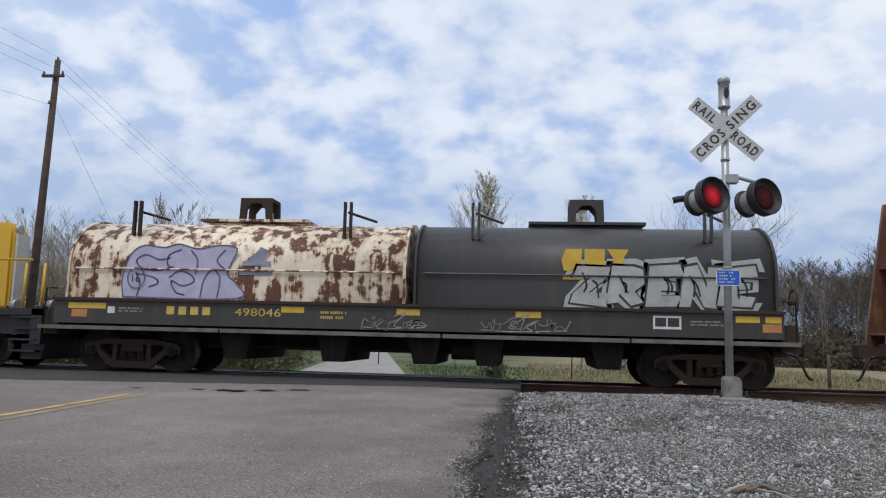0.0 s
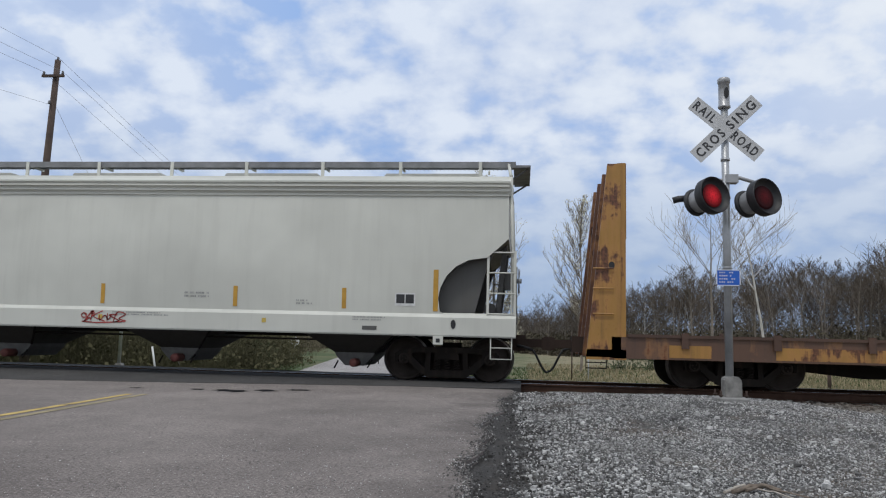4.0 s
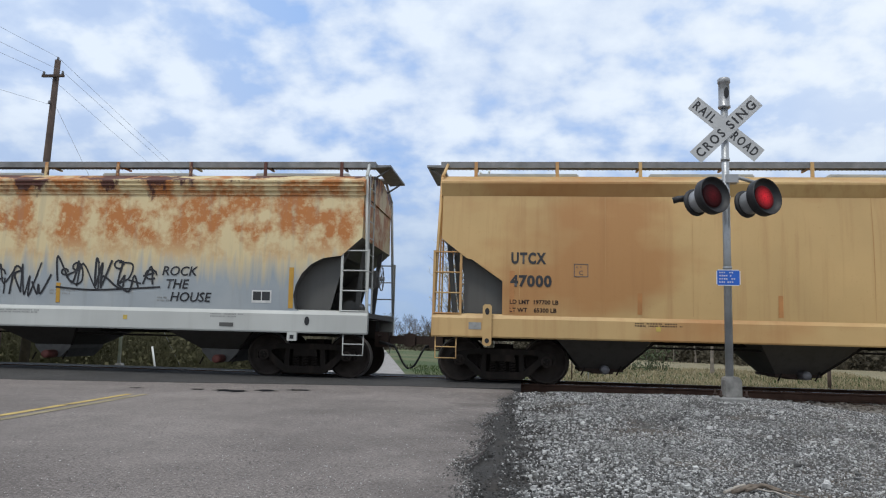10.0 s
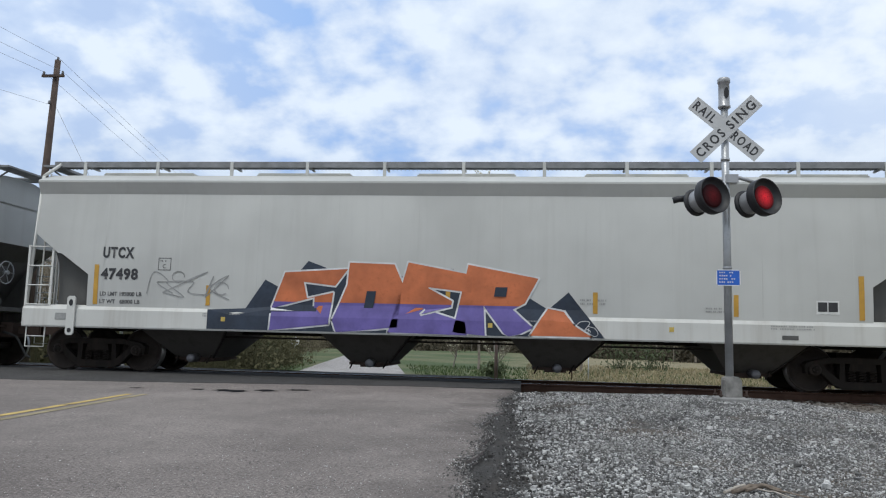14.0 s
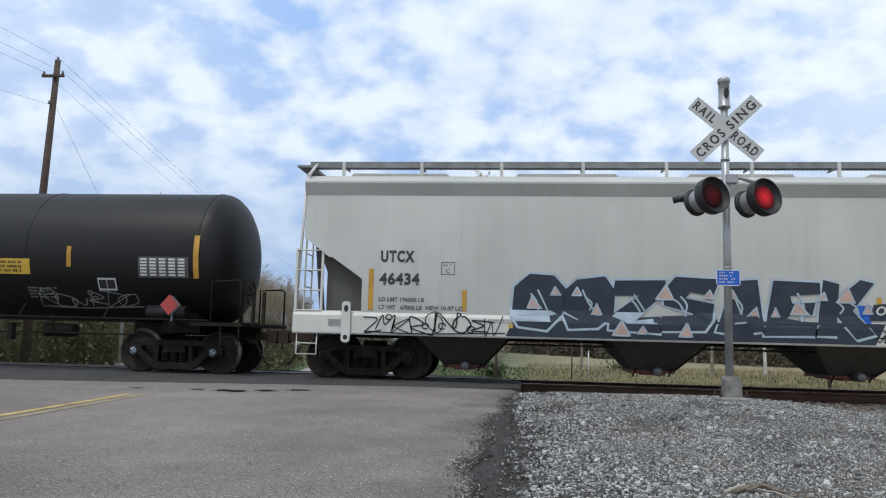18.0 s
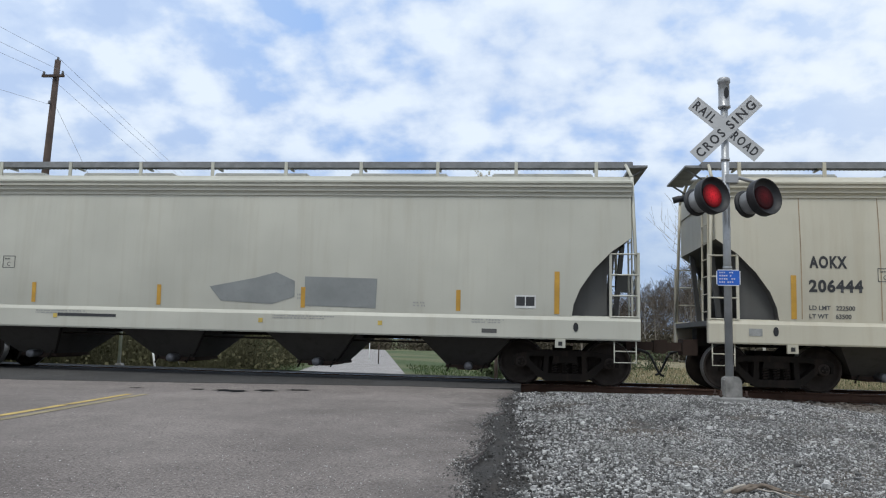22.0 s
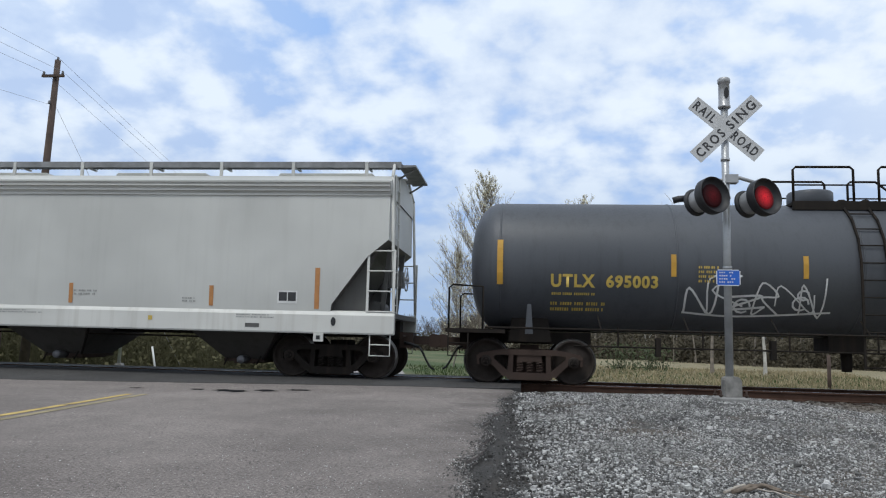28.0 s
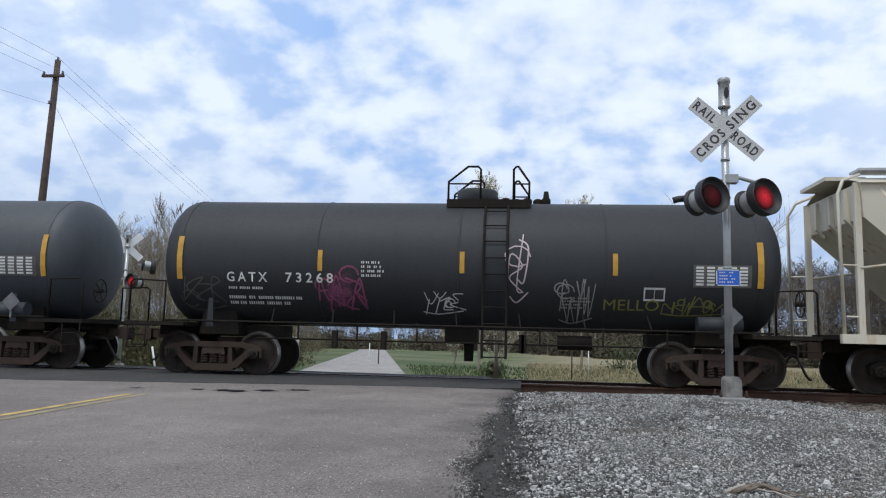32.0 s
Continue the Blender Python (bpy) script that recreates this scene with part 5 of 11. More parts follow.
def wheelset_bm(caps):
    bm = bmesh.new()
    for s in (-1, 1):
        prof = [(0.66, 0.10, 0), (0.665, 0.16, 0), (0.700, 0.19, 0), (0.695, 0.36, 0), (0.680, 0.395, 0), (0.680, 0.485, 1), (0.715, 0.487, 1), (0.722, 0.457, 1), (0.815, 0.452, 0), (0.817, 0.405, 0),
                (0.775, 0.385, 0), (0.752, 0.33, 0), (0.770, 0.20, 0), (0.800, 0.17, 0), (0.80, 0.10, 0)]
        lathe(bm, [(s * a, r, m) for a, r, m in prof], 32, "y")
        lathe(bm, [(s * 0.80, 0.085), (s * 0.93, 0.085)], 12, "y")
    lathe(bm, [(-0.70, 0.085), (0.70, 0.085)], 10, "y")
    for s in (-1, 1):
        # roller bearing and its end cap with three bolts
        lathe(bm, [(s * 0.93, 0.115), (s * 1.10, 0.115), (s * 1.115, 0.09), (s * 1.12, 0.0)], 16, "y", mi=0)
        lathe(bm, [(s * 1.12, 0.075, 2), (s * 1.135, 0.07, 2), (s * 1.137, 0.0, 2)], 14, "y", mi=2)
        for k in range(3):
            a = 2.094 * k + 0.4
            lathe(bm, [(s * 1.13, 0.017, 0), (s * 1.155, 0.017, 0)], 6, "y", (0.045 * math.cos(a), 0, 0.045 * math.sin(a)), mi=0)
    return bm


def side_frame_bm():
    """A cast truck side frame with two windows and pockets for the bearings; the outer face looks to -y."""
    bm = bmesh.new()
    y0, y1 = -1.10, -0.90
    # compression member, tension member, columns
    prism(bm, [(-1.08, 0.56), (-0.99, 0.62), (-0.55, 0.70), (0.55, 0.70), (0.99, 0.62), (1.08, 0.56), (1.06, 0.50), (0.62, 0.585), (-0.62, 0.585), (-1.06, 0.50)], y0, y1)
    for s in (-1, 1):
        prism(bm, [(s * 1.06, 0.58), (s * 0.76, 0.60), (s * 0.72, 0.50), (s * 0.36, 0.20), (s * 0.40, 0.13), (s * 0.55, 0.16), (s * 0.80, 0.42), (s * 0.86, 0.46)], y0, y1)
        prism(bm, [(s * 0.34, 0.22), (s * 0.45, 0.22), (s * 0.42, 0.60), (s * 0.33, 0.60)], y0 + 0.01, y1 - 0.01)
        # pedestal jaws beside the bearing
        prism(bm, [(s * 0.72, 0.56), (s * 0.77, 0.56), (s * 0.775, 0.36), (s * 0.735, 0.36)], y0 + 0.02, y1)
        prism(bm, [(s * 1.03, 0.56), (s * 1.085, 0.56), (s * 1.07, 0.38), (s * 1.02, 0.38)], y0 + 0.02, y1)
        # bearing adapter
        box(bm, s * 0.889 - 0.14, s * 0.889 + 0.14, y0 + 0.03, y1, 0.555, 0.61)
    prism(bm, [(-0.45, 0.235), (0.45, 0.235), (0.47, 0.12), (0.40, 0.09), (-0.40, 0.09), (-0.47, 0.12)], y0, y1)
    return bm


def springs_bm():
    bm = bmesh.new()
    for cx in (0.0,):
        for cy in (-1.06,):
            turns, n = 4.0, 20
            pts = [(cx + 0.062 * math.cos(6.283 * turns * i / n), cy + 0.05 * math.sin(6.283 * turns * i / n), 0.235 + 0.21 * i / n) for i in range(n + 1)]
            pipe(bm, pts, 0.017, 4)
    return bm


def bolster_bm():
    bm = bmesh.new()
    prism(bm, [(-0.26, 0.45), (0.26, 0.45), (0.22, 0.66), (-0.22, 0.66)], -1.08, 1.08)
    box(bm, -0.20, 0.20, -0.35, 0.35, 0.60, 0.80)
    box(bm, -0.36, 0.36, -0.86, 0.86, 0.20, 0.64)
    for s in (-1, 1):   # brake beams
        tube(bm, (s * 0.42, -0.75, 0.36), (s * 0.42, 0.75, 0.36), 0.04, n=6)
        for t in (-1, 1):
            box(bm, s * 0.40 - 0.05, s * 0.40 + 0.05, t * 0.75 - 0.06, t * 0.75 + 0.06, 0.26, 0.62)
    return bm


def truck(car, x, rusty=False, caps=False, red_springs=False):
    """A two-axle truck. Returns its wheelsets."""
    mat = M["truck_rust"] if rusty else M["truck"]
    key = "r" if rusty else "d"
    bogie = part("truck", shared("truck|" + key, bolster_bm), mat, car)
    bogie.matrix_basis = pose(x, 0, 0)
    for s in (0, 180):
        f = part("side_frame", shared("side_frame|" + key, side_frame_bm), mat, bogie)
        f.matrix_basis = pose(0, 0, 0, 0, 0, s)
        for k in (-0.20, 0.0, 0.20):
            sp = part("spring", shared("spring|" + ("red" if red_springs else key), springs_bm), M["red_ink"] if red_springs else mat, bogie)
            sp.matrix_basis = pose(k, 0, 0, 0, 0, s)
    out = []
    for s in (-1, 1):
        w = part("wheelset", shared("wheelset|" + ("c" if caps else key), lambda: wheelset_bm(caps)),
                 [M["wheel"], M["tread"], M["blue_cap"] if caps else M["truck"]], bogie)
        w.matrix_basis = pose(s * 0.889, 0, 0.457)
        out.append((w, s * 0.889))
    return out


M["blue_cap"] = plain("pale_blue_bearing_cap", (0.30, 0.38, 0.46), 0.5, 0.2, 0.3, 12, 0)


def coupler_bm():
    bm = bmesh.new()
    box(bm, 0.0, 0.72, -0.07, 0.07, 0.74, 0.92)
    prism(bm, [(0.55, 0.70), (0.70, 0.68), (0.78, 0.72), (0.78, 0.96), (0.62, 0.98), (0.55, 0.95)], -0.16, 0.14)
    box(bm, -0.10, 0.20, -0.26, 0.26, 0.66, 1.00)
    box(bm, 0.0, 0.06, -0.75, -0.2, 0.90, 0.94)     # uncoupling lever
    return bm


def hose_bm():
    bm = bmesh.new()
    pts = []
    for i in range(9):
        u = i / 8
        pts.append((0.36 + 0.32 * u ** 0.8, -0.34 + 0.10 * u, 0.68 - 0.46 * math.sin(u * 1.65)))
    pipe(bm, pts, 0.026, 6)
    pipe(bm, [(0.36, -0.34, 0.68), (0.20, -0.34, 0.74), (0.02, -0.34, 0.78)], 0.032, 6)
    return bm


def couplers(car, half, mat="truck_rust"):
    for s, turn in ((1, 0), (-1, 180)):
        c = part("coupler", shared("coupler|" + mat, coupler_bm), M[mat], car)
        c.matrix_basis = pose(s * half, 0, 0, 0, 0, turn)
        h = part("air_hose", shared("air_hose", hose_bm), M["hose"], car)
        h.matrix_basis = pose(s * half, 0, 0, 0, 0, turn)


def ladder(parent, x0, x1, z0, z1, rungs, mat, y=-1.60, r=0.016):
    """A ladder: one stile carries the other and the rungs."""
    stile = part("ladder", boxes((x0 - 0.025, x0 + 0.025, y - 0.02, y + 0.02, z0, z1)), mat, parent)
    part("stile", boxes((x1 - 0.025, x1 + 0.025, y - 0.02, y + 0.02, z0, z1)), mat, stile)
    for i in range(rungs):
        z = z0 + 0.03 + (z1 - z0 - 0.06) * i / (rungs - 1)
        bm = bmesh.new()
        tube(bm, (x0, y - 0.01, z), (x1, y - 0.01, z), r, n=6)
        part("rung", bm, mat, stile)


def step_bm(x0, x1, z0, z1, y=-1.58):
    bm = bmesh.new()
    pipe(bm, [(x0, y, z1), (x0, y, z0), (x1, y, z0), (x1, y, z1)], 0.014, 6)
    tube(bm, (x0, y, (z0 + z1) / 2), (x1, y, (z0 + z1) / 2), 0.012, n=6)
    return bm


def brake_wheel(car, x, y, z, mat):
    bm = bmesh.new()
    n = 18
    pts = [(0, 0.26 * math.cos(6.283 * i / n), 0.26 * math.sin(6.283 * i / n)) for i in range(n + 1)]
    pipe(bm, pts, 0.014, 5)
    for k in range(5):
        a = 6.283 * k / 5
        tube(bm, (0, 0, 0), (0.02, 0.26 * math.cos(a), 0.26 * math.sin(a)), 0.010, n=4)
    tube(bm, (-0.10, 0, 0), (0.06, 0, 0), 0.05, n=8)
    w = part("brake_wheel", bm, M[mat], car)
    w.matrix_basis = pose(x, y, z)


def register(car, left, right, sets):
    CARS.append((car, (left + right) / 2, sets))


# ---------------------------------------------------------------- covered hoppers
def bulge(z):
    """Half the width of a hopper's body at a height."""
    return 1.585 + 0.055 * max(0.0, 1 - ((z - 2.45) / 1.35) ** 2)


def hopper(left, right, paint, label, mark, number, kind="flat", letters="ink", tape="amber", bays=4, lugs=True, marks_x=1.75, panel=None, ribs=False, small_mat="grey_ink",
           sill_paint=None, rb="board", box_mark=True, tape_x=None, red_springs=False, mark_h=0.225, sill_tape=False, loads=("LD LMT  197700 LB", "LT WT    65300 LB"), load_ink="soft_ink",
           spread=1.08, shade=None, shade_z=2.90, mark_w=None, steep=False, swept=False, seams=None, gate="truck_rust", leaf=False):
    """A covered hopper from its left to its right end along the train. kind flat: straight cut end sheets; oval: rounded ones."""
    car = thing("covered_hopper", label, "freight car", group="covered hoppers of the train")
    L = right - left
    h = L / 2
    body_mat = M[paint]
    sill_mat = M[sill_paint or paint]
    shade_mat = M[shade or "shade_grey"]
    # ---- body: sides, slope sheets
    e = h - 0.17
    if kind == "flat":
        cut = [(0.0, shade_z), (0.52, shade_z - 0.40), (0.62, shade_z - 0.42), (1.24, 2.05), (1.24, 1.36)]
        if steep:
            cut = [(0.0, 2.86), (0.43, 2.50), (1.14, 1.52), (1.16, 1.36)]
        if swept:
            cut = [(0.0, 2.95), (0.40, 2.66), (0.74, 2.30), (1.0, 1.92), (1.12, 1.62), (1.16, 1.36)]
    else:
        cut = [(0.0, shade_z), (0.42, shade_z - 0.38)] + [(0.42 + 0.98 * math.sin(a) ** 0.9, 1.62 + (shade_z - 2.0) * math.cos(a)) for a in (0.35, 0.65, 0.95, 1.25, 1.5)] + [(1.36, 1.42), (1.24, 1.36)]
    if leaf:
        cut = [(0.0, 2.60), (0.10, 2.52), (0.35, 2.39), (0.41, 2.33), (0.83, 2.07), (1.12, 1.84), (1.24, 1.68), (1.28, 1.56), (1.27, 1.43), (1.15, 1.36)]
    side = [(-e, 3.80)] + [(-e + u, z) for u, z in cut] + [(e - u, z) for u, z in cut[::-1]] + [(e, 3.80)]
    bm = bmesh.new()
    yo = 1.60
    for s in (-1, 1):
        vs = [bm.verts.new((x, s * yo, z)) for x, z in side]
        f = bm.faces.new(vs)
        f.normal_update()
        if f.normal.y * s < 0:
            f.normal_flip()
    bm.verts.ensure_lookup_table()
    n = len(side)
    for i in range(n - 1):
        f = bm.faces.new((bm.verts[i], bm.verts[i + 1], bm.verts[n + i + 1], bm.verts[n + i]))
        # end slopes take the darker grey that carries the recess shade
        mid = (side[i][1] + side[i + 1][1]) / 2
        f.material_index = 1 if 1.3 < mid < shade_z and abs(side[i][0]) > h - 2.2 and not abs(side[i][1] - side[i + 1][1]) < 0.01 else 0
    bmesh.ops.recalc_face_normals(bm, faces=bm.faces[:])
    # the side sheets bulge a little
    for kz in range(6, 16):
        bmesh.ops.bisect_plane(bm, geom=bm.verts[:] + bm.edges[:] + bm.faces[:], plane_co=(0, 0, 0.25 * kz), plane_no=(0, 0, 1))
    for f in bm.faces:
        f.smooth = all(abs(abs(v.co.y) - yo) < 1e-4 for v in f.verts) and abs(f.normal.y) > 0.9
    for ed in bm.edges:
        ed.smooth = all(f.smooth for f in ed.link_faces)
    for v in bm.verts:
        v.co.y = math.copysign(bulge(v.co.z), v.co.y)
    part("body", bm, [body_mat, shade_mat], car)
    P = lambda u, v, lift: (u, -bulge(v) - 0.002 - lift, v)
    # weld seams
    k = 0
    x = -h + 1.75
    while x < h - 1.7 and (seams or not ribs):
        decal(car, "seam", [rect(x - 0.005 - 0.004 * bool(seams), x + 0.005 + 0.004 * bool(seams), 1.42, 3.78)], M[seams] if seams else body_mat, P, 0.003)
        x += (L - 3.5) / 9
    # ---- top chord and roof
    bm = bmesh.new()
    prof = [(1.585, 3.79), (1.592, 3.80), (1.70, 4.03), (1.70, 4.07), (1.60, 4.12), (1.20, 4.28), (0.55, 4.42), (0.0, 4.45)]
    full = [(-a, b) for a, b in prof] + [(a, b) for a, b in prof[::-1][1:]]
    A = [bm.verts.new((-e - 0.03, y, z)) for y, z in full]
    B = [bm.verts.new((e + 0.03, y, z)) for y, z in full]
    for i in range(len(full) - 1):
        bm.faces.new((A[i], B[i], B[i + 1], A[i + 1]))
    bm.faces.new(A)
    bm.faces.new(B)
    bmesh.ops.recalc_face_normals(bm, faces=bm.faces[:])
    part("roof", bm, body_mat, car)
    if ribs:
        for z in (3.80, 3.89, 3.98, 4.06):
            y = np.interp(z, (3.80, 4.03), (1.592, 1.70))
            bm = bmesh.new()
            prism(bm, [(-e, z - 0.018), (e, z - 0.018), (e, z + 0.018), (-e, z + 0.018)], -y - 0.022, -y + 0.01)
            part("roof_rib", bm, body_mat, car)
    # ---- running board on brackets, hatches
    bm = boxes((-h + 0.05, h - 0.05, -1.05, -0.55, 4.57, 4.61), (-h + 0.05, h - 0.05, -1.06, -1.045, 4.50, 4.63))
    nb = int(L / 0.09)
    for i in range(nb):
        x = -h + 0.1 + i * (L - 0.2) / nb
        box(bm, x, x + 0.012, -1.04, -0.56, 4.555, 4.569)
    part("running_board", bm, M["board"], car, "expanded metal running board")
    part("running_board", boxes((-h + 0.05, h - 0.05, 0.55, 1.05, 4.57, 4.61)), M["board"], car)
    nbr = int(round((L - 1.6) / 1.65))
    for i in range(nbr + 1):
        x = -h + 0.8 + (L - 1.6) * i / nbr
        bm = bmesh.new()
        box(bm, x - 0.035, x + 0.035, -1.08, -1.05, 4.30, 4.62)
        box(bm, x - 0.02, x + 0.02, -1.06, -0.5, 4.52, 4.56)
        part("board_bracket", bm, body_mat if paint != "coil" else M["board"], car)
    for i in range(5):
        c = -h + 1.9 + (L - 3.8) * i / 4
        bm = boxes((c - 1.1, c + 1.1, -0.34, 0.34, 4.44, 4.54))
        bmesh.ops.bevel(bm, geom=bm.edges[:], offset=0.03, segments=2, affect="EDGES")
        part("hatch_cover", bm, M["hatch"], car)
    for s in (-1, 1):
        bm = bmesh.new()
        prism(bm, [(s * (h - 0.10), 4.57), (s * (h + 0.26), 4.57), (s * (h + 0.26), 4.53), (s * (h - 0.10), 4.51)], -1.0, 1.0)
        for y in (-0.8, 0.8):
            tube(bm, (s * (h - 0.14), y, 4.30), (s * (h + 0.20), y, 4.52), 0.022, n=5)
        part("end_walkway", bm, M["board"], car)
    # ---- side sills
    for s in (-1, 1):
        bm = bmesh.new()
        a = [(1.50, 0.94), (1.63, 0.92), (1.645, 0.95), (1.645, 1.30), (1.60, 1.38), (1.50, 1.40)]
        A = [bm.verts.new((-h, s * y, z)) for y, z in a]
        B = [bm.verts.new((h, s * y, z)) for y, z in a]
        m = len(a)
        for i in range(m):
            bm.faces.new((A[i], A[(i + 1) % m], B[(i + 1) % m], B[i]))
        bm.faces.new(A)
        bm.faces.new(B)
        bmesh.ops.recalc_face_normals(bm, faces=bm.faces[:])
        part("side_sill", bm, sill_mat, car)
    # ---- ends: posts, ladders, platforms, stirrups, gusset plates, brake gear
    for s in (-1, 1):
        for t in (-1, 1):
            bm = bmesh.new()
            tube(bm, (s * (h - 0.03), t * 1.57, 1.36), (s * (h - 0.14), t * 1.52, 4.20), 0.035, n=6)
            tube(bm, (s * (h - 0.14), t * 1.52, 4.20), (s * (h - 0.20), t * 1.02, 4.58), 0.035, n=6)
            part("corner_post", bm, sill_mat, car)
            x0, x1 = sorted((s * (h - 0.03), s * (h - 0.57)))
            ladder(car, x0, x1, 1.36, 2.66, 4, sill_mat, y=t * 1.60)
            x0, x1 = sorted((s * (h - 0.08), s * (h - 0.50)))
            part("stirrup", step_bm(x0, x1, 0.50, 0.94, y=t * 1.58), sill_mat, car)
            # shear plate behind the slope sheet
            bm = bmesh.new()
            pl = [(s * (h - 0.62), 1.36), (s * (h - 1.52), 1.36), (s * (h - 1.52), 2.2), (s * (h - 0.30), 2.95), (s * (h - 0.62), 2.2)] if kind == "flat" else \
                 [(s * (h - 0.85), 1.36), (s * (h - 1.75), 1.36), (s * (h - 1.80), 2.0), (s * (h - 0.35), 2.95), (s * (h - 0.62), 2.3)]
            if leaf:
                pl = [(s * (h - 0.65), 1.36), (s * (h - 1.70), 1.36), (s * (h - 1.70), 2.0), (s * (h - 0.25), 2.75), (s * (h - 0.06), 2.50)]
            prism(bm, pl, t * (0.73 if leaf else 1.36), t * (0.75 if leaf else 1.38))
            part("shear_plate", bm, shade_mat, car, "end plate in the slope opening, shade put into its grey")
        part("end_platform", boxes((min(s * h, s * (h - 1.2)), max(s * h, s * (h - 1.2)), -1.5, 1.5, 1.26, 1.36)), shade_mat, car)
        # end ladder rails and slope braces
        bm = bmesh.new()
        for y in (-1.25, -0.75):
            tube(bm, (s * (h - 0.10), y, 1.3), (s * (h - 0.12), y, 4.3), 0.02, n=5)
        for i in range(8):
            tube(bm, (s * (h - 0.10), -1.25, 1.55 + 0.35 * i), (s * (h - 0.10), -0.75, 1.55 + 0.35 * i), 0.012, n=5)
        part("end_ladder", bm, sill_mat, car)
        for y0 in (-0.9, 0.82):
            bm = bmesh.new()
            prism(bm, [(s * (h - 0.35), 1.36), (s * (h - 0.45), 1.36), (s * (h - 0.30), 2.9), (s * (h - 0.20), 2.9)], y0, y0 + 0.08)
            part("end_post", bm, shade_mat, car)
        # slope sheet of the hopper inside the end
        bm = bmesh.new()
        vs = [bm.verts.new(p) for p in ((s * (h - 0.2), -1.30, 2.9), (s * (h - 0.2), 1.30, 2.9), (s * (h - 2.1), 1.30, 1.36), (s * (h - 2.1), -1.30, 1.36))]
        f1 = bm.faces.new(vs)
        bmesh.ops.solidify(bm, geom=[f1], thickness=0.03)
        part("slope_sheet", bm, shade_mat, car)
    brake_wheel(car, h - 0.02 + 0.06, -0.45, 2.15, "galv")
    bm = boxes((h - 0.34, h - 0.02, -0.75, -0.35, 1.95, 2.3))
    tube(bm, (h - 0.55, -0.9, 1.50), (h - 0.55, 0.1, 1.50), 0.14, n=12)
    part("brake_gear", bm, shade_mat, car)
    # ---- hopper bays and outlets
    first, last = 3.45, L - 3.45
    for i in range(bays):
        c = -h + first + (last - first) * i / (bays - 1)
        lip, foot_z = (0.43, 0.34) if kind == "flat" else (0.45, 0.54)
        bm = bmesh.new()
        ring = lambda hw, hy, z: [bm.verts.new((c + a * hw, b * hy, z)) for a, b in ((-1, -1), (1, -1), (1, 1), (-1, 1))]
        rings = [ring(1.00, 1.44, 1.02), ring(0.94, 1.40, 0.94), ring(lip, 0.62, foot_z)]
        for up, lo in zip(rings[:-1], rings[1:]):
            for k in range(4):
                bm.faces.new((lo[k], lo[(k + 1) % 4], up[(k + 1) % 4], up[k]))
        bm.faces.new(rings[0])
        bm.faces.new(rings[-1])
        bmesh.ops.recalc_face_normals(bm, faces=bm.faces[:])
        bay = part("hopper_bay", bm, M["bay_grey"], car, "hopper bay in body grey darkened for shade")
        bm = bmesh.new()
        if kind == "flat":
            box(bm, c - 0.45, c + 0.45, -0.66, 0.66, 0.28, 0.34)
            box(bm, c - 0.20, c + 0.24, -0.70, 0.70, 0.24, 0.28)
        else:
            prism(bm, [(c - 0.44, 0.54), (c + 0.44, 0.54), (c + 0.40, 0.46), (c + 0.20, 0.26), (c - 0.20, 0.26), (c - 0.40, 0.46)], -0.66, 0.66)
        part("outlet_gate", bm, M[gate] if kind == "flat" else M["outlet_grey"], bay)
        bm = bmesh.new()
        lathe(bm, [(-1.02, 0.0), (-1.02, 0.078), (-0.98, 0.09), (-0.66, 0.09)], 14, "y", (c + 0.05, 0, 0.33))
        part("outlet_cap", bm, M["cap"] if kind == "flat" else M["outlet_red"], bay)
        bm = bmesh.new()
        tube(bm, (c - 0.34, -0.72, 0.36), (c - 0.42, -0.72, 0.20), 0.018, n=5)
        tube(bm, (c + 0.40, -0.72, 0.40), (c + 0.30, -0.72, 0.22), 0.018, n=5)
        part("gate_lever", bm, M["steel_dark"], bay)
        bm = bmesh.new()
        tube(bm, (c + lip, -0.66, foot_z), (c + 1.02, -1.42, 0.96), 0.024, n=5)
        part("bay_brace", bm, M["steel_dark"], bay)
    part("centre_sill", boxes((-h + 0.1, h - 0.1, -0.22, 0.22, 0.86, 1.24), (-h + 2.2, h - 2.2, -1.42, 1.42, 1.0, 1.34)), M["steel_dark"], car)
    bm = bmesh.new()
    tube(bm, (-h + 2.8, -1.05, 0.80), (h - 2.8, -1.05, 0.80), 0.02, n=5)
    part("brake_rod", bm, M["steel_dark"], car)
    couplers(car, h)
    sets = [(w, dx) for s in (-1, 1) for w, dx in truck(car, s * (h - 1.42), red_springs=red_springs)]
    # ---- lettering and tape on the near side
    PS = flat_place(-1.647)
    x0 = -h + marks_x
    ink = M[letters]
    big = mark_h
    if panel:
        for zz, w in ((2.42, 0.95), (1.98, 1.12)):
            decal(car, "number_panel", [rect(x0 - 0.05, x0 + w, zz - 0.05, zz + big + 0.05)], M["white"], P, 0.003, "white number panel")
    if mark:
        lettering(car, mark, x0, 2.40, big, ink, P, width=mark_w[0] if mark_w else 0.178 * len(mark) - 0.02, offset=0.013, lift=0.006, spacing=1.2)
    if number:
        lettering(car, number, x0 - 0.02, 1.94, big, ink, P, width=mark_w[1] if mark_w else 0.165 * len(number), offset=0.013, lift=0.006, spacing=1.12)
    for i, line in enumerate(loads):
        lettering(car, line, x0 - 0.02, 1.60 - 0.16 * i, 0.085, M[load_ink], P, lift=0.006, offset=0.003)
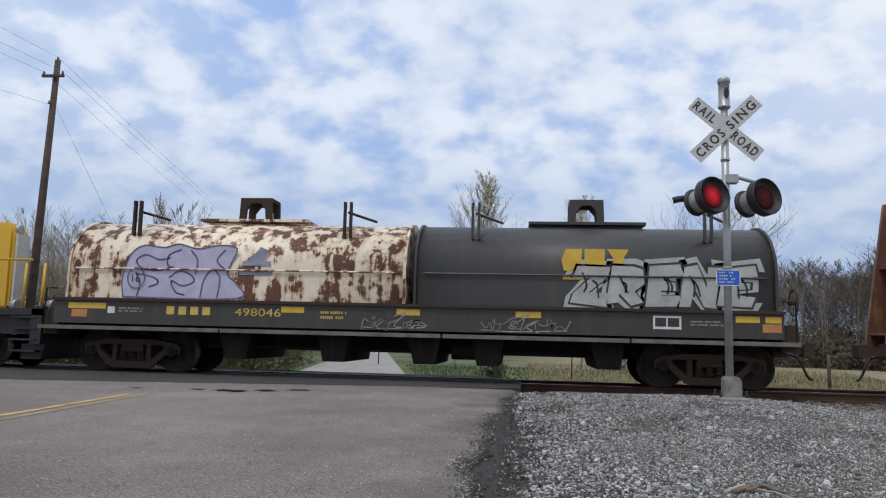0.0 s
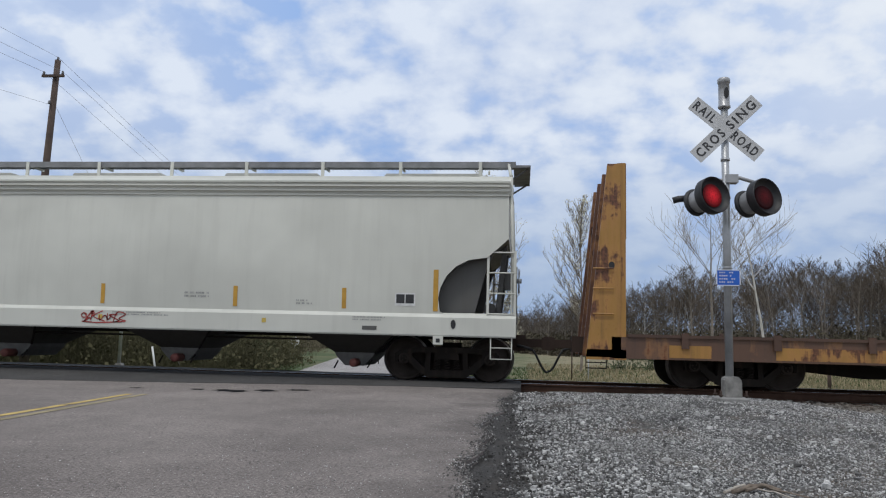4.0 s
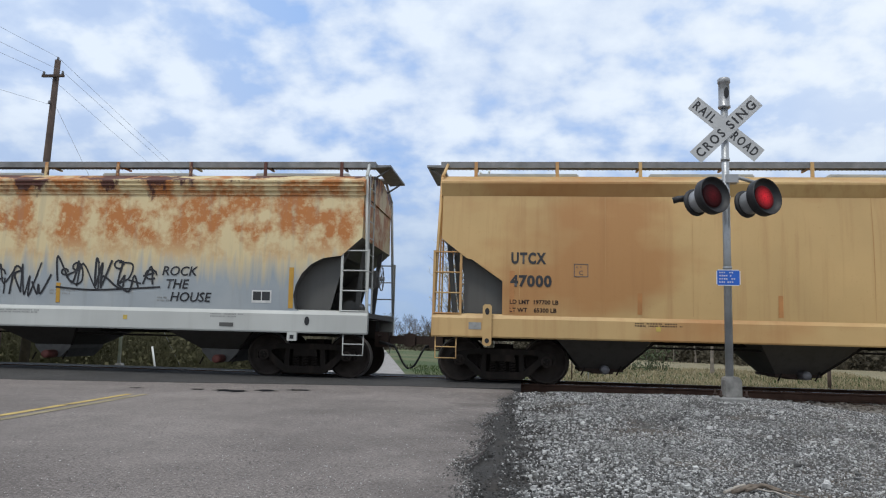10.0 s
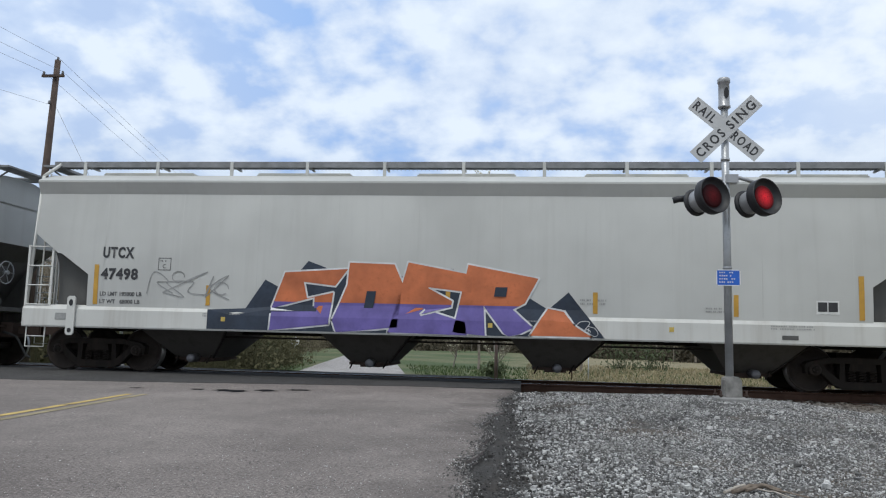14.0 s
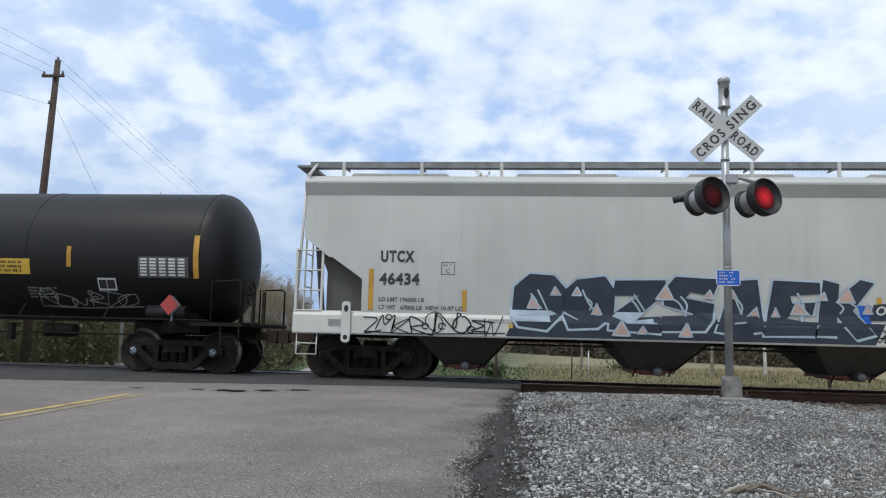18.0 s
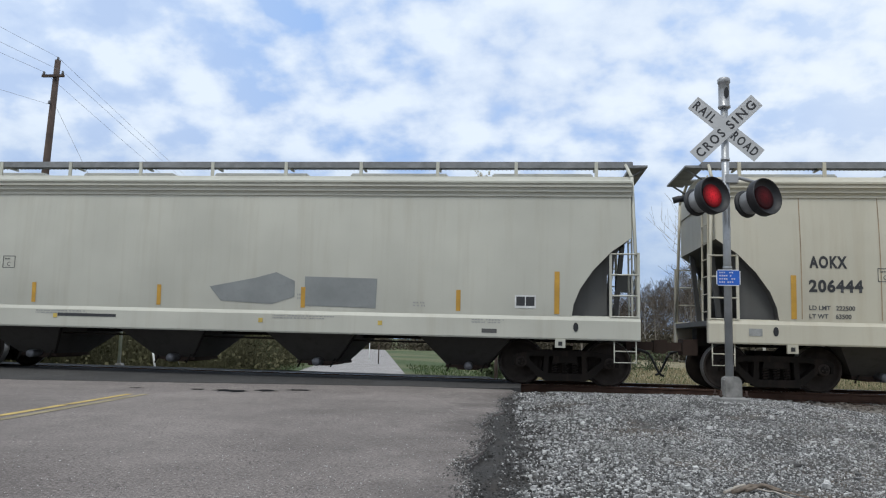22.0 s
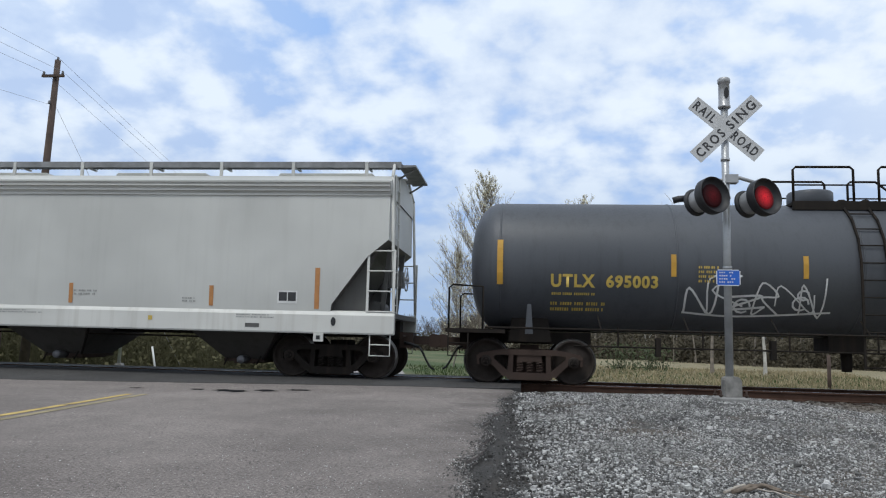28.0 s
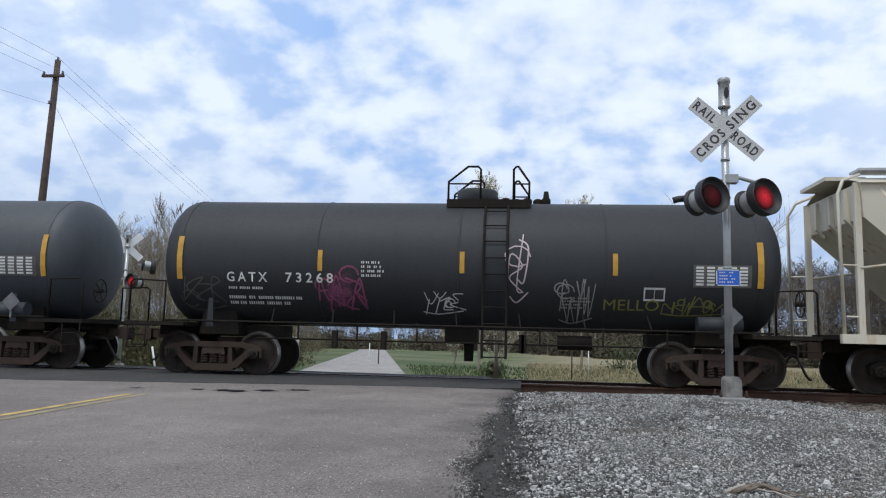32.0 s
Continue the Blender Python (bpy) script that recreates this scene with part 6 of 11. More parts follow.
    if box_mark:
        bx = x0 + 1.24
        t = 0.013
        polys = [rect(bx, bx + 0.28, 2.16, 2.16 + t), rect(bx, bx + 0.28, 2.42 - t, 2.42), rect(bx, bx + t, 2.16 + t, 2.42 - t), rect(bx + 0.28 - t, bx + 0.28, 2.16 + t, 2.42 - t)]
        decal(car, "plate_mark", polys, M["soft_ink"], P, 0.004)
        lettering(car, "C", bx + 0.10, 2.20, 0.09, M["soft_ink"], P, lift=0.006)
        stencil_bars(car, bx + 0.05, 2.33, 0.18, 0.05, 1, M["soft_ink"], P, 3, 0.006)
    tm = M[tape]
    if not sill_tape:
        for x in (-h + 1.60, h - 1.62):
            decal(car, "reflector", [rect(x - 0.05, x + 0.05, 1.42, 2.26)], tm, P, 0.006, "tall reflective stripe")
        for x in (tape_x if tape_x is not None else [L * f for f in (0.22, 0.35, 0.49, 0.63, 0.77)]):
            decal(car, "reflector", [rect(x - h - 0.045, x - h + 0.045, 1.44, 1.86)], tm, P, 0.006, "short reflective stripe")
    else:
        for x, w in ((3.9, 0.6), (7.0, 0.6), (9.8, 0.6), (12.35, 0.62), (15.5, 0.62), (18.38, 0.9)):
            if x < L - 0.6:
                decal(car, "reflector", [rect(x - h, x - h + w, 0.98, 1.08)], tm, PS, 0.0037, "reflective strip on the sill")
    # consolidated stencil and small print
    bx = h - 2.45
    if leaf:
        stencil_bars(car, h - 2.95, 1.86, 0.45, 0.26, 3, M[small_mat], P, 21)
    else:
        decal(car, "stencil_panel", [rect(bx, bx + 0.42, 1.52, 1.78)], M["white_ink"], P, 0.004)
        decal(car, "stencil_panel", [rect(bx + 0.03, bx + 0.20, 1.57, 1.75), rect(bx + 0.22, bx + 0.39, 1.57, 1.75)], M["ink"], P, 0.007)
    sd = int(left) % 17
    stencil_bars(car, h - 4.5, 1.50, 0.35, 0.12, 2, M[small_mat], P, sd)
    if not leaf:
        stencil_bars(car, h - 6.9, 1.60, 0.6, 0.14, 2, M[small_mat], P, sd + 1)
    stencil_bars(car, -h + 4.0, 1.20, 1.2, 0.09, 2, M[small_mat], PS, sd + 2)
    stencil_bars(car, 0.9, 1.20, 1.4, 0.09, 2, M[small_mat], PS, sd + 3)
    stencil_bars(car, h - 3.3, 1.20, 0.9, 0.10, 2, M[small_mat], PS, sd + 4)
    for x in (-h + 4.4, 0.6, h - 5.2):
        decal(car, "sill_mark", [rect(x, x + 0.09, 1.12, 1.21)], M["yellow_ink"], PS, 0.006)
    decal(car, "data_plate", [rect(-h + 0.75, -h + 1.0, 1.08, 1.22)], M["grey_ink"], PS, 0.006)
    decal(car, "tag_board", [rect(h - 3.1, h - 2.8, 1.02, 1.10)], M["shade_grey"], PS, 0.006)
    if lugs:
        for s in (-1, 1):
            x = s * (h - 1.12)
            bm = bmesh.new()
            prism(bm, [(x - 0.09, 0.80), (x - 0.05, 0.76), (x + 0.05, 0.76), (x + 0.09, 0.80), (x + 0.09, 1.54), (x + 0.05, 1.58), (x - 0.05, 1.58), (x - 0.09, 1.54)], -1.70, -1.66)
            lug = part("lifting_lug", bm, sill_mat, car, "upright lifting lug with two holes")
            for z, rz in ((0.86, 0.05), (1.44, 0.07)):
                bm = bmesh.new()
                pts = [(x + 0.045 * math.cos(a), z + rz * math.sin(a)) for a in (6.283 * i / 12 for i in range(12))]
                prism(bm, pts, -1.705, -1.699)
                part("lug_hole", bm, M["black"], lug)
    else:
        for s in (-1, 1):
            x = s * (h - 1.55)
            if not leaf:
                bm = boxes((x - 0.10, x + 0.10, -1.66, -1.60, 0.76, 0.93))
                pad = part("jacking_pad", bm, sill_mat, car)
                part("pad_hole", boxes((x - 0.04, x + 0.04, -1.667, -1.661, 0.80, 0.88)), M["black"], pad)
            bm = bmesh.new()
            pts = [(s * (h - 1.25) + 0.05 * math.cos(a), 1.17 + 0.09 * math.sin(a)) for a in (6.283 * i / 14 for i in range(14))]
            prism(bm, pts, -1.655, -1.64)
            part("roping_hole", bm, M["black"], car)
    register(car, left, right, sets)
    return car, h, P, PS


# ---------------------------------------------------------------- graffiti
def ribbon(pts, w):
    """A brush stroke of width w along points."""
    polys = []
    for (x0, z0), (x1, z1) in zip(pts[:-1], pts[1:]):
        d = math.hypot(x1 - x0, z1 - z0)
        if d < 1e-4:
            continue
        nx, nz = -(z1 - z0) / d * w / 2, (x1 - x0) / d * w / 2
        ex, ez = (x1 - x0) / d * w * 0.3, (z1 - z0) / d * w * 0.3
        polys.append([(x0 - ex + nx, z0 - ez + nz), (x1 + ex + nx, z1 + ez + nz), (x1 + ex - nx, z1 + ez - nz), (x0 - ex - nx, z0 - ez - nz)])
    return polys


def smooth_path(pts, n=5):
    out = []
    P_ = [pts[0]] + list(pts) + [pts[-1]]
    for i in range(1, len(P_) - 2):
        for k in range(n):
            t = k / n
            q = []
            for c in (0, 1):
                a, b, c_, d = (P_[i + j][c] for j in (-1, 0, 1, 2))
                q.append(0.5 * (2 * b + (c_ - a) * t + (2 * a - 5 * b + 4 * c_ - d) * t * t + (3 * b - a - 3 * c_ + d) * t ** 3))
            out.append(tuple(q))
    out.append(tuple(pts[-1]))
    return out


STROKES = {   # pen strokes of hand-drawn capitals in a unit box
    "E": [[(0.9, 0.95), (0.12, 0.82), (0.5, 0.54), (0.05, 0.30), (0.9, 0.02)]],
    "M": [[(0.0, 0.0), (0.16, 1.0), (0.5, 0.35), (0.84, 1.0), (1.0, 0.0)]],
    "D": [[(0.12, 0.0), (0.14, 1.0)], [(0.0, 0.98), (0.85, 0.75), (0.85, 0.2), (0.05, 0.02)]],
    "R": [[(0.1, -0.05), (0.15, 1.0), (0.85, 0.82), (0.2, 0.5), (0.95, -0.02)]],
    "A": [[(0.0, 0.0), (0.45, 1.0), (0.9, 0.0)], [(0.1, 0.38), (0.9, 0.42)]],
    "S": [[(0.95, 0.88), (0.3, 1.0), (0.12, 0.66), (0.85, 0.4), (0.75, 0.05), (0.0, 0.1)]],
    "K": [[(0.1, 1.0), (0.1, 0.0)], [(0.95, 1.0), (0.15, 0.5), (1.0, -0.05)]],
    "W": [[(0.0, 1.0), (0.28, 0.0), (0.52, 0.75), (0.76, 0.0), (1.05, 1.0)]],
    "N": [[(0.0, 0.0), (0.06, 1.0), (0.85, 0.02), (0.95, 1.05)]],
    "O": [[(0.5, 1.0), (0.05, 0.7), (0.1, 0.15), (0.6, 0.0), (0.95, 0.45), (0.75, 0.92), (0.45, 1.0)]],
    "Z": [[(0.0, 0.95), (0.9, 1.0), (0.1, 0.05), (1.0, 0.0)]],
    "Y": [[(0.0, 1.0), (0.45, 0.5), (0.95, 1.0)], [(0.45, 0.52), (0.3, -0.15)]]}


def tag(car, x, z, w, h, mat, place, letters=5, seed=1, pen=0.03, label="sprayed tag in thin strokes", word=None):
    """Loose handwriting of strokes that run into one another and cannot be read."""
    rn = random.Random(seed)
    polys = []
    cw = w / letters
    lean = rn.uniform(0.0, 0.35)
    loose = 0.06 if word else 0.17
    last = None
    for i in range(letters):
        strokes = STROKES[word[i]] if word else STROKES[rn.choice("EMDRASKWNOZY")]
        k, drop, wide = rn.uniform(0.6, 1.1), rn.uniform(-0.1, 0.18), rn.uniform(1.0, 1.25 if word else 1.7)
        for st in strokes:
            pts = []
            for u, v in st:
                u, v = u + rn.uniform(-loose, loose), v * k + drop + rn.uniform(-loose, loose)
                pts.append((x + cw * (i - 0.05 + u * wide) + lean * (v - 0.5) * h * 0.5, z + v * h))
            if last and not word and rn.random() < 0.4:
                pts.insert(0, last)
            last = pts[-1]
            polys += ribbon(smooth_path(pts, 5), pen * rn.uniform(0.6, 0.95))
    if not word:
        if rn.random() < 0.6:
            polys += ribbon(smooth_path([(x, z - 0.02 * h), (x + w * 0.4, z - 0.12 * h), (x + w * 1.05, z + 0.05 * h)], 6), pen * 0.8)
        for _ in range(letters // 2):
            cx, cz, r_ = x + rn.random() * w, z + rn.uniform(0.2, 1.0) * h, h * rn.uniform(0.12, 0.3)
            polys += ribbon([(cx + r_ * math.cos(t) * 1.2, cz + r_ * math.sin(t)) for t in (5.4 * i / 9 for i in range(10))], pen * 0.8)
    return decal(car, "tag", polys, mat, place, 0.008, label)


def bubbles(car, x, z, w, h, n, mat, place, seed, pen=0.03, label="sprayed bubble letters in outline"):
    """Rounded outlined letters that overlap one another."""
    rn = random.Random(seed)
    polys = []
    cw = w / n
    for k in range(n):
        cx, r_, top = x + cw * (k + 0.5), cw * rn.uniform(0.5, 0.66), z + h * rn.uniform(0.86, 1.02)
        polys += ribbon(smooth_path([(cx - r_, z + 0.7 * h), (cx - r_ * 0.9, z + 0.25 * h), (cx, z + h * rn.uniform(-0.03, 0.1)), (cx + r_, z + 0.25 * h), (cx + r_ * 0.75, z + 0.7 * h), (cx, top), (cx - r_ * 0.9, z + 0.75 * h)], 6), pen)
        polys += ribbon(smooth_path([(cx - r_ * 0.25, z + 0.72 * h), (cx + r_ * 0.3, z + 0.5 * h), (cx - r_ * 0.2, z + 0.28 * h)], 5), pen * 0.85)
    return decal(car, "tag", polys, mat, place, 0.010, label)


BLOCK = {   # block capitals in a unit box, each with the hole in it
    "S": ([(0, 0), (1, 0), (1, 0.60), (0.38, 0.60), (0.38, 0.74), (1, 0.74), (1, 1), (0, 1), (0, 0.42), (0.62, 0.42), (0.62, 0.26), (0, 0.26)], None),
    "T": ([(0.32, 0), (0.70, 0), (0.70, 0.72), (1.02, 0.72), (1.02, 1), (0, 1), (0, 0.72), (0.32, 0.72)], None),
    "E": ([(0, 0), (1, 0), (1, 0.26), (0.40, 0.26), (0.40, 0.40), (0.88, 0.40), (0.88, 0.60), (0.40, 0.60), (0.40, 0.74), (1, 0.74), (1, 1), (0, 1)], None),
    "A": ([(0, 0), (0.34, 0), (0.34, 0.24), (0.66, 0.24), (0.66, 0), (1, 0), (1, 0.82), (0.82, 1), (0.18, 1), (0, 0.82)], [(0.36, 0.46), (0.64, 0.46), (0.64, 0.72), (0.36, 0.72)]),
    "M": ([(0, 0), (0.30, 0), (0.30, 0.52), (0.42, 0.25), (0.60, 0.25), (0.72, 0.52), (0.72, 0), (1.04, 0), (1.04, 1), (0.74, 1), (0.52, 0.62), (0.30, 1), (0, 1)], None),
    "U": ([(0.14, 0), (0.86, 0), (1, 0.16), (1, 1), (0.64, 1), (0.64, 0.30), (0.36, 0.30), (0.36, 1), (0, 1), (0, 0.16)], None),
    "R": ([(0, 0), (0.36, 0), (0.36, 0.32), (0.62, 0), (1.04, 0), (0.80, 0.36), (1, 0.52), (1, 0.86), (0.86, 1), (0, 1)], [(0.36, 0.56), (0.66, 0.56), (0.66, 0.76), (0.36, 0.76)]),
    "I": ([(0.22, 0), (0.78, 0), (0.78, 1), (0.22, 1)], None),
    "L": ([(0, 0), (1, 0), (1, 0.30), (0.42, 0.30), (0.42, 1), (0, 1)], None),
    "F": ([(0, 0), (0.40, 0), (0.40, 0.36), (0.86, 0.36), (0.86, 0.60), (0.40, 0.60), (0.40, 0.74), (1, 0.74), (1, 1), (0, 1)], None),
    "O": ([(0.16, 0), (0.84, 0), (1, 0.16), (1, 0.84), (0.84, 1), (0.16, 1), (0, 0.84), (0, 0.16)], [(0.38, 0.32), (0.62, 0.32), (0.62, 0.68), (0.38, 0.68)]),
    "B": ([(0, 0), (0.84, 0), (1, 0.16), (1, 0.44), (0.88, 0.52), (1, 0.60), (1, 0.86), (0.84, 1), (0, 1)], [(0.34, 0.22), (0.62, 0.22), (0.62, 0.38), (0.34, 0.38)])}


def below(poly, z):
    """The part of a polygon under a height."""
    out = []
    for (x0, z0), (x1, z1) in zip(poly, poly[1:] + poly[:1]):
        if z0 <= z:
            out.append((x0, z0))
        if (z0 <= z) != (z1 <= z):
            out.append((x0 + (x1 - x0) * (z - z0) / (z1 - z0), z))
    return out


def block_word(car, word, x, z, w, h, place, fills, rim, shadow, hole, lean=0.15, gap=0.10, thick=0.07, drop=(-0.32, -0.10), wobble=0.0, seed=2, rounded=False, line=None):
    """A sprayed word of block capitals: shadow, rim, fills of (material, height up to which they reach)."""
    rn = random.Random(seed)
    n = len(word)
    cw = w / n
    base = place
    place = lambda u, v, lift: base(u, max(v, 0.955), lift)
    for i, ch in enumerate(word):
        outer, inner = BLOCK[ch]
        j = [(rn.uniform(-wobble, wobble), rn.uniform(-wobble, wobble)) for _ in outer]
        lay = lambda pts, jj: [(x + cw * (i + u * (1 - gap) + a) + lean * v * h, z + (v + b) * h) for (u, v), (a, b) in zip(pts, jj)]
        poly = lay(outer, j)
        if rounded == "soft":
            poly = [(a[0] + (b[0] - a[0]) * f, a[1] + (b[1] - a[1]) * f) for a, b in zip(poly, poly[1:] + poly[:1]) for f in (0.07, 0.24, 0.76, 0.93)]
        elif rounded:
            poly = smooth_path(poly + [poly[0]], 3)[:-1]
        if shadow:
            for k in range(1, 7):
                dx, dz = drop[0] * k / 6, drop[1] * k / 6
                decal(car, "graffiti_shadow", [[(u + dx, v + dz) for u, v in poly]], shadow, place, 0.004 + 0.0003 * k)
        cx, cz = sum(p[0] for p in poly) / len(poly), sum(p[1] for p in poly) / len(poly)
        edge = []
        for (a, b), (c, d) in zip(poly, poly[1:] + poly[:1]):
            edge += ribbon([(a, b), (c, d)], thick * 2)
        decal(car, "graffiti_rim", edge, rim, place, 0.010 + 0.0004 * i)
        for k, (mat, upto) in enumerate(fills):
            q = poly if upto is None else below(poly, z + upto * h)
            decal(car, "graffiti_letter", [q], mat, place, 0.014 + 0.003 * k, "sprayed block letter" if k == 0 else "")
        if line:
            run = []
            for (a, b), (c, d) in zip(poly, poly[1:] + poly[:1]):
                run += ribbon([(a, b), (c, d)], 0.032)
            decal(car, "graffiti_line", run, line, place, 0.030)
        if inner:
            mx, mz = sum(q[0] for q in inner) / len(inner), sum(q[1] for q in inner) / len(inner)
            slim = [(mx + (u - mx) * 0.6, mz + (v - mz) * 0.75) for u, v in inner]
            decal(car, "graffiti_hole", [lay(slim, [(0, 0)] * len(slim))], hole, place, 0.031)


def blob(cx, cz, rx, rz, rn, n=12, jag=0.25):
    return [(cx + rx * math.cos(6.2832 * i / n) * (1 + rn.uniform(-jag, jag)), cz + rz * math.sin(6.2832 * i / n) * (1 + rn.uniform(-jag, jag))) for i in range(n)]


def grown(poly, d):
    cx, cz = sum(p[0] for p in poly) / len(poly), sum(p[1] for p in poly) / len(poly)
    out = []
    for x, z in poly:
        r = math.hypot(x - cx, z - cz)
        out.append((cx + (x - cx) * (r + d) / r, cz + (z - cz) * (r + d) / r))
    return out


FAT = (   # outlines of fat block letters in a unit box, each with the hole in it
    ([(0, 0), (0.28, 0), (0.36, 0.22), (0.62, 0.22), (0.72, 0), (1.02, 0.02), (0.74, 1), (0.26, 1.02)], [(0.40, 0.42), (0.60, 0.42), (0.5, 0.72)]),
    ([(0, 0), (0.95, -0.04), (1.0, 0.24), (0.44, 0.26), (0.44, 0.40), (0.86, 0.42), (0.86, 0.62), (0.44, 0.62), (0.44, 0.76), (1.02, 0.78), (0.95, 1.04), (0.02, 1)], None),
    ([(0, 0.02), (0.8, -0.03), (1.02, 0.2), (0.98, 0.5), (0.45, 0.62), (0.45, 0.74), (0.98, 0.72), (1.0, 1.0), (0.2, 1.05), (0, 0.82), (0.02, 0.5), (0.55, 0.38), (0.55, 0.27), (0.0, 0.28)], None),
    ([(0, 0), (0.33, 0), (0.35, 0.36), (0.68, -0.05), (1.08, 0.03), (0.62, 0.5), (1.02, 0.95), (0.66, 1.06), (0.35, 0.66), (0.33, 1), (0, 1)], None),
    ([(0, 0), (0.3, 0), (0.32, 0.3), (0.66, -0.03), (1.04, 0.02), (0.72, 0.36), (0.97, 0.55), (0.9, 0.9), (0.6, 1.04), (0, 1)], [(0.34, 0.60), (0.62, 0.60), (0.6, 0.80), (0.34, 0.78)]),
    ([(0, 0), (1, -0.03), (1.02, 0.28), (0.5, 0.28), (1, 0.74), (0.96, 1.04), (0, 1), (0, 0.72), (0.48, 0.72), (0, 0.26)], None),
    ([(0, 0), (0.3, 0), (0.3, 0.5), (0.68, -0.04), (1, 0), (1.03, 1), (0.7, 1), (0.7, 0.52), (0.32, 1.05), (0, 1)], None),
    ([(0.2, 0), (0.8, -0.02), (1.02, 0.25), (1, 0.75), (0.78, 1.02), (0.22, 1.0), (0, 0.75), (0, 0.25)], [(0.42, 0.32), (0.58, 0.32), (0.60, 0.68), (0.40, 0.68)]))


def letter_shape(cx, z0, z1, w, rn, lean=0.12):
    """A fat letter-like shape, bent out of true."""
    h = z1 - z0
    k, _ = FAT[rn.randrange(len(FAT))]
    return [(cx + (u - 0.5 + rn.uniform(-0.06, 0.06)) * w + lean * (v - 0.5) * h, z0 + (v + rn.uniform(-0.05, 0.05)) * h) for u, v in k]


def piece(car, x0, x1, z0, z1, n, fill, low, edge_mat, place, seed, halo=None, shine=None, split=1.36, low_place=None):
    """A painted piece of chunky shapes: halo, dark outline, fill, a second colour below and shine strokes."""
    rn = random.Random(seed)
    w = (x1 - x0) / n
    shapes = []
    for i in range(n):
        s = letter_shape(x0 + w * (i + 0.5), z0 + rn.uniform(0, 0.05), z1 - rn.uniform(0, 0.12) * (z1 - z0), w * 0.98, rn)
        shapes.append(s)
    place_all = lambda u, v, lift: place(u, v, lift) if v > split or low_place is None else low_place(u, v, lift)
    if halo:
        decal(car, "graffiti_halo", [grown(s, 0.17) for s in shapes], halo, place_all, 0.006)
    decal(car, "graffiti_outline", [grown(s, 0.055) for s in shapes], edge_mat, place_all, 0.010)
    decal(car, "graffiti_fill", shapes, fill, place_all, 0.014, "chunky sprayed letters")
    if low:
        zc = z0 + (z1 - z0) * 0.42
        lows = []
        for s in shapes:
            q = [(x, min(z, zc + 0.06 * math.sin(9 * x))) for x, z in s]
            lows.append(q)
        decal(car, "graffiti_shadow", lows, low, place_all, 0.018)
    cuts = []
    for s in shapes:
        c, m_ = sum(p[0] for p in s) / len(s), (z0 + z1) / 2
        for _ in range(2):
            a = rn.uniform(-0.2, 0.2) * w
            cuts += ribbon(smooth_path([(c + a - 0.12 * w, m_ + rn.uniform(0.05, 0.3) * (z1 - z0)), (c + a, m_), (c + a + rn.uniform(-0.1, 0.15) * w, m_ - rn.uniform(0.1, 0.32) * (z1 - z0))], 4), 0.035)
    decal(car, "graffiti_cut", cuts, edge_mat, place_all, 0.020)
    if shine:
        polys = []
        for s in shapes:
            c = sum(p[0] for p in s) / len(s)
            polys += ribbon(smooth_path([(c - w * 0.3, z1 - 0.22 * (z1 - z0)), (c, z1 - 0.12 * (z1 - z0)), (c + w * 0.3, z1 - 0.2 * (z1 - z0))], 4), 0.025)
            polys += ribbon([(c + w * 0.05, z0 + 0.2 * (z1 - z0)), (c + w * 0.12, z0 + 0.52 * (z1 - z0))], 0.022)
        decal(car, "graffiti_shine", polys, shine, place_all, 0.022)


def word_piece(car, word, x, z, w, h, place, layers, bend=0.0, lean=0.12, seed=1):
    """A sprayed word: layers of (material, offset, dx, dz, lift)."""
    for mat, off, dx, dz, lift in layers:
        rn = random.Random(seed)
        ph = rn.uniform(0, 6)
        warp = lambda u, v: (u + lean * v + 0.02 * math.sin(8 * v + ph), v * (1 + bend * math.sin(3.2 * u + ph)) + 0.02 * math.sin(5 * u + ph))
        lettering(car, word, x + dx, z + dz, h, mat, place, width=w, offset=off, lift=lift, warp=warp, name="graffiti_word")
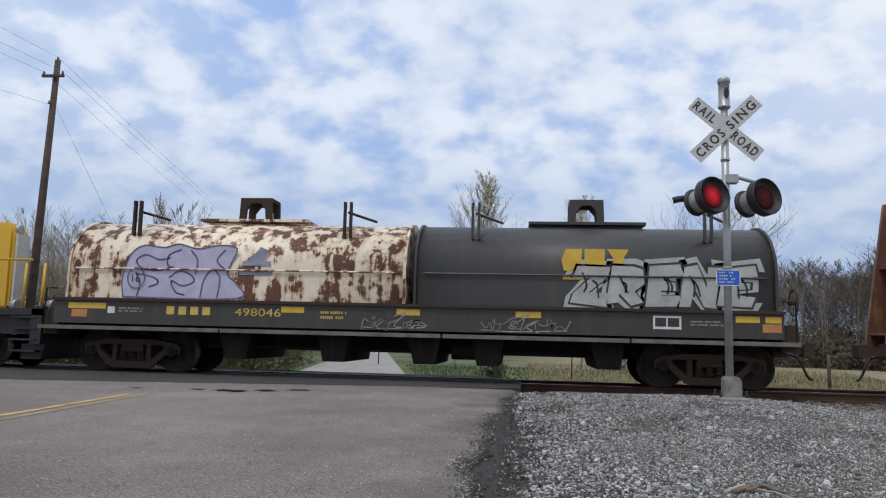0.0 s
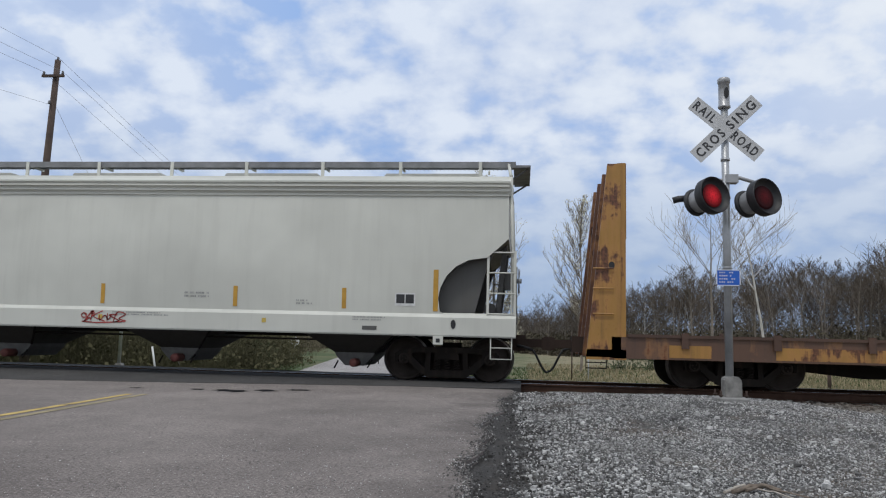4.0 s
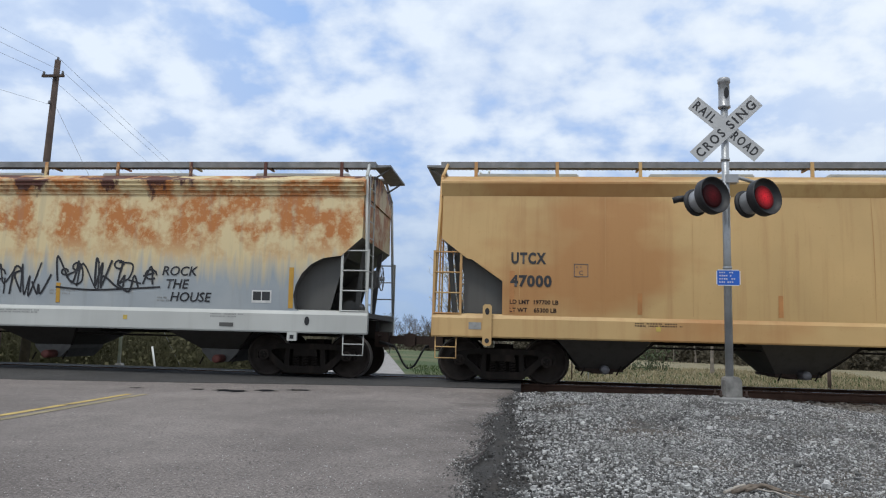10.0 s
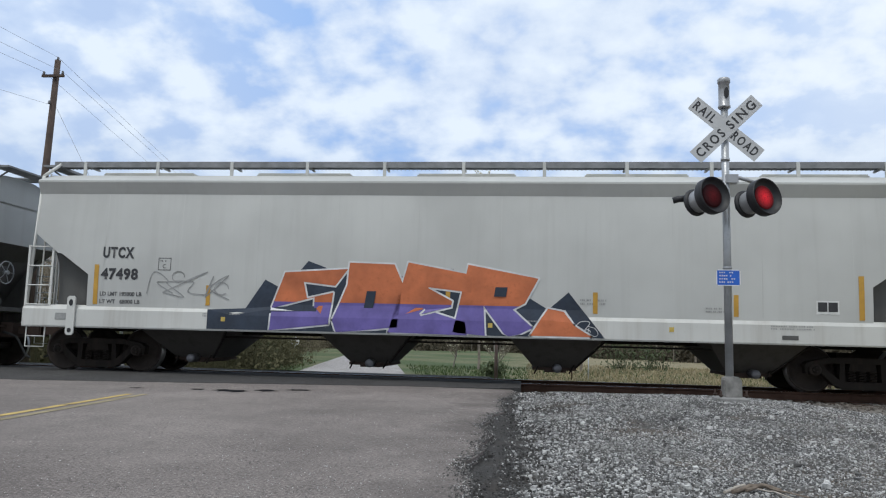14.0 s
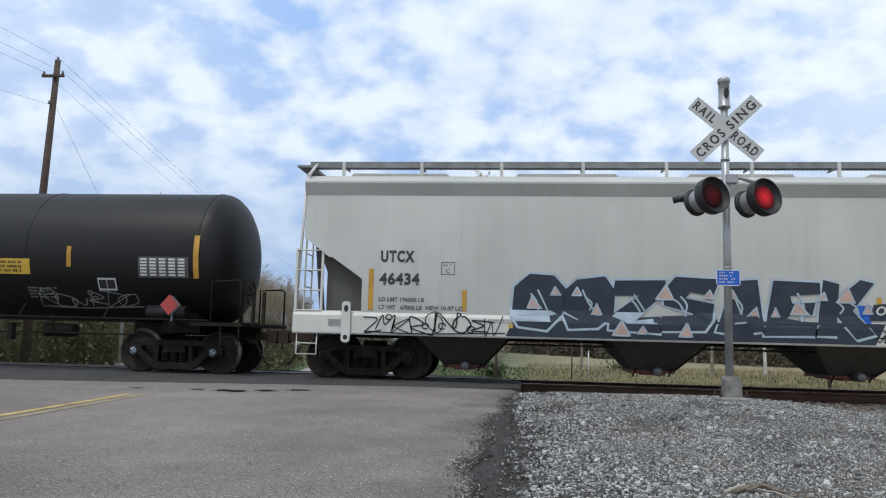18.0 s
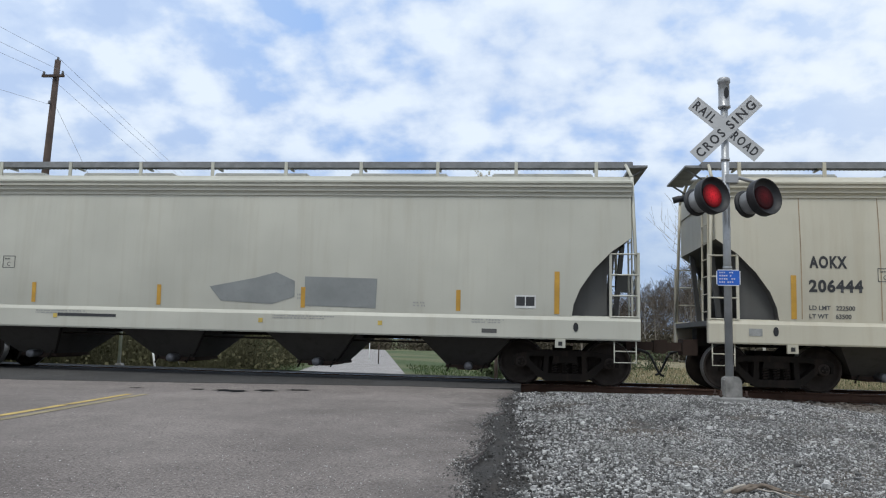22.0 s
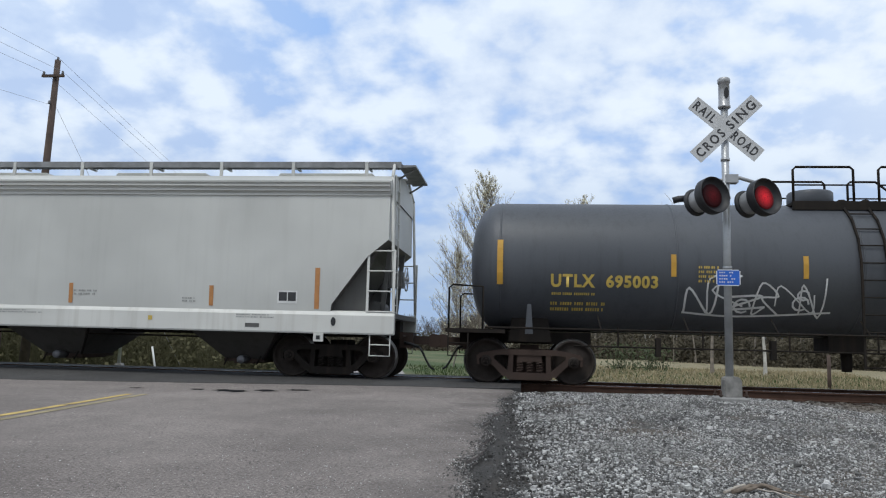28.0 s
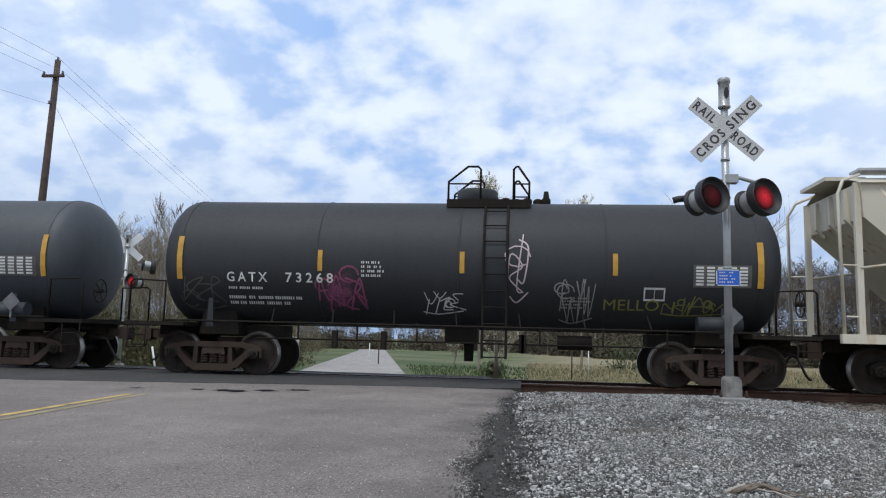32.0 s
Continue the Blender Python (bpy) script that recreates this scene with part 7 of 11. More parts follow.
# ---------------------------------------------------------------- tank cars
def tank_car(t0, t1, paint, label, radius=1.40, zc=2.50, mark="", number="", ink="yellow_ink", tape="amber", over=1.22, plat=(-1.2, 1.2), ladder_x=0.4, tape_x=(), caps=False, rusty=True,
             dome=0.30, mark_x=-6.0, mark_z=1.95, second=True, stubs=False, stripe_in=0.66, rails=((0, 0.42, 0), (0.58, 1.0, 0)), bonnets=0):
    """A tank car whose trucks stand at t0 and t1 along the train."""
    car = thing("tank_car", label, "freight car", group="tank cars of the train")
    half = (t1 - t0) / 2
    e = half + over             # ends of the tank
    R = radius
    prof = [(-e, 0.0)]
    for a in (12, 25, 40, 55, 70, 82):
        prof.append((-e + 0.62 * (1 - math.cos(radians(a))), R * math.sin(radians(a)) ** 0.75))
    prof.append((-e + 0.66, R))
    for k in range(1, 7):
        prof.append((-e + 0.66 + (2 * e - 1.32) * k / 7, R))
    prof += [(-a, r) for a, r in prof[::-1][6:]]
    bm = bmesh.new()
    lathe(bm, prof, 56, "x", (0, 0, zc))
    part("tank", bm, M[paint], car)
    for x in [(-e + 0.66) + (2 * e - 1.32) * k / 4 for k in range(5)]:
        bm = bmesh.new()
        lathe(bm, [(x - 0.02, R + 0.002), (x - 0.012, R + 0.010), (x + 0.012, R + 0.010), (x + 0.02, R + 0.002)], 56, "x", (0, 0, zc))
        part("weld_seam", bm, M[paint], car)

    def P(u, v, lift):
        d = max(-0.98, min(0.98, (v - zc) / R))
        a = math.asin(d)
        return (u, -(R + lift) * math.cos(a), zc + (R + lift) * math.sin(a))
    top = zc + R
    # platform, rails, ladder, dome
    x0, x1 = plat
    bm = boxes((x0, x1, -0.75, -0.15, top - 0.10, top - 0.04), (x0, x1, 0.15, 0.75, top - 0.10, top - 0.04), (x0, x1, -0.77, -0.73, top - 0.20, top - 0.02))
    part("platform", bm, M["steel_dark"], car)
    for s in (-1, 1):
        y = s * 0.74
        w = (x1 - x0)
        for a, b, lean in rails:
            a, b, hi = x0 + 0.03 + w * a, x0 - 0.03 + w * b, 0.70
            # lean -1 or 1: that end of the top rail slopes down
            la, lb = (0.42 if lean == -1 else 0.06), (0.42 if lean == 1 else 0.06)
            za, zb = (0.34 if lean == -1 else 0.06), (0.34 if lean == 1 else 0.06)
            la, lb = min(la, (b - a) * 0.7), min(lb, (b - a) * 0.7)
            bm = bmesh.new()
            pipe(bm, [(a, y, top - 0.05), (a, y, top + hi - za), (a + la, y, top + hi), (b - lb, y, top + hi), (b, y, top + hi - zb), (b, y, top - 0.05)], 0.026, 6)
            rail_ = part("handrail", bm, M["steel_dark"], car)
            bm = bmesh.new()
            tube(bm, (a, y, top + 0.32), (b, y, top + 0.32), 0.018, n=5)
            part("mid_rail", bm, M["steel_dark"], rail_)
    bm = bmesh.new()
    lathe(bm, [(top - 0.15, 0.46), (top + dome - 0.04, 0.46), (top + dome, 0.43), (top + dome + 0.03, 0.25), (top + dome + 0.04, 0.05)], 24, "z", (x0 + 0.62, 0, 0))
    part("manway_dome", bm, M[paint], car)
    for k in range(bonnets):
        # rubber bonnets over the fittings
        bm = bmesh.new()
        lathe(bm, [(top - 0.05, 0.40), (top + 0.20, 0.40), (top + 0.26, 0.46), (top + 0.36, 0.44), (top + 0.40, 0.30), (top + 0.41, 0.04)], 22, "z", (x0 + 1.15 + 0.92 * k, -0.10, 0))
        part("bonnet", bm, M["hose"], car, "black rubber bonnet over the fittings")
    for k in range(4):
        bm = bmesh.new()
        lathe(bm, [(top - 0.1, 0.11), (top + 0.10, 0.11), (top + 0.14, 0.06)], 10, "z", (x0 + 1.25 + 0.24 * k, -0.05 + 0.12 * (k % 2), 0))
        part("valve", bm, M["steel_dark"], car)
    part("valve_plate", boxes((x0 + 1.1, x1 - 0.2, -0.35, 0.35, top - 0.08, top + 0.06)), M["steel_dark"], car)
    bm = bmesh.new()
    lathe(bm, [(top - 0.1, 0.10), (top + 0.12, 0.10), (top + 0.16, 0.07), (top + 0.30, 0.05)], 10, "z", (x1 + 0.35, 0, 0))
    part("relief_valve", bm, M["steel_dark"], car)
    for xl in (ladder_x - 0.24, ladder_x + 0.24):
        bm = bmesh.new()
        pts = [P(xl, z, 0.05) for z in (3.7, 3.4, 3.0, 2.6)] + [(xl, -R - 0.06, 2.2), (xl, -R - 0.05, 0.50)]
        pts.insert(0, (xl, -0.74, top - 0.08))
        for p, q in zip(pts[:-1], pts[1:]):
            tube(bm, p, q, 0.028, n=5)
        part("ladder_rail", bm, M["steel_dark"], car)
    for k in range(10):
        z = 0.53 + 0.335 * k
        p = P(ladder_x, z, 0.05) if z > 2.3 else (ladder_x, -R - 0.05, z)
        bm = bmesh.new()
        tube(bm, (ladder_x - 0.24, p[1], p[2]), (ladder_x + 0.24, p[1], p[2]), 0.014, n=5)
        part("rung", bm, M["steel_dark"], car)
    # side grab rail with hangers, stub sills, bolsters, end rails
    bm = bmesh.new()
    tube(bm, (-half - 0.9, -1.50, 1.13), (half + 0.9, -1.50, 1.07 + 0.06), 0.022, n=6)
    tube(bm, (-half - 0.9, 1.50, 1.13), (half + 0.9, 1.50, 1.13), 0.022, n=6)
    part("side_rail", bm, M["steel_dark"], car)
    nx = 7
    for k in range(nx):
        x = -half + 1.4 + (2 * half - 2.8) * k / (nx - 1)
        bm = bmesh.new()
        tube(bm, (x, -1.50, 1.13), (x - 0.05, -1.22, 1.42), 0.016, n=5)
        part("rail_hanger", bm, M["steel_dark"], car)
        bm = bmesh.new()
        tube(bm, (x + 0.4, -0.9, 0.78), (x + 0.4, -0.9, 1.2), 0.02, n=5)
        part("pipe_hanger", bm, M["steel_dark"], car)
    bm = bmesh.new()
    tube(bm, (-half + 0.9, -0.9, 0.80), (half - 0.9, -0.9, 0.80), 0.018, n=5)
    part("brake_pipe", bm, M["steel_dark"], car)
    part("outlet_skid", boxes((-0.35, 0.35, -0.4, 0.4, 0.78, 1.16)), M["steel_dark"], car)
    bm = bmesh.new()
    lathe(bm, [(0.40, 0.10), (0.95, 0.12)], 12, "z", (0.15, 0, 0))
    part("bottom_outlet", bm, M["steel_dark"], car)
    bm = bmesh.new()
    tube(bm, (half - 3.2, -0.7, 0.86), (half - 2.5, -0.7, 0.86), 0.15, n=10)
    part("brake_cylinder", bm, M["steel_dark"], car)
    for k, x in enumerate((-half + 2.6, -1.6, 1.3, half - 3.9)):
        part("pipe_bracket", boxes((x - 0.05, x + 0.05, -0.95, -0.8, 0.62, 1.0)), M["steel_dark"], car)
    endx = e + 0.42
    for s in (-1, 1):
        a, b = sorted((s * (half - 1.3), s * (e + 0.22)))
        part("stub_sill", boxes((a, b, -0.30, 0.30, 0.82, 1.08)), M["steel_dark"], car)
        bm = bmesh.new()
        prism(bm, [(s * (half - 0.45), 0.86), (s * (half + 0.45), 0.86), (s * (half + 0.35), 1.5), (s * (half - 0.35), 1.5)], -0.80, 0.80)
        part("bolster", bm, M["steel_dark"], car)
        part("end_platform", boxes((min(s * (half + 0.5), s * endx), max(s * (half + 0.5), s * endx), -1.5, 1.5, 1.02, 1.10)), M["steel_dark"], car)
        for t in (-1, 1):
            bm = bmesh.new()
            prism(bm, [(s * (half - 0.06), 1.02), (s * (half + 0.10), 1.02), (s * (half + 0.06), 1.62), (s * (half - 0.02), 1.62)], t * 1.30, t * 1.24)
            part("bolster_web", bm, M[paint], car)
            bm = bmesh.new()
            x = s * (endx - 0.06)
            xi = s * (half + 0.95)
            pipe(bm, [(xi, t * 1.48, 1.08), (xi, t * 1.48, 1.95), (x - s * 0.08, t * 1.48, 1.98), (x, t * 1.46, 1.92), (x, t * 1.46, 1.08)], 0.022, 6)
            part("end_rail", bm, M["steel_dark"], car)
            bm = step_bm(min(x, x - s * 0.4), max(x, x - s * 0.4), 0.55, 1.05, y=t * 1.48)
            part("stirrup", bm, M["steel_dark"], car)
        if stubs:
            for dx, hh in ((0.36, 1.95), (0.62, 1.70), (0.84, 1.75)):
                part("end_stanchion", boxes((s * (e + dx) - 0.03, s * (e + dx) + 0.03, -1.42, -1.36, 1.05, hh)), M["steel_dark"], car)
        # placard on its holder, at the brake end
        if s < 0:
            continue
        bm = bmesh.new()
        x = s * (half + 0.12)
        box(bm, x - 0.02, x + 0.02, -1.53, -1.50, 1.1, 1.3)
        prism(bm, [(x, 1.24), (x + 0.20, 1.44), (x, 1.64), (x - 0.20, 1.44)], -1.55, -1.535)
        part("placard_holder", bm, M["cap"], car)
    brake_wheel(car, e + 0.30, -0.7, 1.75, "steel_dark")
    bm = bmesh.new()
    tube(bm, (half - 0.5, -1.30, 1.28), (half + 0.35, -1.30, 1.28), 0.16, n=14)
    part("air_reservoir", bm, M[paint], car)
    couplers(car, e - 0.04)
    sets = [(w, dx) for s in (-1, 1) for w, dx in truck(car, s * half, rusty=rusty, caps=caps)]
    # tape and lettering
    tm = M[tape]
    for x in (-e + stripe_in, e - stripe_in):
        decal(car, "reflector", [rect(x - 0.06, x + 0.06, 2.02, 2.92)], tm, P, 0.022, "tall reflective stripe")
    for x in tape_x:
        decal(car, "reflector", [rect(x - 0.05, x + 0.05, 2.22, 2.66)], tm, P, 0.012, "short reflective stripe")
    m = M[ink]
    if mark:
        lettering(car, mark, mark_x, mark_z, 0.25 if ink == "yellow_ink" else 0.20, m, P, width=0.88, offset=0.012 if ink == "yellow_ink" else 0.004, lift=0.014, spacing=1.15 if ink == "yellow_ink" else 1.5)
    if number:
        lettering(car, number, mark_x + (1.10 if ink == "yellow_ink" else 1.28), mark_z, 0.23 if ink == "yellow_ink" else 0.20, m, P, width=1.02, offset=0.012 if ink == "yellow_ink" else 0.004, lift=0.014, spacing=1.1 if ink == "yellow_ink" else 1.5)
    stencil_bars(car, mark_x + 0.02, mark_z - 0.17, 0.9, 0.09, 1, m, P, 1, 0.012)
    stencil_bars(car, mark_x, mark_z - 0.48, 1.7, 0.22, 2, m, P, 2, 0.012)
    stencil_bars(car, mark_x + 2.9, mark_z + 0.12, 0.5, 0.36, 4, m, P, 3, 0.012)
    # data table near the far end
    x = e - 1.95
    decal(car, "data_table", [rect(x, x + 1.12, 2.02, 2.46)], M["shade_grey"], P, 0.010)
    polys = []
    for r in range(6):
        for c in range(5):
            polys.append(rect(x + 0.05 + c * 0.21, x + 0.05 + c * 0.21 + 0.15, 2.06 + r * 0.065, 2.10 + r * 0.065))
    decal(car, "data_print", polys, M["white_ink"], P, 0.015)
    stencil_bars(car, x - 2.6, 1.55, 0.7, 0.25, 4, M["grey_ink"], P, 7, 0.012)
    if second:
        bx = e - 2.9
        decal(car, "stencil_panel", [rect(bx, bx + 0.42, 1.74, 2.0)], M["white_ink"], P, 0.010)
        decal(car, "stencil_panel", [rect(bx + 0.03, bx + 0.20, 1.78, 1.96), rect(bx + 0.22, bx + 0.39, 1.78, 1.96)], M["ink"], P, 0.015)
    CARS.append((car, (t0 + t1) / 2, sets))
    return car, e, P


def notice(car, x0, x1, z0, z1, P, mat="yellow", bars="ink"):
    decal(car, "notice", [rect(x0, x1, z0, z1)], M[mat], P, 0.012, "yellow notice panel")
    stencil_bars(car, x0 + 0.05, z0 + 0.03, (x1 - x0) - 0.08, (z1 - z0) - 0.06, 3, M[bars], P, int(x0 * 10), 0.016)


# ---------------------------------------------------------------- bulkhead flat car
def bulkhead_flat(left, right, label, mark, number, paints, mark_x, white_mark, tall=4.38, foot=0.92, crest=0.36):
    car = thing("bulkhead_flat_car", label, "freight car", group="bulkhead flat cars of the train")
    L = right - left
    h = L / 2
    bm = boxes((-h + 0.9, h - 0.9, -1.45, 1.45, 0.93, 1.02))
    part("deck", bm, M["flat_deck"], car, "worn timber and steel deck")
    for s in (-1, 1):
        bm = boxes((-h + 0.5, h - 0.5, min(s * 1.40, s * 1.52), max(s * 1.40, s * 1.52), 0.58, 1.0))
        part("side_sill", bm, M[paints[0]], car)
        bm = boxes((-h + 0.8, h - 0.8, min(s * 1.38, s * 1.56), max(s * 1.38, s * 1.56), 1.0, 1.06))
        part("rub_rail", bm, M["flat_rail"], car)
    n = 11
    for k in range(n):
        x = -h + 1.9 + (L - 3.8) * k / (n - 1)
        part("stake_pocket", boxes((x - 0.07, x + 0.07, -1.58, -1.52, 0.80, 1.10)), M["flat_rail"], car)
        part("tie_down", boxes((x + 0.75, x + 0.81, -1.2, -1.1, 1.02, 1.12)), M["flat_rail"], car)
    bm = bmesh.new()
    prism(bm, [(-h + 2.2, 0.62), (h - 2.2, 0.62), (h - 5.6, 0.28), (-h + 5.6, 0.28)], -0.5, 0.5)
    part("centre_sill", bm, M["steel_dark"], car, "fishbelly centre sill")
    part("draft_sill", boxes((-h + 0.3, h - 0.3, -0.3, 0.3, 0.63, 0.93)), M["steel_dark"], car)
    bm = bmesh.new()
    prism(bm, [(-h + 4.6, 0.70), (h - 4.6, 0.70), (h - 6.2, 0.42), (-h + 6.2, 0.42)], -1.42, -1.36)
    part("side_stringer", bm, M["steel_dark"], car)
    for s in (-1, 1):
        # end bulkhead: sheathed inner face, tapered gussets, cap
        x_in, x_out = s * (h - foot), s * h
        bm = bmesh.new()
        zt = tall
        for a, b in ((x_in, x_in + s * 0.10),):
            vs = [(-1.5, 0.62), (1.5, 0.62), (1.5, zt - 0.14), (0.9, zt), (-0.9, zt), (-1.5, zt - 0.14)]
            A = [bm.verts.new((a, y, z)) for y, z in vs]
            B = [bm.verts.new((b, y, z)) for y, z in vs]
            bm.faces.new(A)
            bm.faces.new(B[::-1])
            for i in range(6):
                bm.faces.new((A[i], A[(i + 1) % 6], B[(i + 1) % 6], B[i]))
            bmesh.ops.recalc_face_normals(bm, faces=bm.faces[:])
        wall = part("bulkhead", bm, M[paints[1]], car, "tall end bulkhead with rusty upper half")
        part("upper_sheet", boxes((min(x_in, x_in - s * 0.012), max(x_in, x_in - s * 0.012), -1.49, 1.49, 2.95, zt - 0.15)), M["rusty_sheet"], wall)
        for y0, y1 in ((-1.52, -1.42), (-0.55, -0.45), (0.45, 0.55), (1.42, 1.52)):
            bm = bmesh.new()
            prism(bm, [(x_in + s * 0.10, 0.60), (x_out, 0.60), (x_out - s * 0.06, 1.1), (x_in + s * crest, zt - 0.16), (x_in + s * 0.10, zt - 0.16)], y0, y1)
            part("gusset", bm, M[paints[1]] if y0 < -1 else M["rusty_sheet"], wall)
        for z in (1.2, 2.7):
            w = np.interp(z, (1.1, 4.2), (foot - 0.12, crest - 0.08))
            a, b = sorted((x_in + s * 0.10, x_in + s * w))
            part("stiffener", boxes((a, b, -1.42, 1.42, z, z + 0.04)), M["rusty_sheet"], wall)
        for z in (1.45, 1.95, 2.35):
            bm = bmesh.new()
            xm = x_in + s * 0.45
            tube(bm, (xm - 0.2, -1.56, z), (xm + 0.2, -1.56, z), 0.015, n=5)
            part("grab_iron", bm, M[paints[1]], wall)
        part("buffer_plate", boxes((min(x_in, x_out), max(x_in, x_out), -1.52, -1.46, 0.55, 0.75)), M[paints[1]], car)
        part("stirrup", step_bm(min(x_out, x_out - s * 0.4), max(x_out, x_out - s * 0.4), 0.38, 0.60, y=-1.5), M["steel_dark"], car)
        # tags and weathering on the sheathing and on the near gusset
        ins = (lambda u, v, lift: (x_in - s * (0.012 + lift), -s * u, v))
        face = flat_place(-1.522)
        rn = random.Random(int(left) + 5 * s)
        if white_mark:
            loops = []
            for k in range(6):
                cx, w_, top = -1.05 + 0.42 * k, rn.uniform(0.17, 0.24), rn.uniform(2.55, 2.82)
                loops += ribbon(smooth_path([(cx - w_, 2.5), (cx - w_ * 0.9, 1.75), (cx + 0.02, rn.uniform(1.42, 1.6)), (cx + w_, 1.8), (cx + w_ * 0.7, 2.4), (cx, top), (cx - w_ * 0.9, 2.55)], 6), 0.030)
                loops += ribbon(smooth_path([(cx - 0.05, 2.4), (cx + 0.07, 2.1), (cx - 0.04, 1.8)], 5), 0.026)
            loops += ribbon(smooth_path([(-0.95, 2.85), (-1.32, 2.6), (-1.38, 2.0), (-1.2, 1.55), (-0.7, 1.36)], 6), 0.030)
            decal(wall, "tag", loops, M["ink"], ins, 0.006, "black outlined bubble letters")
        c1 = lambda z: np.interp(z, (1.1, zt - 0.16), (foot - 0.06, crest))
        if white_mark and s > 0:
            decal(wall, "rust_patch", [[(x_in + 0.02, 2.3), (x_in + c1(2.3) * 0.5, 2.15), (x_in + c1(2.3) - 0.01, 2.25), (x_in + c1(zt - 0.2) - 0.01, zt - 0.2), (x_in + 0.02, zt - 0.2)]], M["rusty_sheet"], face, 0.004, "rusted upper half of the gusset")
            decal(wall, "bare_patch", [[(x_in + 0.22, 1.6), (x_in + 0.70, 1.58), (x_in + 0.66, 2.2), (x_in + 0.30, 2.45), (x_in + 0.2, 2.1)], [(x_in + 0.40, 1.25), (x_in + 0.74, 1.22), (x_in + 0.72, 1.36), (x_in + 0.42, 1.36)]], M["steel_dark"], face, 0.008, "dark bare patch")
        elif white_mark:
            tag(wall, x_in - 0.62, 1.55, 0.5, 0.22, M["ink"], face, 5, 44, 0.03)
        else:
            decal(wall, "gusset_hole", [blob(x_in + s * 0.28, 2.42, 0.06, 0.07, rn, 10, 0.1)], M["black"], face, 0.006)
    P = flat_place(-1.522)
    panels = [(1.6, 2.25, "amber"), (3.1, 4.3, "flat_yellow"), (8.4, 9.6, "flat_yellow"), (13.0, 16.3, "flat_yellow"), (L - 3.0, L - 2.3, "amber")] if white_mark else \
             [(1.6, 2.4, "flat_yellow"), (3.6, 6.9, "flat_yellow"), (8.0, 8.9, "amber"), (11.5, 13.2, "flat_yellow"), (L - 3.9, L - 2.9, "flat_yellow"), (L - 2.3, L - 0.9, "flat_yellow")]
    for a, b, mm in panels:
        decal(car, "painted_panel", [rect(a - h, b - h, 0.62, 0.86)], M[mm], P, 0.004)
    if white_mark:
        decal(car, "number_panel", [rect(mark_x - h - 0.55, mark_x - h + 2.4, 0.60, 0.88)], M["ink"], P, 0.006, "black number panel")
        lettering(car, mark, mark_x - h, 0.66, 0.19, M["white_ink"], P, width=0.65, offset=0.006, lift=0.010)
        lettering(car, number, mark_x - h + 1.2, 0.66, 0.19, M["white_ink"], P, width=0.75, offset=0.006, lift=0.010)
        stencil_bars(car, mark_x - h + 2.55, 0.62, 0.95, 0.24, 2, M["steel_dark"], P, 3, 0.008)
        decal(car, "logo_shape", [rect(14.55 - h + 0.27 * k, 14.55 - h + 0.27 * k + 0.2, 0.66, 0.84) for k in range(3)], M["red_ink"], P, 0.008, "red block marks")
        tag(car, 15.35 - h, 0.62, 0.8, 0.26, M["ink"], P, 5, 9, 0.02)
    else:
        decal(car, "logo_shape", [rect(mark_x - h + 0.30 * k, mark_x - h + 0.30 * k + 0.25, 0.70, 0.86) for k in range(3)], M["white_ink"], P, 0.008, "white block marks")
    bx = L - 4.3
    decal(car, "stencil_panel", [rect(bx - h, bx - h + 0.45, 0.62, 0.86)], M["white_ink"], P, 0.008)
    decal(car, "stencil_panel", [rect(bx - h + 0.03, bx - h + 0.21, 0.67, 0.83), rect(bx - h + 0.24, bx - h + 0.42, 0.67, 0.83)], M["ink"], P, 0.012)
    couplers(car, h)
    sets = [(w, dx) for s in (-1, 1) for w, dx in truck(car, s * (h - 3.05))]
    register(car, left, right, sets)
    return car, h


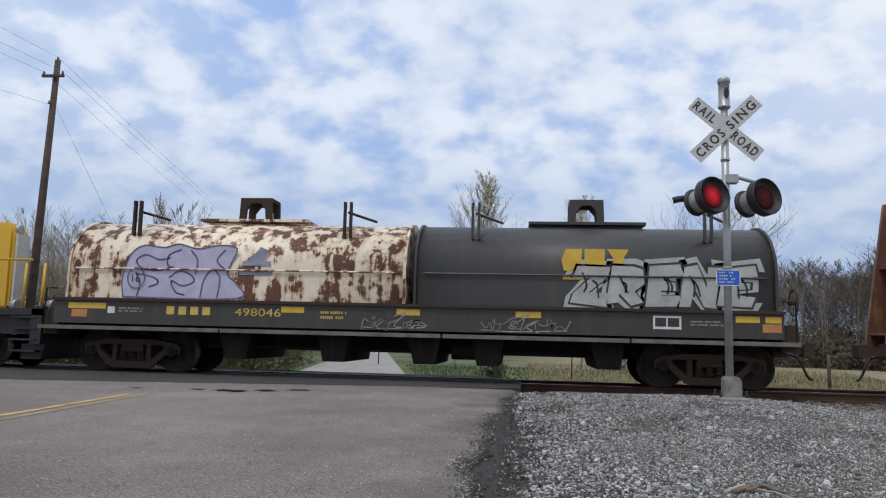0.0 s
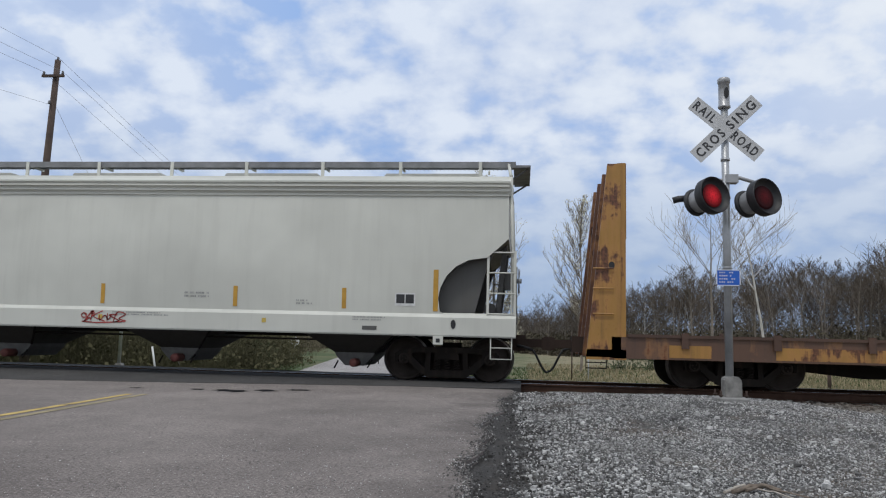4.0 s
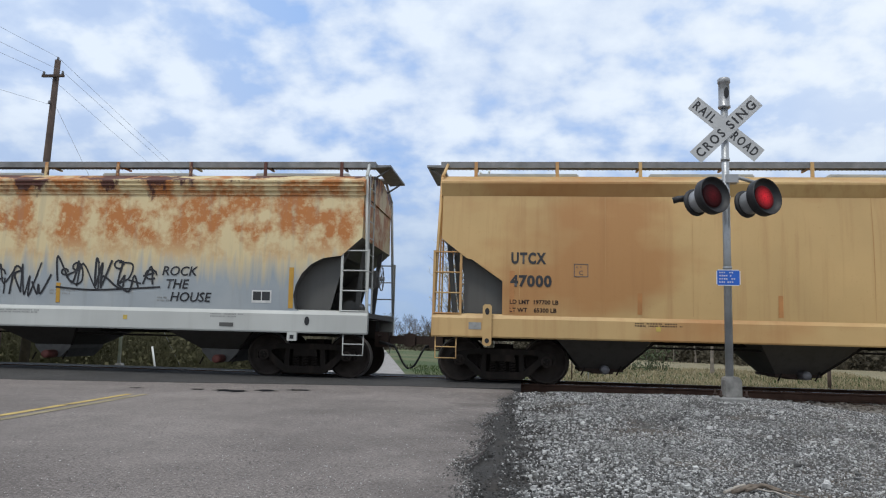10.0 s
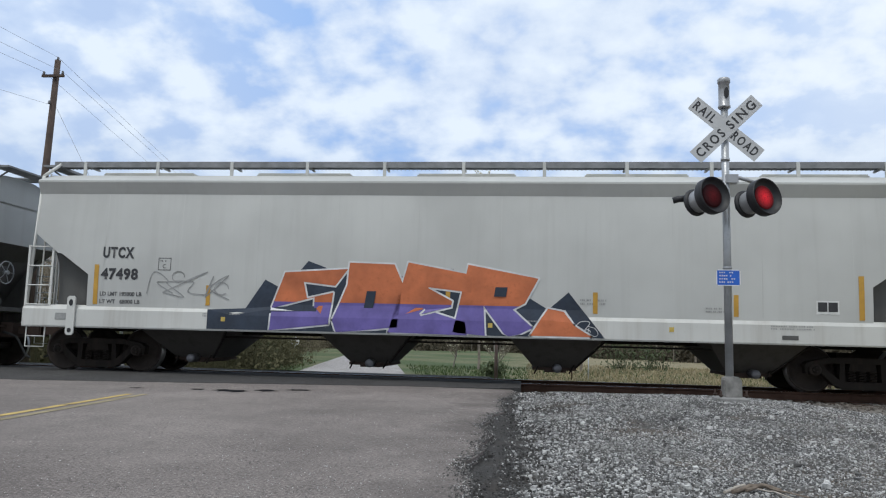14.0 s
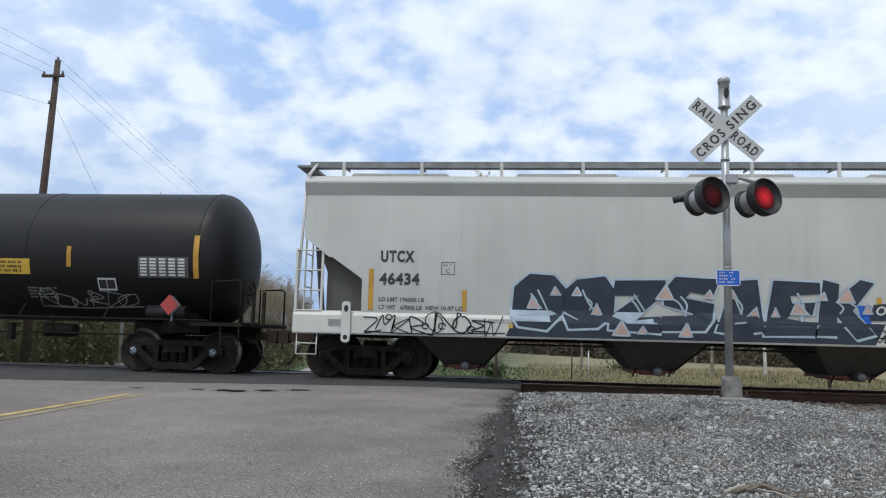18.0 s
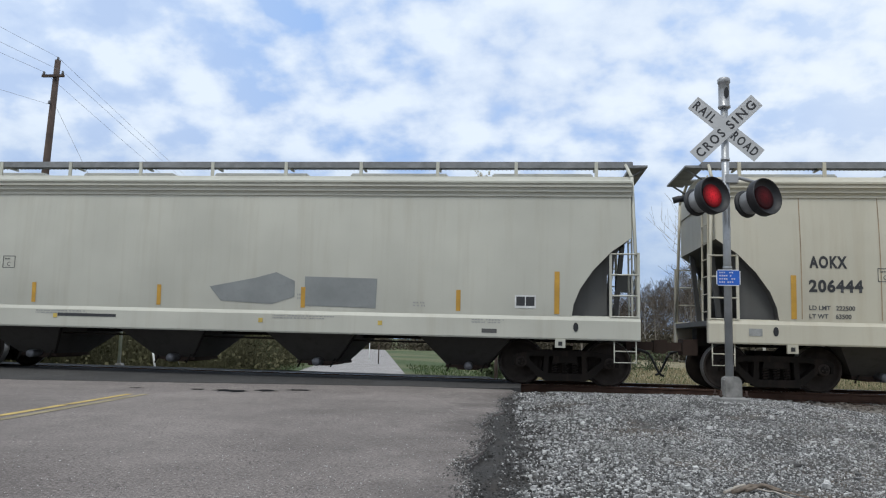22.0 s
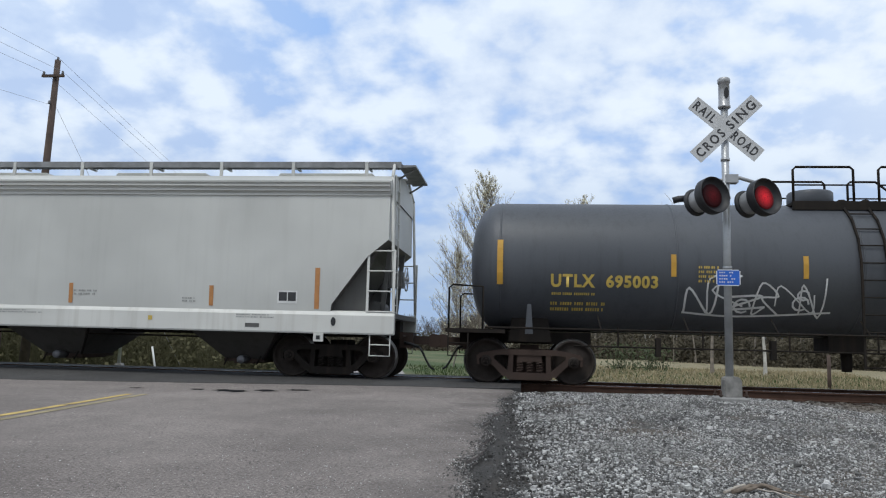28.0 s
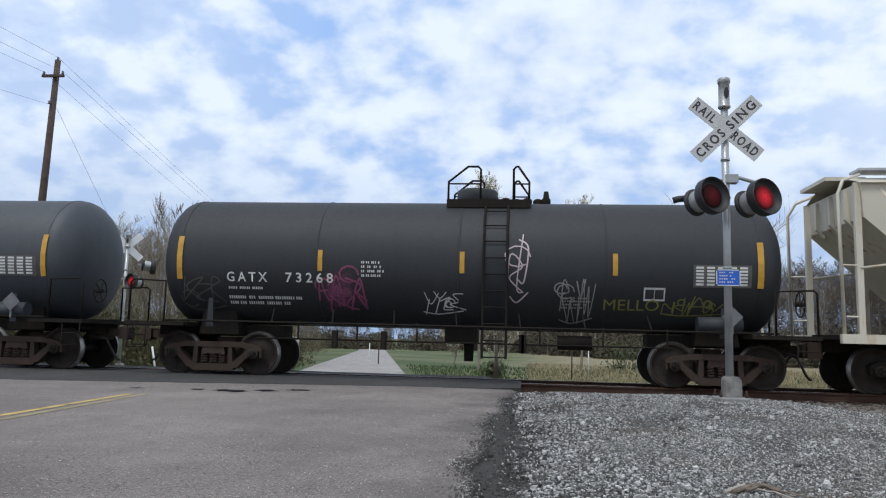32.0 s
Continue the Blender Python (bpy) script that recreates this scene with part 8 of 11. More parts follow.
# ---------------------------------------------------------------- boxcar
def boxcar(left, right):
    car = thing("boxcar", "brown ribbed steel boxcar with sliding door, white marks and graffiti", "freight car")
    L = right - left
    h = L / 2
    brown = M["box_brown"]
    z0, z1 = 0.88, 4.22
    bm = boxes((-h + 0.13, h - 0.13, -1.50, 1.50, z0, z1))
    part("body", bm, brown, car)
    # posts and pressed ribs between them
    posts = [0.13, 0.70, 1.87, 3.02, 4.16, 5.28, 6.30, 9.38, 10.31, 11.45, 12.62, 13.75, 14.9, L - 0.13]
    for x in posts:
        w = 0.09 if 0.2 < x < L - 0.2 else 0.13
        bm = boxes((x - h - w / 2, x - h + w / 2, -1.60, -1.49, z0 - 0.10, z1))
        bmesh.ops.bevel(bm, geom=[e for e in bm.edges if abs(e.verts[0].co.z - e.verts[1].co.z) > 1], offset=0.02, segments=1, affect="EDGES")
        part("side_post", bm, brown, car)
    for a, b in zip(posts[:-1], posts[1:]):
        if a < 6.31 and b > 9.0:
            continue
        for k in range(9):
            z = z0 + 0.16 + 0.365 * k
            bm = bmesh.new()
            xa, xb = a - h + 0.10, b - h - 0.10
            if xb - xa < 0.15:
                continue
            vs = [bm.verts.new(p) for p in ((xa, -1.50, z), (xb, -1.50, z), (xb, -1.50, z + 0.26), (xa, -1.50, z + 0.26), (xa + 0.05, -1.555, z + 0.05), (xb - 0.05, -1.555, z + 0.05), (xb - 0.05, -1.555, z + 0.21), (xa + 0.05, -1.555, z + 0.21))]
            for q in ((0, 1, 5, 4), (1, 2, 6, 5), (2, 3, 7, 6), (3, 0, 4, 7), (4, 5, 6, 7)):
                bm.faces.new([vs[i] for i in q])
            part("pressed_rib", bm, brown, car)
    # door
    d0, d1 = 6.40 - h, 9.30 - h
    door = part("door", boxes((d0, d1, -1.62, -1.56, 1.12, 4.12)), brown, car, "corrugated sliding door")
    for k in range(17):
        z = 1.18 + 0.172 * k
        bm = bmesh.new()
        prism(bm, [(d0 + 0.06, z), (d1 - 0.06, z), (d1 - 0.06, z + 0.10), (d0 + 0.06, z + 0.10)], -1.655, -1.62)
        part("door_rib", bm, brown, door)
    bm = bmesh.new()
    for x in (d0 + 0.02, d1 - 0.06):
        box(bm, x, x + 0.05, -1.68, -1.62, 1.12, 4.12)
    tube(bm, (d0 + 0.2, -1.69, 1.15), (d0 + 0.2, -1.69, 3.9), 0.018, n=5)
    part("lock_rod", bm, brown, door)
    for z in (1.02, 4.16):
        part("door_track", boxes((d0 - 0.3, d1 + 2.9, -1.66, -1.58, z, z + 0.07)), brown, car)
    bm = boxes((-h + 0.05, h - 0.05, -1.58, 1.58, z1, z1 + 0.14))
    part("top_chord", bm, brown, car)
    bm = bmesh.new()
    A = [(-1.58, z1 + 0.14), (0, z1 + 0.30), (1.58, z1 + 0.14)]
    fa = [bm.verts.new((-h + 0.05, y, z)) for y, z in A]
    fb = [bm.verts.new((h - 0.05, y, z)) for y, z in A]
    bm.faces.new((fa[0], fa[1], fb[1], fb[0]))
    bm.faces.new((fa[1], fa[2], fb[2], fb[1]))
    bm.faces.new(fa)
    bm.faces.new(fb[::-1])
    part("roof", bm, M["steel_dark"], car)
    for k in range(13):
        x = -h + 0.6 + (L - 1.2) * k / 12
        part("roof_seam", boxes((x - 0.03, x + 0.03, -1.55, -1.0, z1 + 0.14, z1 + 0.20)), M["steel_dark"], car)
    # corrugated ends
    for s in (-1, 1):
        for k in range(10):
            z = z0 + 0.2 + 0.32 * k
            bm = bmesh.new()
            xa = s * (h - 0.13)
            prism(bm, [(xa, z), (xa + s * 0.07, z + 0.05), (xa + s * 0.07, z + 0.17), (xa, z + 0.22)], -1.4, 1.4)
            part("end_rib", bm, brown, car)
        x0, x1 = sorted((s * (h - 0.2), s * (h - 0.62)))
        ladder(car, x0, x1, 1.0, 4.1, 8, brown, y=-1.62)
        part("stirrup", step_bm(x0, x1, 0.45, 0.9, y=-1.55), brown, car)
    # sills
    bm = bmesh.new()
    prism(bm, [(-h + 0.2, 0.88), (h - 0.2, 0.88), (h - 0.4, 0.76), (h - 3.2, 0.76), (h - 3.6, 0.60), (-h + 3.6, 0.60), (-h + 3.2, 0.76), (-h + 0.4, 0.76)], -1.57, -1.50)
    part("side_sill", bm, brown, car)
    bm = boxes((-h + 0.2, h - 0.2, -0.3, 0.3, 0.62, 0.9), (-h + 0.2, h - 0.2, -1.5, 1.5, 0.84, 0.9))
    tube(bm, (-h + 4.5, -0.9, 0.62), (h - 3.5, -0.9, 0.62), 0.02, n=5)
    tube(bm, (0.9, -0.8, 0.66), (2.0, -0.8, 0.66), 0.16, n=12)
    part("underframe", bm, M["steel_dark"], car)
    couplers(car, h)
    sets = [(w, dx) for s in (-1, 1) for w, dx in truck(car, s * (h - 1.70))]
    P = flat_place(-1.605)
    W = M["white_ink"]
    # block logo as plain shapes: speed lines and two slabs
    bars = [rect(0.95 - h, 2.05 - h + 0.02 * k, 3.09 + 0.081 * k, 3.15 + 0.081 * k) for k in range(7)]
    slabs = [[(2.15 - h, 3.08), (3.00 - h, 3.08), (3.08 - h, 3.64), (2.25 - h, 3.64)], [(3.12 - h, 3.08), (3.76 - h, 3.08), (3.84 - h, 3.26), (3.84 - h, 3.64), (3.20 - h, 3.64)]]
    decal(car, "logo_shape", bars + slabs, W, P, 0.03, "flaking white block logo shapes")
    lettering(car, "407 244", 1.98 - h, 1.90, 0.21, W, P, width=1.85, lift=0.03)
    decal(car, "mark_bar", [rect(2.10 - h, 2.28 - h, 2.30, 2.52), rect(2.36 - h, 2.52 - h, 2.30, 2.52)], W, P, 0.03)
    lettering(car, "176", 4.52 - h, 2.96, 0.20, W, P, lift=0.05, shear=0.2)
    lettering(car, "4X44", 4.40 - h, 2.66, 0.20, W, P, lift=0.05, shear=0.2)
    stencil_bars(car, 2.0 - h, 1.28, 1.7, 0.36, 2, W, P, 4, 0.03)
    decal(car, "stencil_panel", [rect(13.05 - h, 13.6 - h, 1.45, 1.72)], M["white_ink"], P, 0.03)
    decal(car, "stencil_panel", [rect(13.09 - h, 13.31 - h, 1.49, 1.68), rect(13.34 - h, 13.56 - h, 1.49, 1.68)], M["ink"], P, 0.036)
    decal(car, "tag_patch", [rect(13.3 - h, 13.7 - h, 1.85, 2.0)], M["green_tag"], P, 0.03)
    decal(car, "dark_panel", [rect(4.25 - h, 5.0 - h, 1.45, 1.85)], M["black"], P, 0.03)
    for x, z in ((0.95, 1.30), (5.35, 0.66), (8.3, 0.70), (7.6, 1.12), (12.6, 0.62), (14.5, 1.3)):
        decal(car, "reflector", [rect(x - h, x - h + 0.48, z, z + 0.14)], M["amber"], P, 0.06, "amber reflector strip")
    # graffiti: pale blue piece left of the door, grey piece right of it, white line drawing on the door
    PF = flat_place(-1.61)
    low = lambda pts: [(u - h, v) for u, v in pts]
    decal(car, "graffiti_ground", [low([(0.50, 0.86), (0.62, 1.3), (0.95, 1.9), (1.3, 2.25), (1.75, 2.34), (2.2, 2.22), (3.4, 2.24), (4.1, 2.16), (4.5, 2.32), (4.62, 1.7), (5.2, 1.38), (5.75, 0.84), (5.6, 0.70), (3.0, 0.66), (2.4, 0.84)])], M["g_slateblue"], PF, 0.004, "slate blue sprayed ground")
    decal(car, "graffiti_fill", [low([(0.52, 0.88), (0.66, 1.3), (0.98, 1.9), (1.22, 1.72), (1.02, 1.5), (1.30, 1.22), (0.95, 1.0), (0.9, 0.88)])], M["g_pink"], PF, 0.008, "pale pink wash")
    decal(car, "graffiti_fill", [low(q) for q in ([(1.25, 1.7), (1.3, 2.2), (1.75, 2.32), (2.0, 2.1), (1.95, 1.55), (1.6, 1.4)], [(4.0, 1.6), (4.05, 2.14), (4.48, 2.30), (4.6, 1.75), (4.3, 1.5)], [(2.1, 1.95), (2.7, 2.2), (3.9, 2.1), (3.2, 1.8), (2.4, 1.72)])], M["g_blue"], PF, 0.012, "pale blue letters")
    decal(car, "graffiti_fill", [low(q) for q in ([(1.36, 0.84), (1.78, 1.27), (2.30, 0.84)], [(2.62, 0.70), (2.72, 1.0), (3.08, 1.18), (3.32, 1.14), (3.10, 0.94), (3.36, 0.70)], [(3.9, 0.72), (4.18, 1.08), (4.62, 0.72)], [(3.2, 1.9), (3.7, 1.42), (3.82, 1.9)], [(4.75, 1.42), (5.1, 1.40), (5.35, 0.95), (5.05, 1.1)])], M["g_white"], PF, 0.013, "white facets")
    lines = []
    for q in ([(1.10, 2.05), (1.02, 1.7), (1.25, 1.45), (1.6, 1.42)], [(2.55, 2.1), (2.62, 1.6), (2.5, 1.2), (2.62, 0.9)], [(2.1, 1.3), (2.5, 1.55), (3.2, 1.5)], [(3.55, 1.2), (3.75, 1.5), (3.95, 2.1)], [(3.4, 0.75), (3.6, 1.1), (3.55, 1.45)], [(4.1, 1.75), (4.2, 1.4), (4.5, 1.2), (5.0, 1.25)], [(4.9, 1.3), (5.4, 1.1), (5.5, 0.8)], [(1.5, 1.95), (1.75, 1.75), (1.9, 2.1)]):
        lines += ribbon(smooth_path(low(q), 5), 0.045)
    decal(car, "graffiti_outline", lines, M["g_white"], PF, 0.016, "white outlines")
    decal(car, "graffiti_spot", [blob(u - h, v, 0.13, 0.13, random.Random(int(u * 10)), 14, 0.06) for u, v in ((2.38, 1.02), (3.5, 1.05), (4.95, 0.98))], M["g_cobalt"], PF, 0.018, "blue sprayed dots")
    piece(car, 9.5 - h, 15.2 - h, 0.66, 2.15, 6, M["g_smoke"], M["g_greyc"], M["g_tan"], flat_place(-1.61), 7, shine=M["g_grey"])
    decal(car, "graffiti_fill", [low(q) for q in ([(9.75, 1.15), (10.4, 1.45), (10.45, 1.2), (10.05, 0.98)], [(10.95, 1.75), (11.2, 1.85), (11.3, 1.2), (11.1, 1.05)], [(12.6, 1.98), (13.3, 1.95), (13.2, 1.6), (12.75, 1.4), (12.85, 1.75)], [(12.4, 0.72), (13.1, 0.95), (13.2, 0.74)])], M["g_grey"], PF, 0.026, "pale worn letter pieces")
    decal(car, "graffiti_fill", [low([(9.85, 1.98), (10.15, 2.06), (10.4, 1.98), (10.2, 1.88), (9.9, 1.86)])], M["g_yellow"], PF, 0.027)
    # spray clouds over the worn letters
    for k, (u0, w_, v0, h_) in enumerate(((9.3, 1.7, 0.7, 1.6), (10.6, 1.5, 0.9, 1.0), (11.6, 1.9, 0.7, 1.5), (13.0, 1.4, 1.1, 1.1), (13.9, 1.5, 0.7, 1.2))):
        decal(car, "spray_mist", [rect(u0 - h, u0 + w_ - h, v0, v0 + h_)], M["smudge"], PF, 0.020 + 0.003 * k, "smudged cloud of olive-grey spray")
    polys = []
    swirl = lambda pts, pen=0.032: polys.extend(ribbon(smooth_path([(u - h, v) for u, v in pts], 6), pen))
    swirl([(6.98, 3.55), (6.92, 3.9), (6.86, 4.16), (7.02, 4.22), (7.10, 3.95), (7.12, 3.5), (7.05, 3.2)], 0.05)
    swirl([(7.0, 3.95), (6.99, 3.5), (6.86, 3.3), (6.55, 3.1), (6.62, 2.85), (6.95, 2.75), (7.2, 2.9), (7.15, 3.2)])
    for cx_, cz_, r0 in ((6.10, 3.05, 0.30), (6.05, 2.45, 0.26), (6.72, 2.25, 0.30), (7.35, 2.35, 0.24), (6.55, 3.45, 0.16), (7.45, 3.2, 0.24)):
        swirl([(cx_ + r0 * (1 - 0.075 * i) * math.cos(0.85 * i + cx_), cz_ + r0 * (1 - 0.075 * i) * math.sin(0.85 * i + cx_)) for i in range(11)], 0.028)
    swirl([(5.82, 2.9), (5.9, 2.6), (6.15, 2.7), (6.5, 2.62), (6.8, 2.85), (7.15, 2.75), (7.4, 2.6)])
    swirl([(6.3, 2.4), (6.5, 2.65), (6.4, 2.9), (6.7, 3.0)], 0.04)
    swirl([(7.1, 2.7), (7.3, 2.4), (7.1, 2.1), (6.8, 1.95)])
    decal(car, "tag", polys, M["g_white"], flat_place(-1.665), 0.03, "white looping line drawing on the door")
    tag(car, 7.2 - h, 3.35, 0.6, 0.18, M["g_white"], flat_place(-1.665), 5, 3, 0.02)
    tag(car, 6.9 - h, 1.85, 0.6, 0.22, M["g_grey"], flat_place(-1.665), 4, 8, 0.035)
    tag(car, 14.6 - h, 2.55, 0.7, 0.16, M["g_white"], flat_place(-1.61), 5, 11, 0.02)
    register(car, left, right, sets)
    return car


# ---------------------------------------------------------------- coil car
def coil_car(left, right):
    car = thing("coil_car", "dark coil car with a rusty cream and a grey cover", "freight car")
    L = right - left
    h = L / 2
    P = flat_place(-1.602)
    bm = bmesh.new()
    prism(bm, [(-h + 0.30, 1.02), (h - 0.30, 1.02), (h - 0.30, 1.50), (-h + 0.30, 1.50)], -1.60, -1.50)
    prism(bm, [(-h + 0.30, 1.02), (h - 0.30, 1.02), (h - 0.30, 1.50), (-h + 0.30, 1.50)], 1.50, 1.60)
    part("side_sill", bm, M["coil_sill"], car)
    part("top_flange", boxes((-h + 0.28, h - 0.28, -1.66, -1.40, 1.50, 1.56), (-h + 0.28, h - 0.28, 1.40, 1.66, 1.50, 1.56)), M["truck_rust"], car)
    part("floor", boxes((-h + 0.3, h - 0.3, -1.5, 1.5, 1.1, 1.2)), M["steel_dark"], car)
    for a, b in ((0.0, 4.0), (4.0, 8.6), (8.6, 12.3), (12.3, L)):
        part("walk_board", boxes((-h + a + 0.02, -h + b - 0.02, -1.70, -1.45, 0.89, 0.97)), M["board_dull"], car, "worn grey running board")
    for s in (-1, 1):
        part("end_sill", boxes((min(s * h, s * (h - 0.3)), max(s * h, s * (h - 0.3)), -1.45, 1.45, 0.78, 1.3)), M["truck_rust"], car)
        bm = bmesh.new()
        pipe(bm, [(s * (h - 0.06), -1.55, 0.95), (s * (h - 0.06), -1.55, 1.75), (s * (h - 0.30), -1.55, 1.75)], 0.018, 5)
        part("grab_iron", bm, M["steel_dark"], car)
    part("centre_sill", boxes((-h + 0.3, h - 0.3, -0.35, 0.35, 0.55, 1.1)), M["steel_dark"], car)
    for x in (4.2, 6.3, 8.2, 9.5, 11.9):
        bm = bmesh.new()
        prism(bm, [(x - h - 0.35, 0.95), (x - h + 0.35, 0.95), (x - h + 0.25, 0.35), (x - h - 0.20, 0.35)], -1.3, 1.3)
        part("cross_bearer", bm, M["steel_dark"], car)
    bm = bmesh.new()
    tube(bm, (-h + 3.5, -1.0, 0.6), (h - 3.5, -1.0, 0.6), 0.02, n=5)
    part("brake_pipe", bm, M["steel_dark"], car)
    bm = bmesh.new()
    tube(bm, (1.0, -0.9, 0.62), (2.0, -0.9, 0.62), 0.17, n=12)
    part("air_reservoir", bm, M["steel_dark"], car)
    for (a, b), paint, lab in (((0.45, 7.82), "coil_cream", "cream hood eaten by rust, sprayed pale violet"), ((7.98, 15.15), "coil_grey", "dark grey hood with yellow block mark")):
        a, b = a - h, b - h
        prof = [(-1.46, 1.56), (-1.46, 2.30)] + [(-1.46 * math.cos(t), 2.30 + 1.06 * math.sin(t)) for t in (radians(k) for k in (12, 24, 36, 48, 60, 72, 84, 96, 108, 120, 132, 144, 156, 168))] + [(1.46, 2.30), (1.46, 1.56)]
        bm = bmesh.new()
        A = [bm.verts.new((a, y, z)) for y, z in prof]
        B = [bm.verts.new((b, y, z)) for y, z in prof]
        for i in range(len(prof) - 1):
            f = bm.faces.new((A[i], B[i], B[i + 1], A[i + 1]))
            f.smooth = True
        bm.faces.new(A)
        bm.faces.new(B)
        bmesh.ops.recalc_face_normals(bm, faces=bm.faces[:])
        hood = part("hood", bm, M[paint], car, lab)
        for x in (a + 0.03, b - 0.03):
            bm = bmesh.new()
            pr = [(y * 1.015, z + (0.02 if z > 2.4 else 0)) for y, z in prof]
            for (y0, w0), (y1, w1) in zip(pr[:-1], pr[1:]):
                tube(bm, (x, y0, w0), (x, y1, w1), 0.03, n=5)
            part("rim", bm, M[paint], hood)
        mid = (a + b) / 2
        bm = boxes((mid - 1.25, mid + 1.25, -0.42, -0.05, 3.40, 3.46), (mid - 1.25, mid + 1.25, 0.05, 0.42, 3.40, 3.46))
        part("crown_plate", bm, M[paint], hood)
        bm = bmesh.new()
        for y in (-0.28, 0.28):
            prism(bm, [(mid - 0.38, 3.44), (mid - 0.24, 3.44), (mid - 0.22, 3.70), (mid - 0.10, 3.84), (mid + 0.10, 3.84), (mid + 0.22, 3.70), (mid + 0.24, 3.44), (mid + 0.38, 3.44), (mid + 0.36, 3.96), (mid - 0.36, 3.96)], y - 0.05, y + 0.05)
        box(bm, mid - 0.36, mid + 0.36, -0.28, 0.28, 3.90, 3.97)
        part("lifting_bail", bm, M["truck_rust"] if paint == "coil_cream" else M["coil_sill"], hood, "arched lifting bail")
        for x in (mid - 2.35, mid + 2.35):
            bm = boxes((x - 0.09, x - 0.04, -1.22, -1.12, 2.95, 3.72), (x + 0.04, x + 0.09, -1.22, -1.12, 2.95, 3.72))
            tube(bm, (x, -1.15, 3.5), (x + 0.55, -0.75, 3.36), 0.03, n=5)
            part("stacking_guide", bm, M["truck_rust"] if paint == "coil_cream" else M["coil_sill"], hood)
        bm = bmesh.new()
        tube(bm, (a + 0.2, -1.50, 2.20), (b - 0.2, -1.50, 2.20), 0.018, n=5)
        for x in np.linspace(a + 0.3, b - 0.3, 6):
            tube(bm, (x, -1.50, 2.20), (x, -1.44, 2.20), 0.016, n=5)
        part("hand_rail", bm, M[paint], hood)
    PH = flat_place(-1.465)
    # violet piece on the cream hood
    base = smooth_path([(u - h, v) for u, v in ((1.74, 1.60), (1.70, 2.0), (1.86, 2.5), (2.15, 2.70), (2.6, 2.66), (2.92, 2.74), (3.35, 2.64), (3.8, 2.72), (4.2, 2.66), (4.10, 2.35), (4.02, 2.1), (4.24, 1.9), (4.22, 1.60), (1.74, 1.60))], 4)
    decal(car, "graffiti_fill", [base[:-1]], M["g_violet"], PH, 0.006, "pale violet bubble letters")
    lines = ribbon(base, 0.030)
    for q in ([(2.82, 2.25), (2.45, 2.16), (2.12, 2.22), (2.0, 2.38), (2.2, 2.5), (2.5, 2.40), (2.75, 2.44)], [(2.0, 2.10), (2.4, 2.02), (2.5, 1.90), (2.3, 1.82)], [(2.98, 2.62), (2.72, 2.5), (2.7, 2.28), (2.9, 2.2)], [(2.75, 2.02), (2.95, 2.16), (3.2, 2.1), (3.3, 1.95), (3.05, 1.85), (2.8, 1.95), (2.9, 1.72), (3.1, 1.66)],
              [(3.2, 2.6), (3.35, 2.4), (3.32, 2.1)], [(3.45, 1.62), (3.52, 2.0), (3.7, 2.2), (3.86, 2.02), (3.82, 1.62)], [(3.95, 2.62), (3.78, 2.4), (3.95, 2.22)], [(2.05, 1.62), (2.1, 1.9), (2.0, 2.1)]):
        lines += ribbon(smooth_path([(u - h, v) for u, v in q], 5), 0.032)
    decal(car, "graffiti_outline", lines, M["g_violetd"], PH, 0.012, "dark violet outlines")
    bm = [(2.02 - h + 0.19 * math.cos(t), 2.0 + 0.22 * math.sin(t)) for t in (6.283 * i / 20 for i in range(21))]
    decal(car, "tag", ribbon(bm, 0.025), M["g_violetd"], PH, 0.03)
    lettering(car, "16", 1.93 - h, 1.91, 0.17, M["ink"], PH, lift=0.03)
    decal(car, "logo_shape", [[(4.35 - h, 2.30), (4.95 - h, 2.30), (4.95 - h, 2.40), (4.80 - h, 2.40), (4.90 - h, 2.62), (4.72 - h, 2.70), (4.60 - h, 2.55), (4.45 - h, 2.40), (4.35 - h, 2.40)], rect(4.28 - h, 5.0 - h, 2.10, 2.19)], M["g_slate"], PH, 0.012, "flaking grey-blue block logo shape")
    # yellow block mark and grey piece on the dark hood
    yel = M["yellow"]
    slabs = [[(11.02 - h, 2.30), (11.36 - h, 2.30), (11.38 - h, 2.74), (11.06 - h, 2.74), (10.97 - h, 2.52)], rect(11.43 - h, 11.83 - h, 2.30, 2.74), [(11.90 - h, 2.30), (12.30 - h, 2.30), (12.18 - h, 2.52), (12.30 - h, 2.74), (11.88 - h, 2.74), (12.02 - h, 2.52)],
             rect(11.0 - h, 12.0 - h, 2.12, 2.19)]
    decal(car, "logo_shape", slabs, yel, PH, 0.010, "yellow block logo shapes")
    piece(car, 11.2 - h, 14.75 - h, 1.62, 2.44, 5, M["g_silver"], None, M["ink"], PH, 18, halo=M["g_silver"])
    # sill lettering
    lettering(car, "498046", 3.98 - h + 0.3, 1.24, 0.17, M["yellow_ink"], P, width=0.98, lift=0.006)
    decal(car, "mark_bar", [rect(2.80 - h + 0.26 * k, 2.80 - h + 0.26 * k + 0.17, 1.24, 1.41) for k in range(4)], M["yellow_ink"], P, 0.006)
    for x0, x1, mm in ((0.62, 1.46, "yellow"), (5.27, 5.75, "yellow"), (7.67, 8.15, "yellow"), (10.07, 10.57, "yellow"), (14.30, 14.75, "yellow"), (14.85, 15.15, "yellow")):
        decal(car, "reflector", [rect(x0 - h, x1 - h, 1.33, 1.45)], M[mm], P, 0.006, "yellow reflector strip")
    for x0 in (0.70, 14.80):
        decal(car, "reflector", [rect(x0 - h, x0 - h + 0.35, 1.15, 1.31)], M["orange_tape"], P, 0.006)
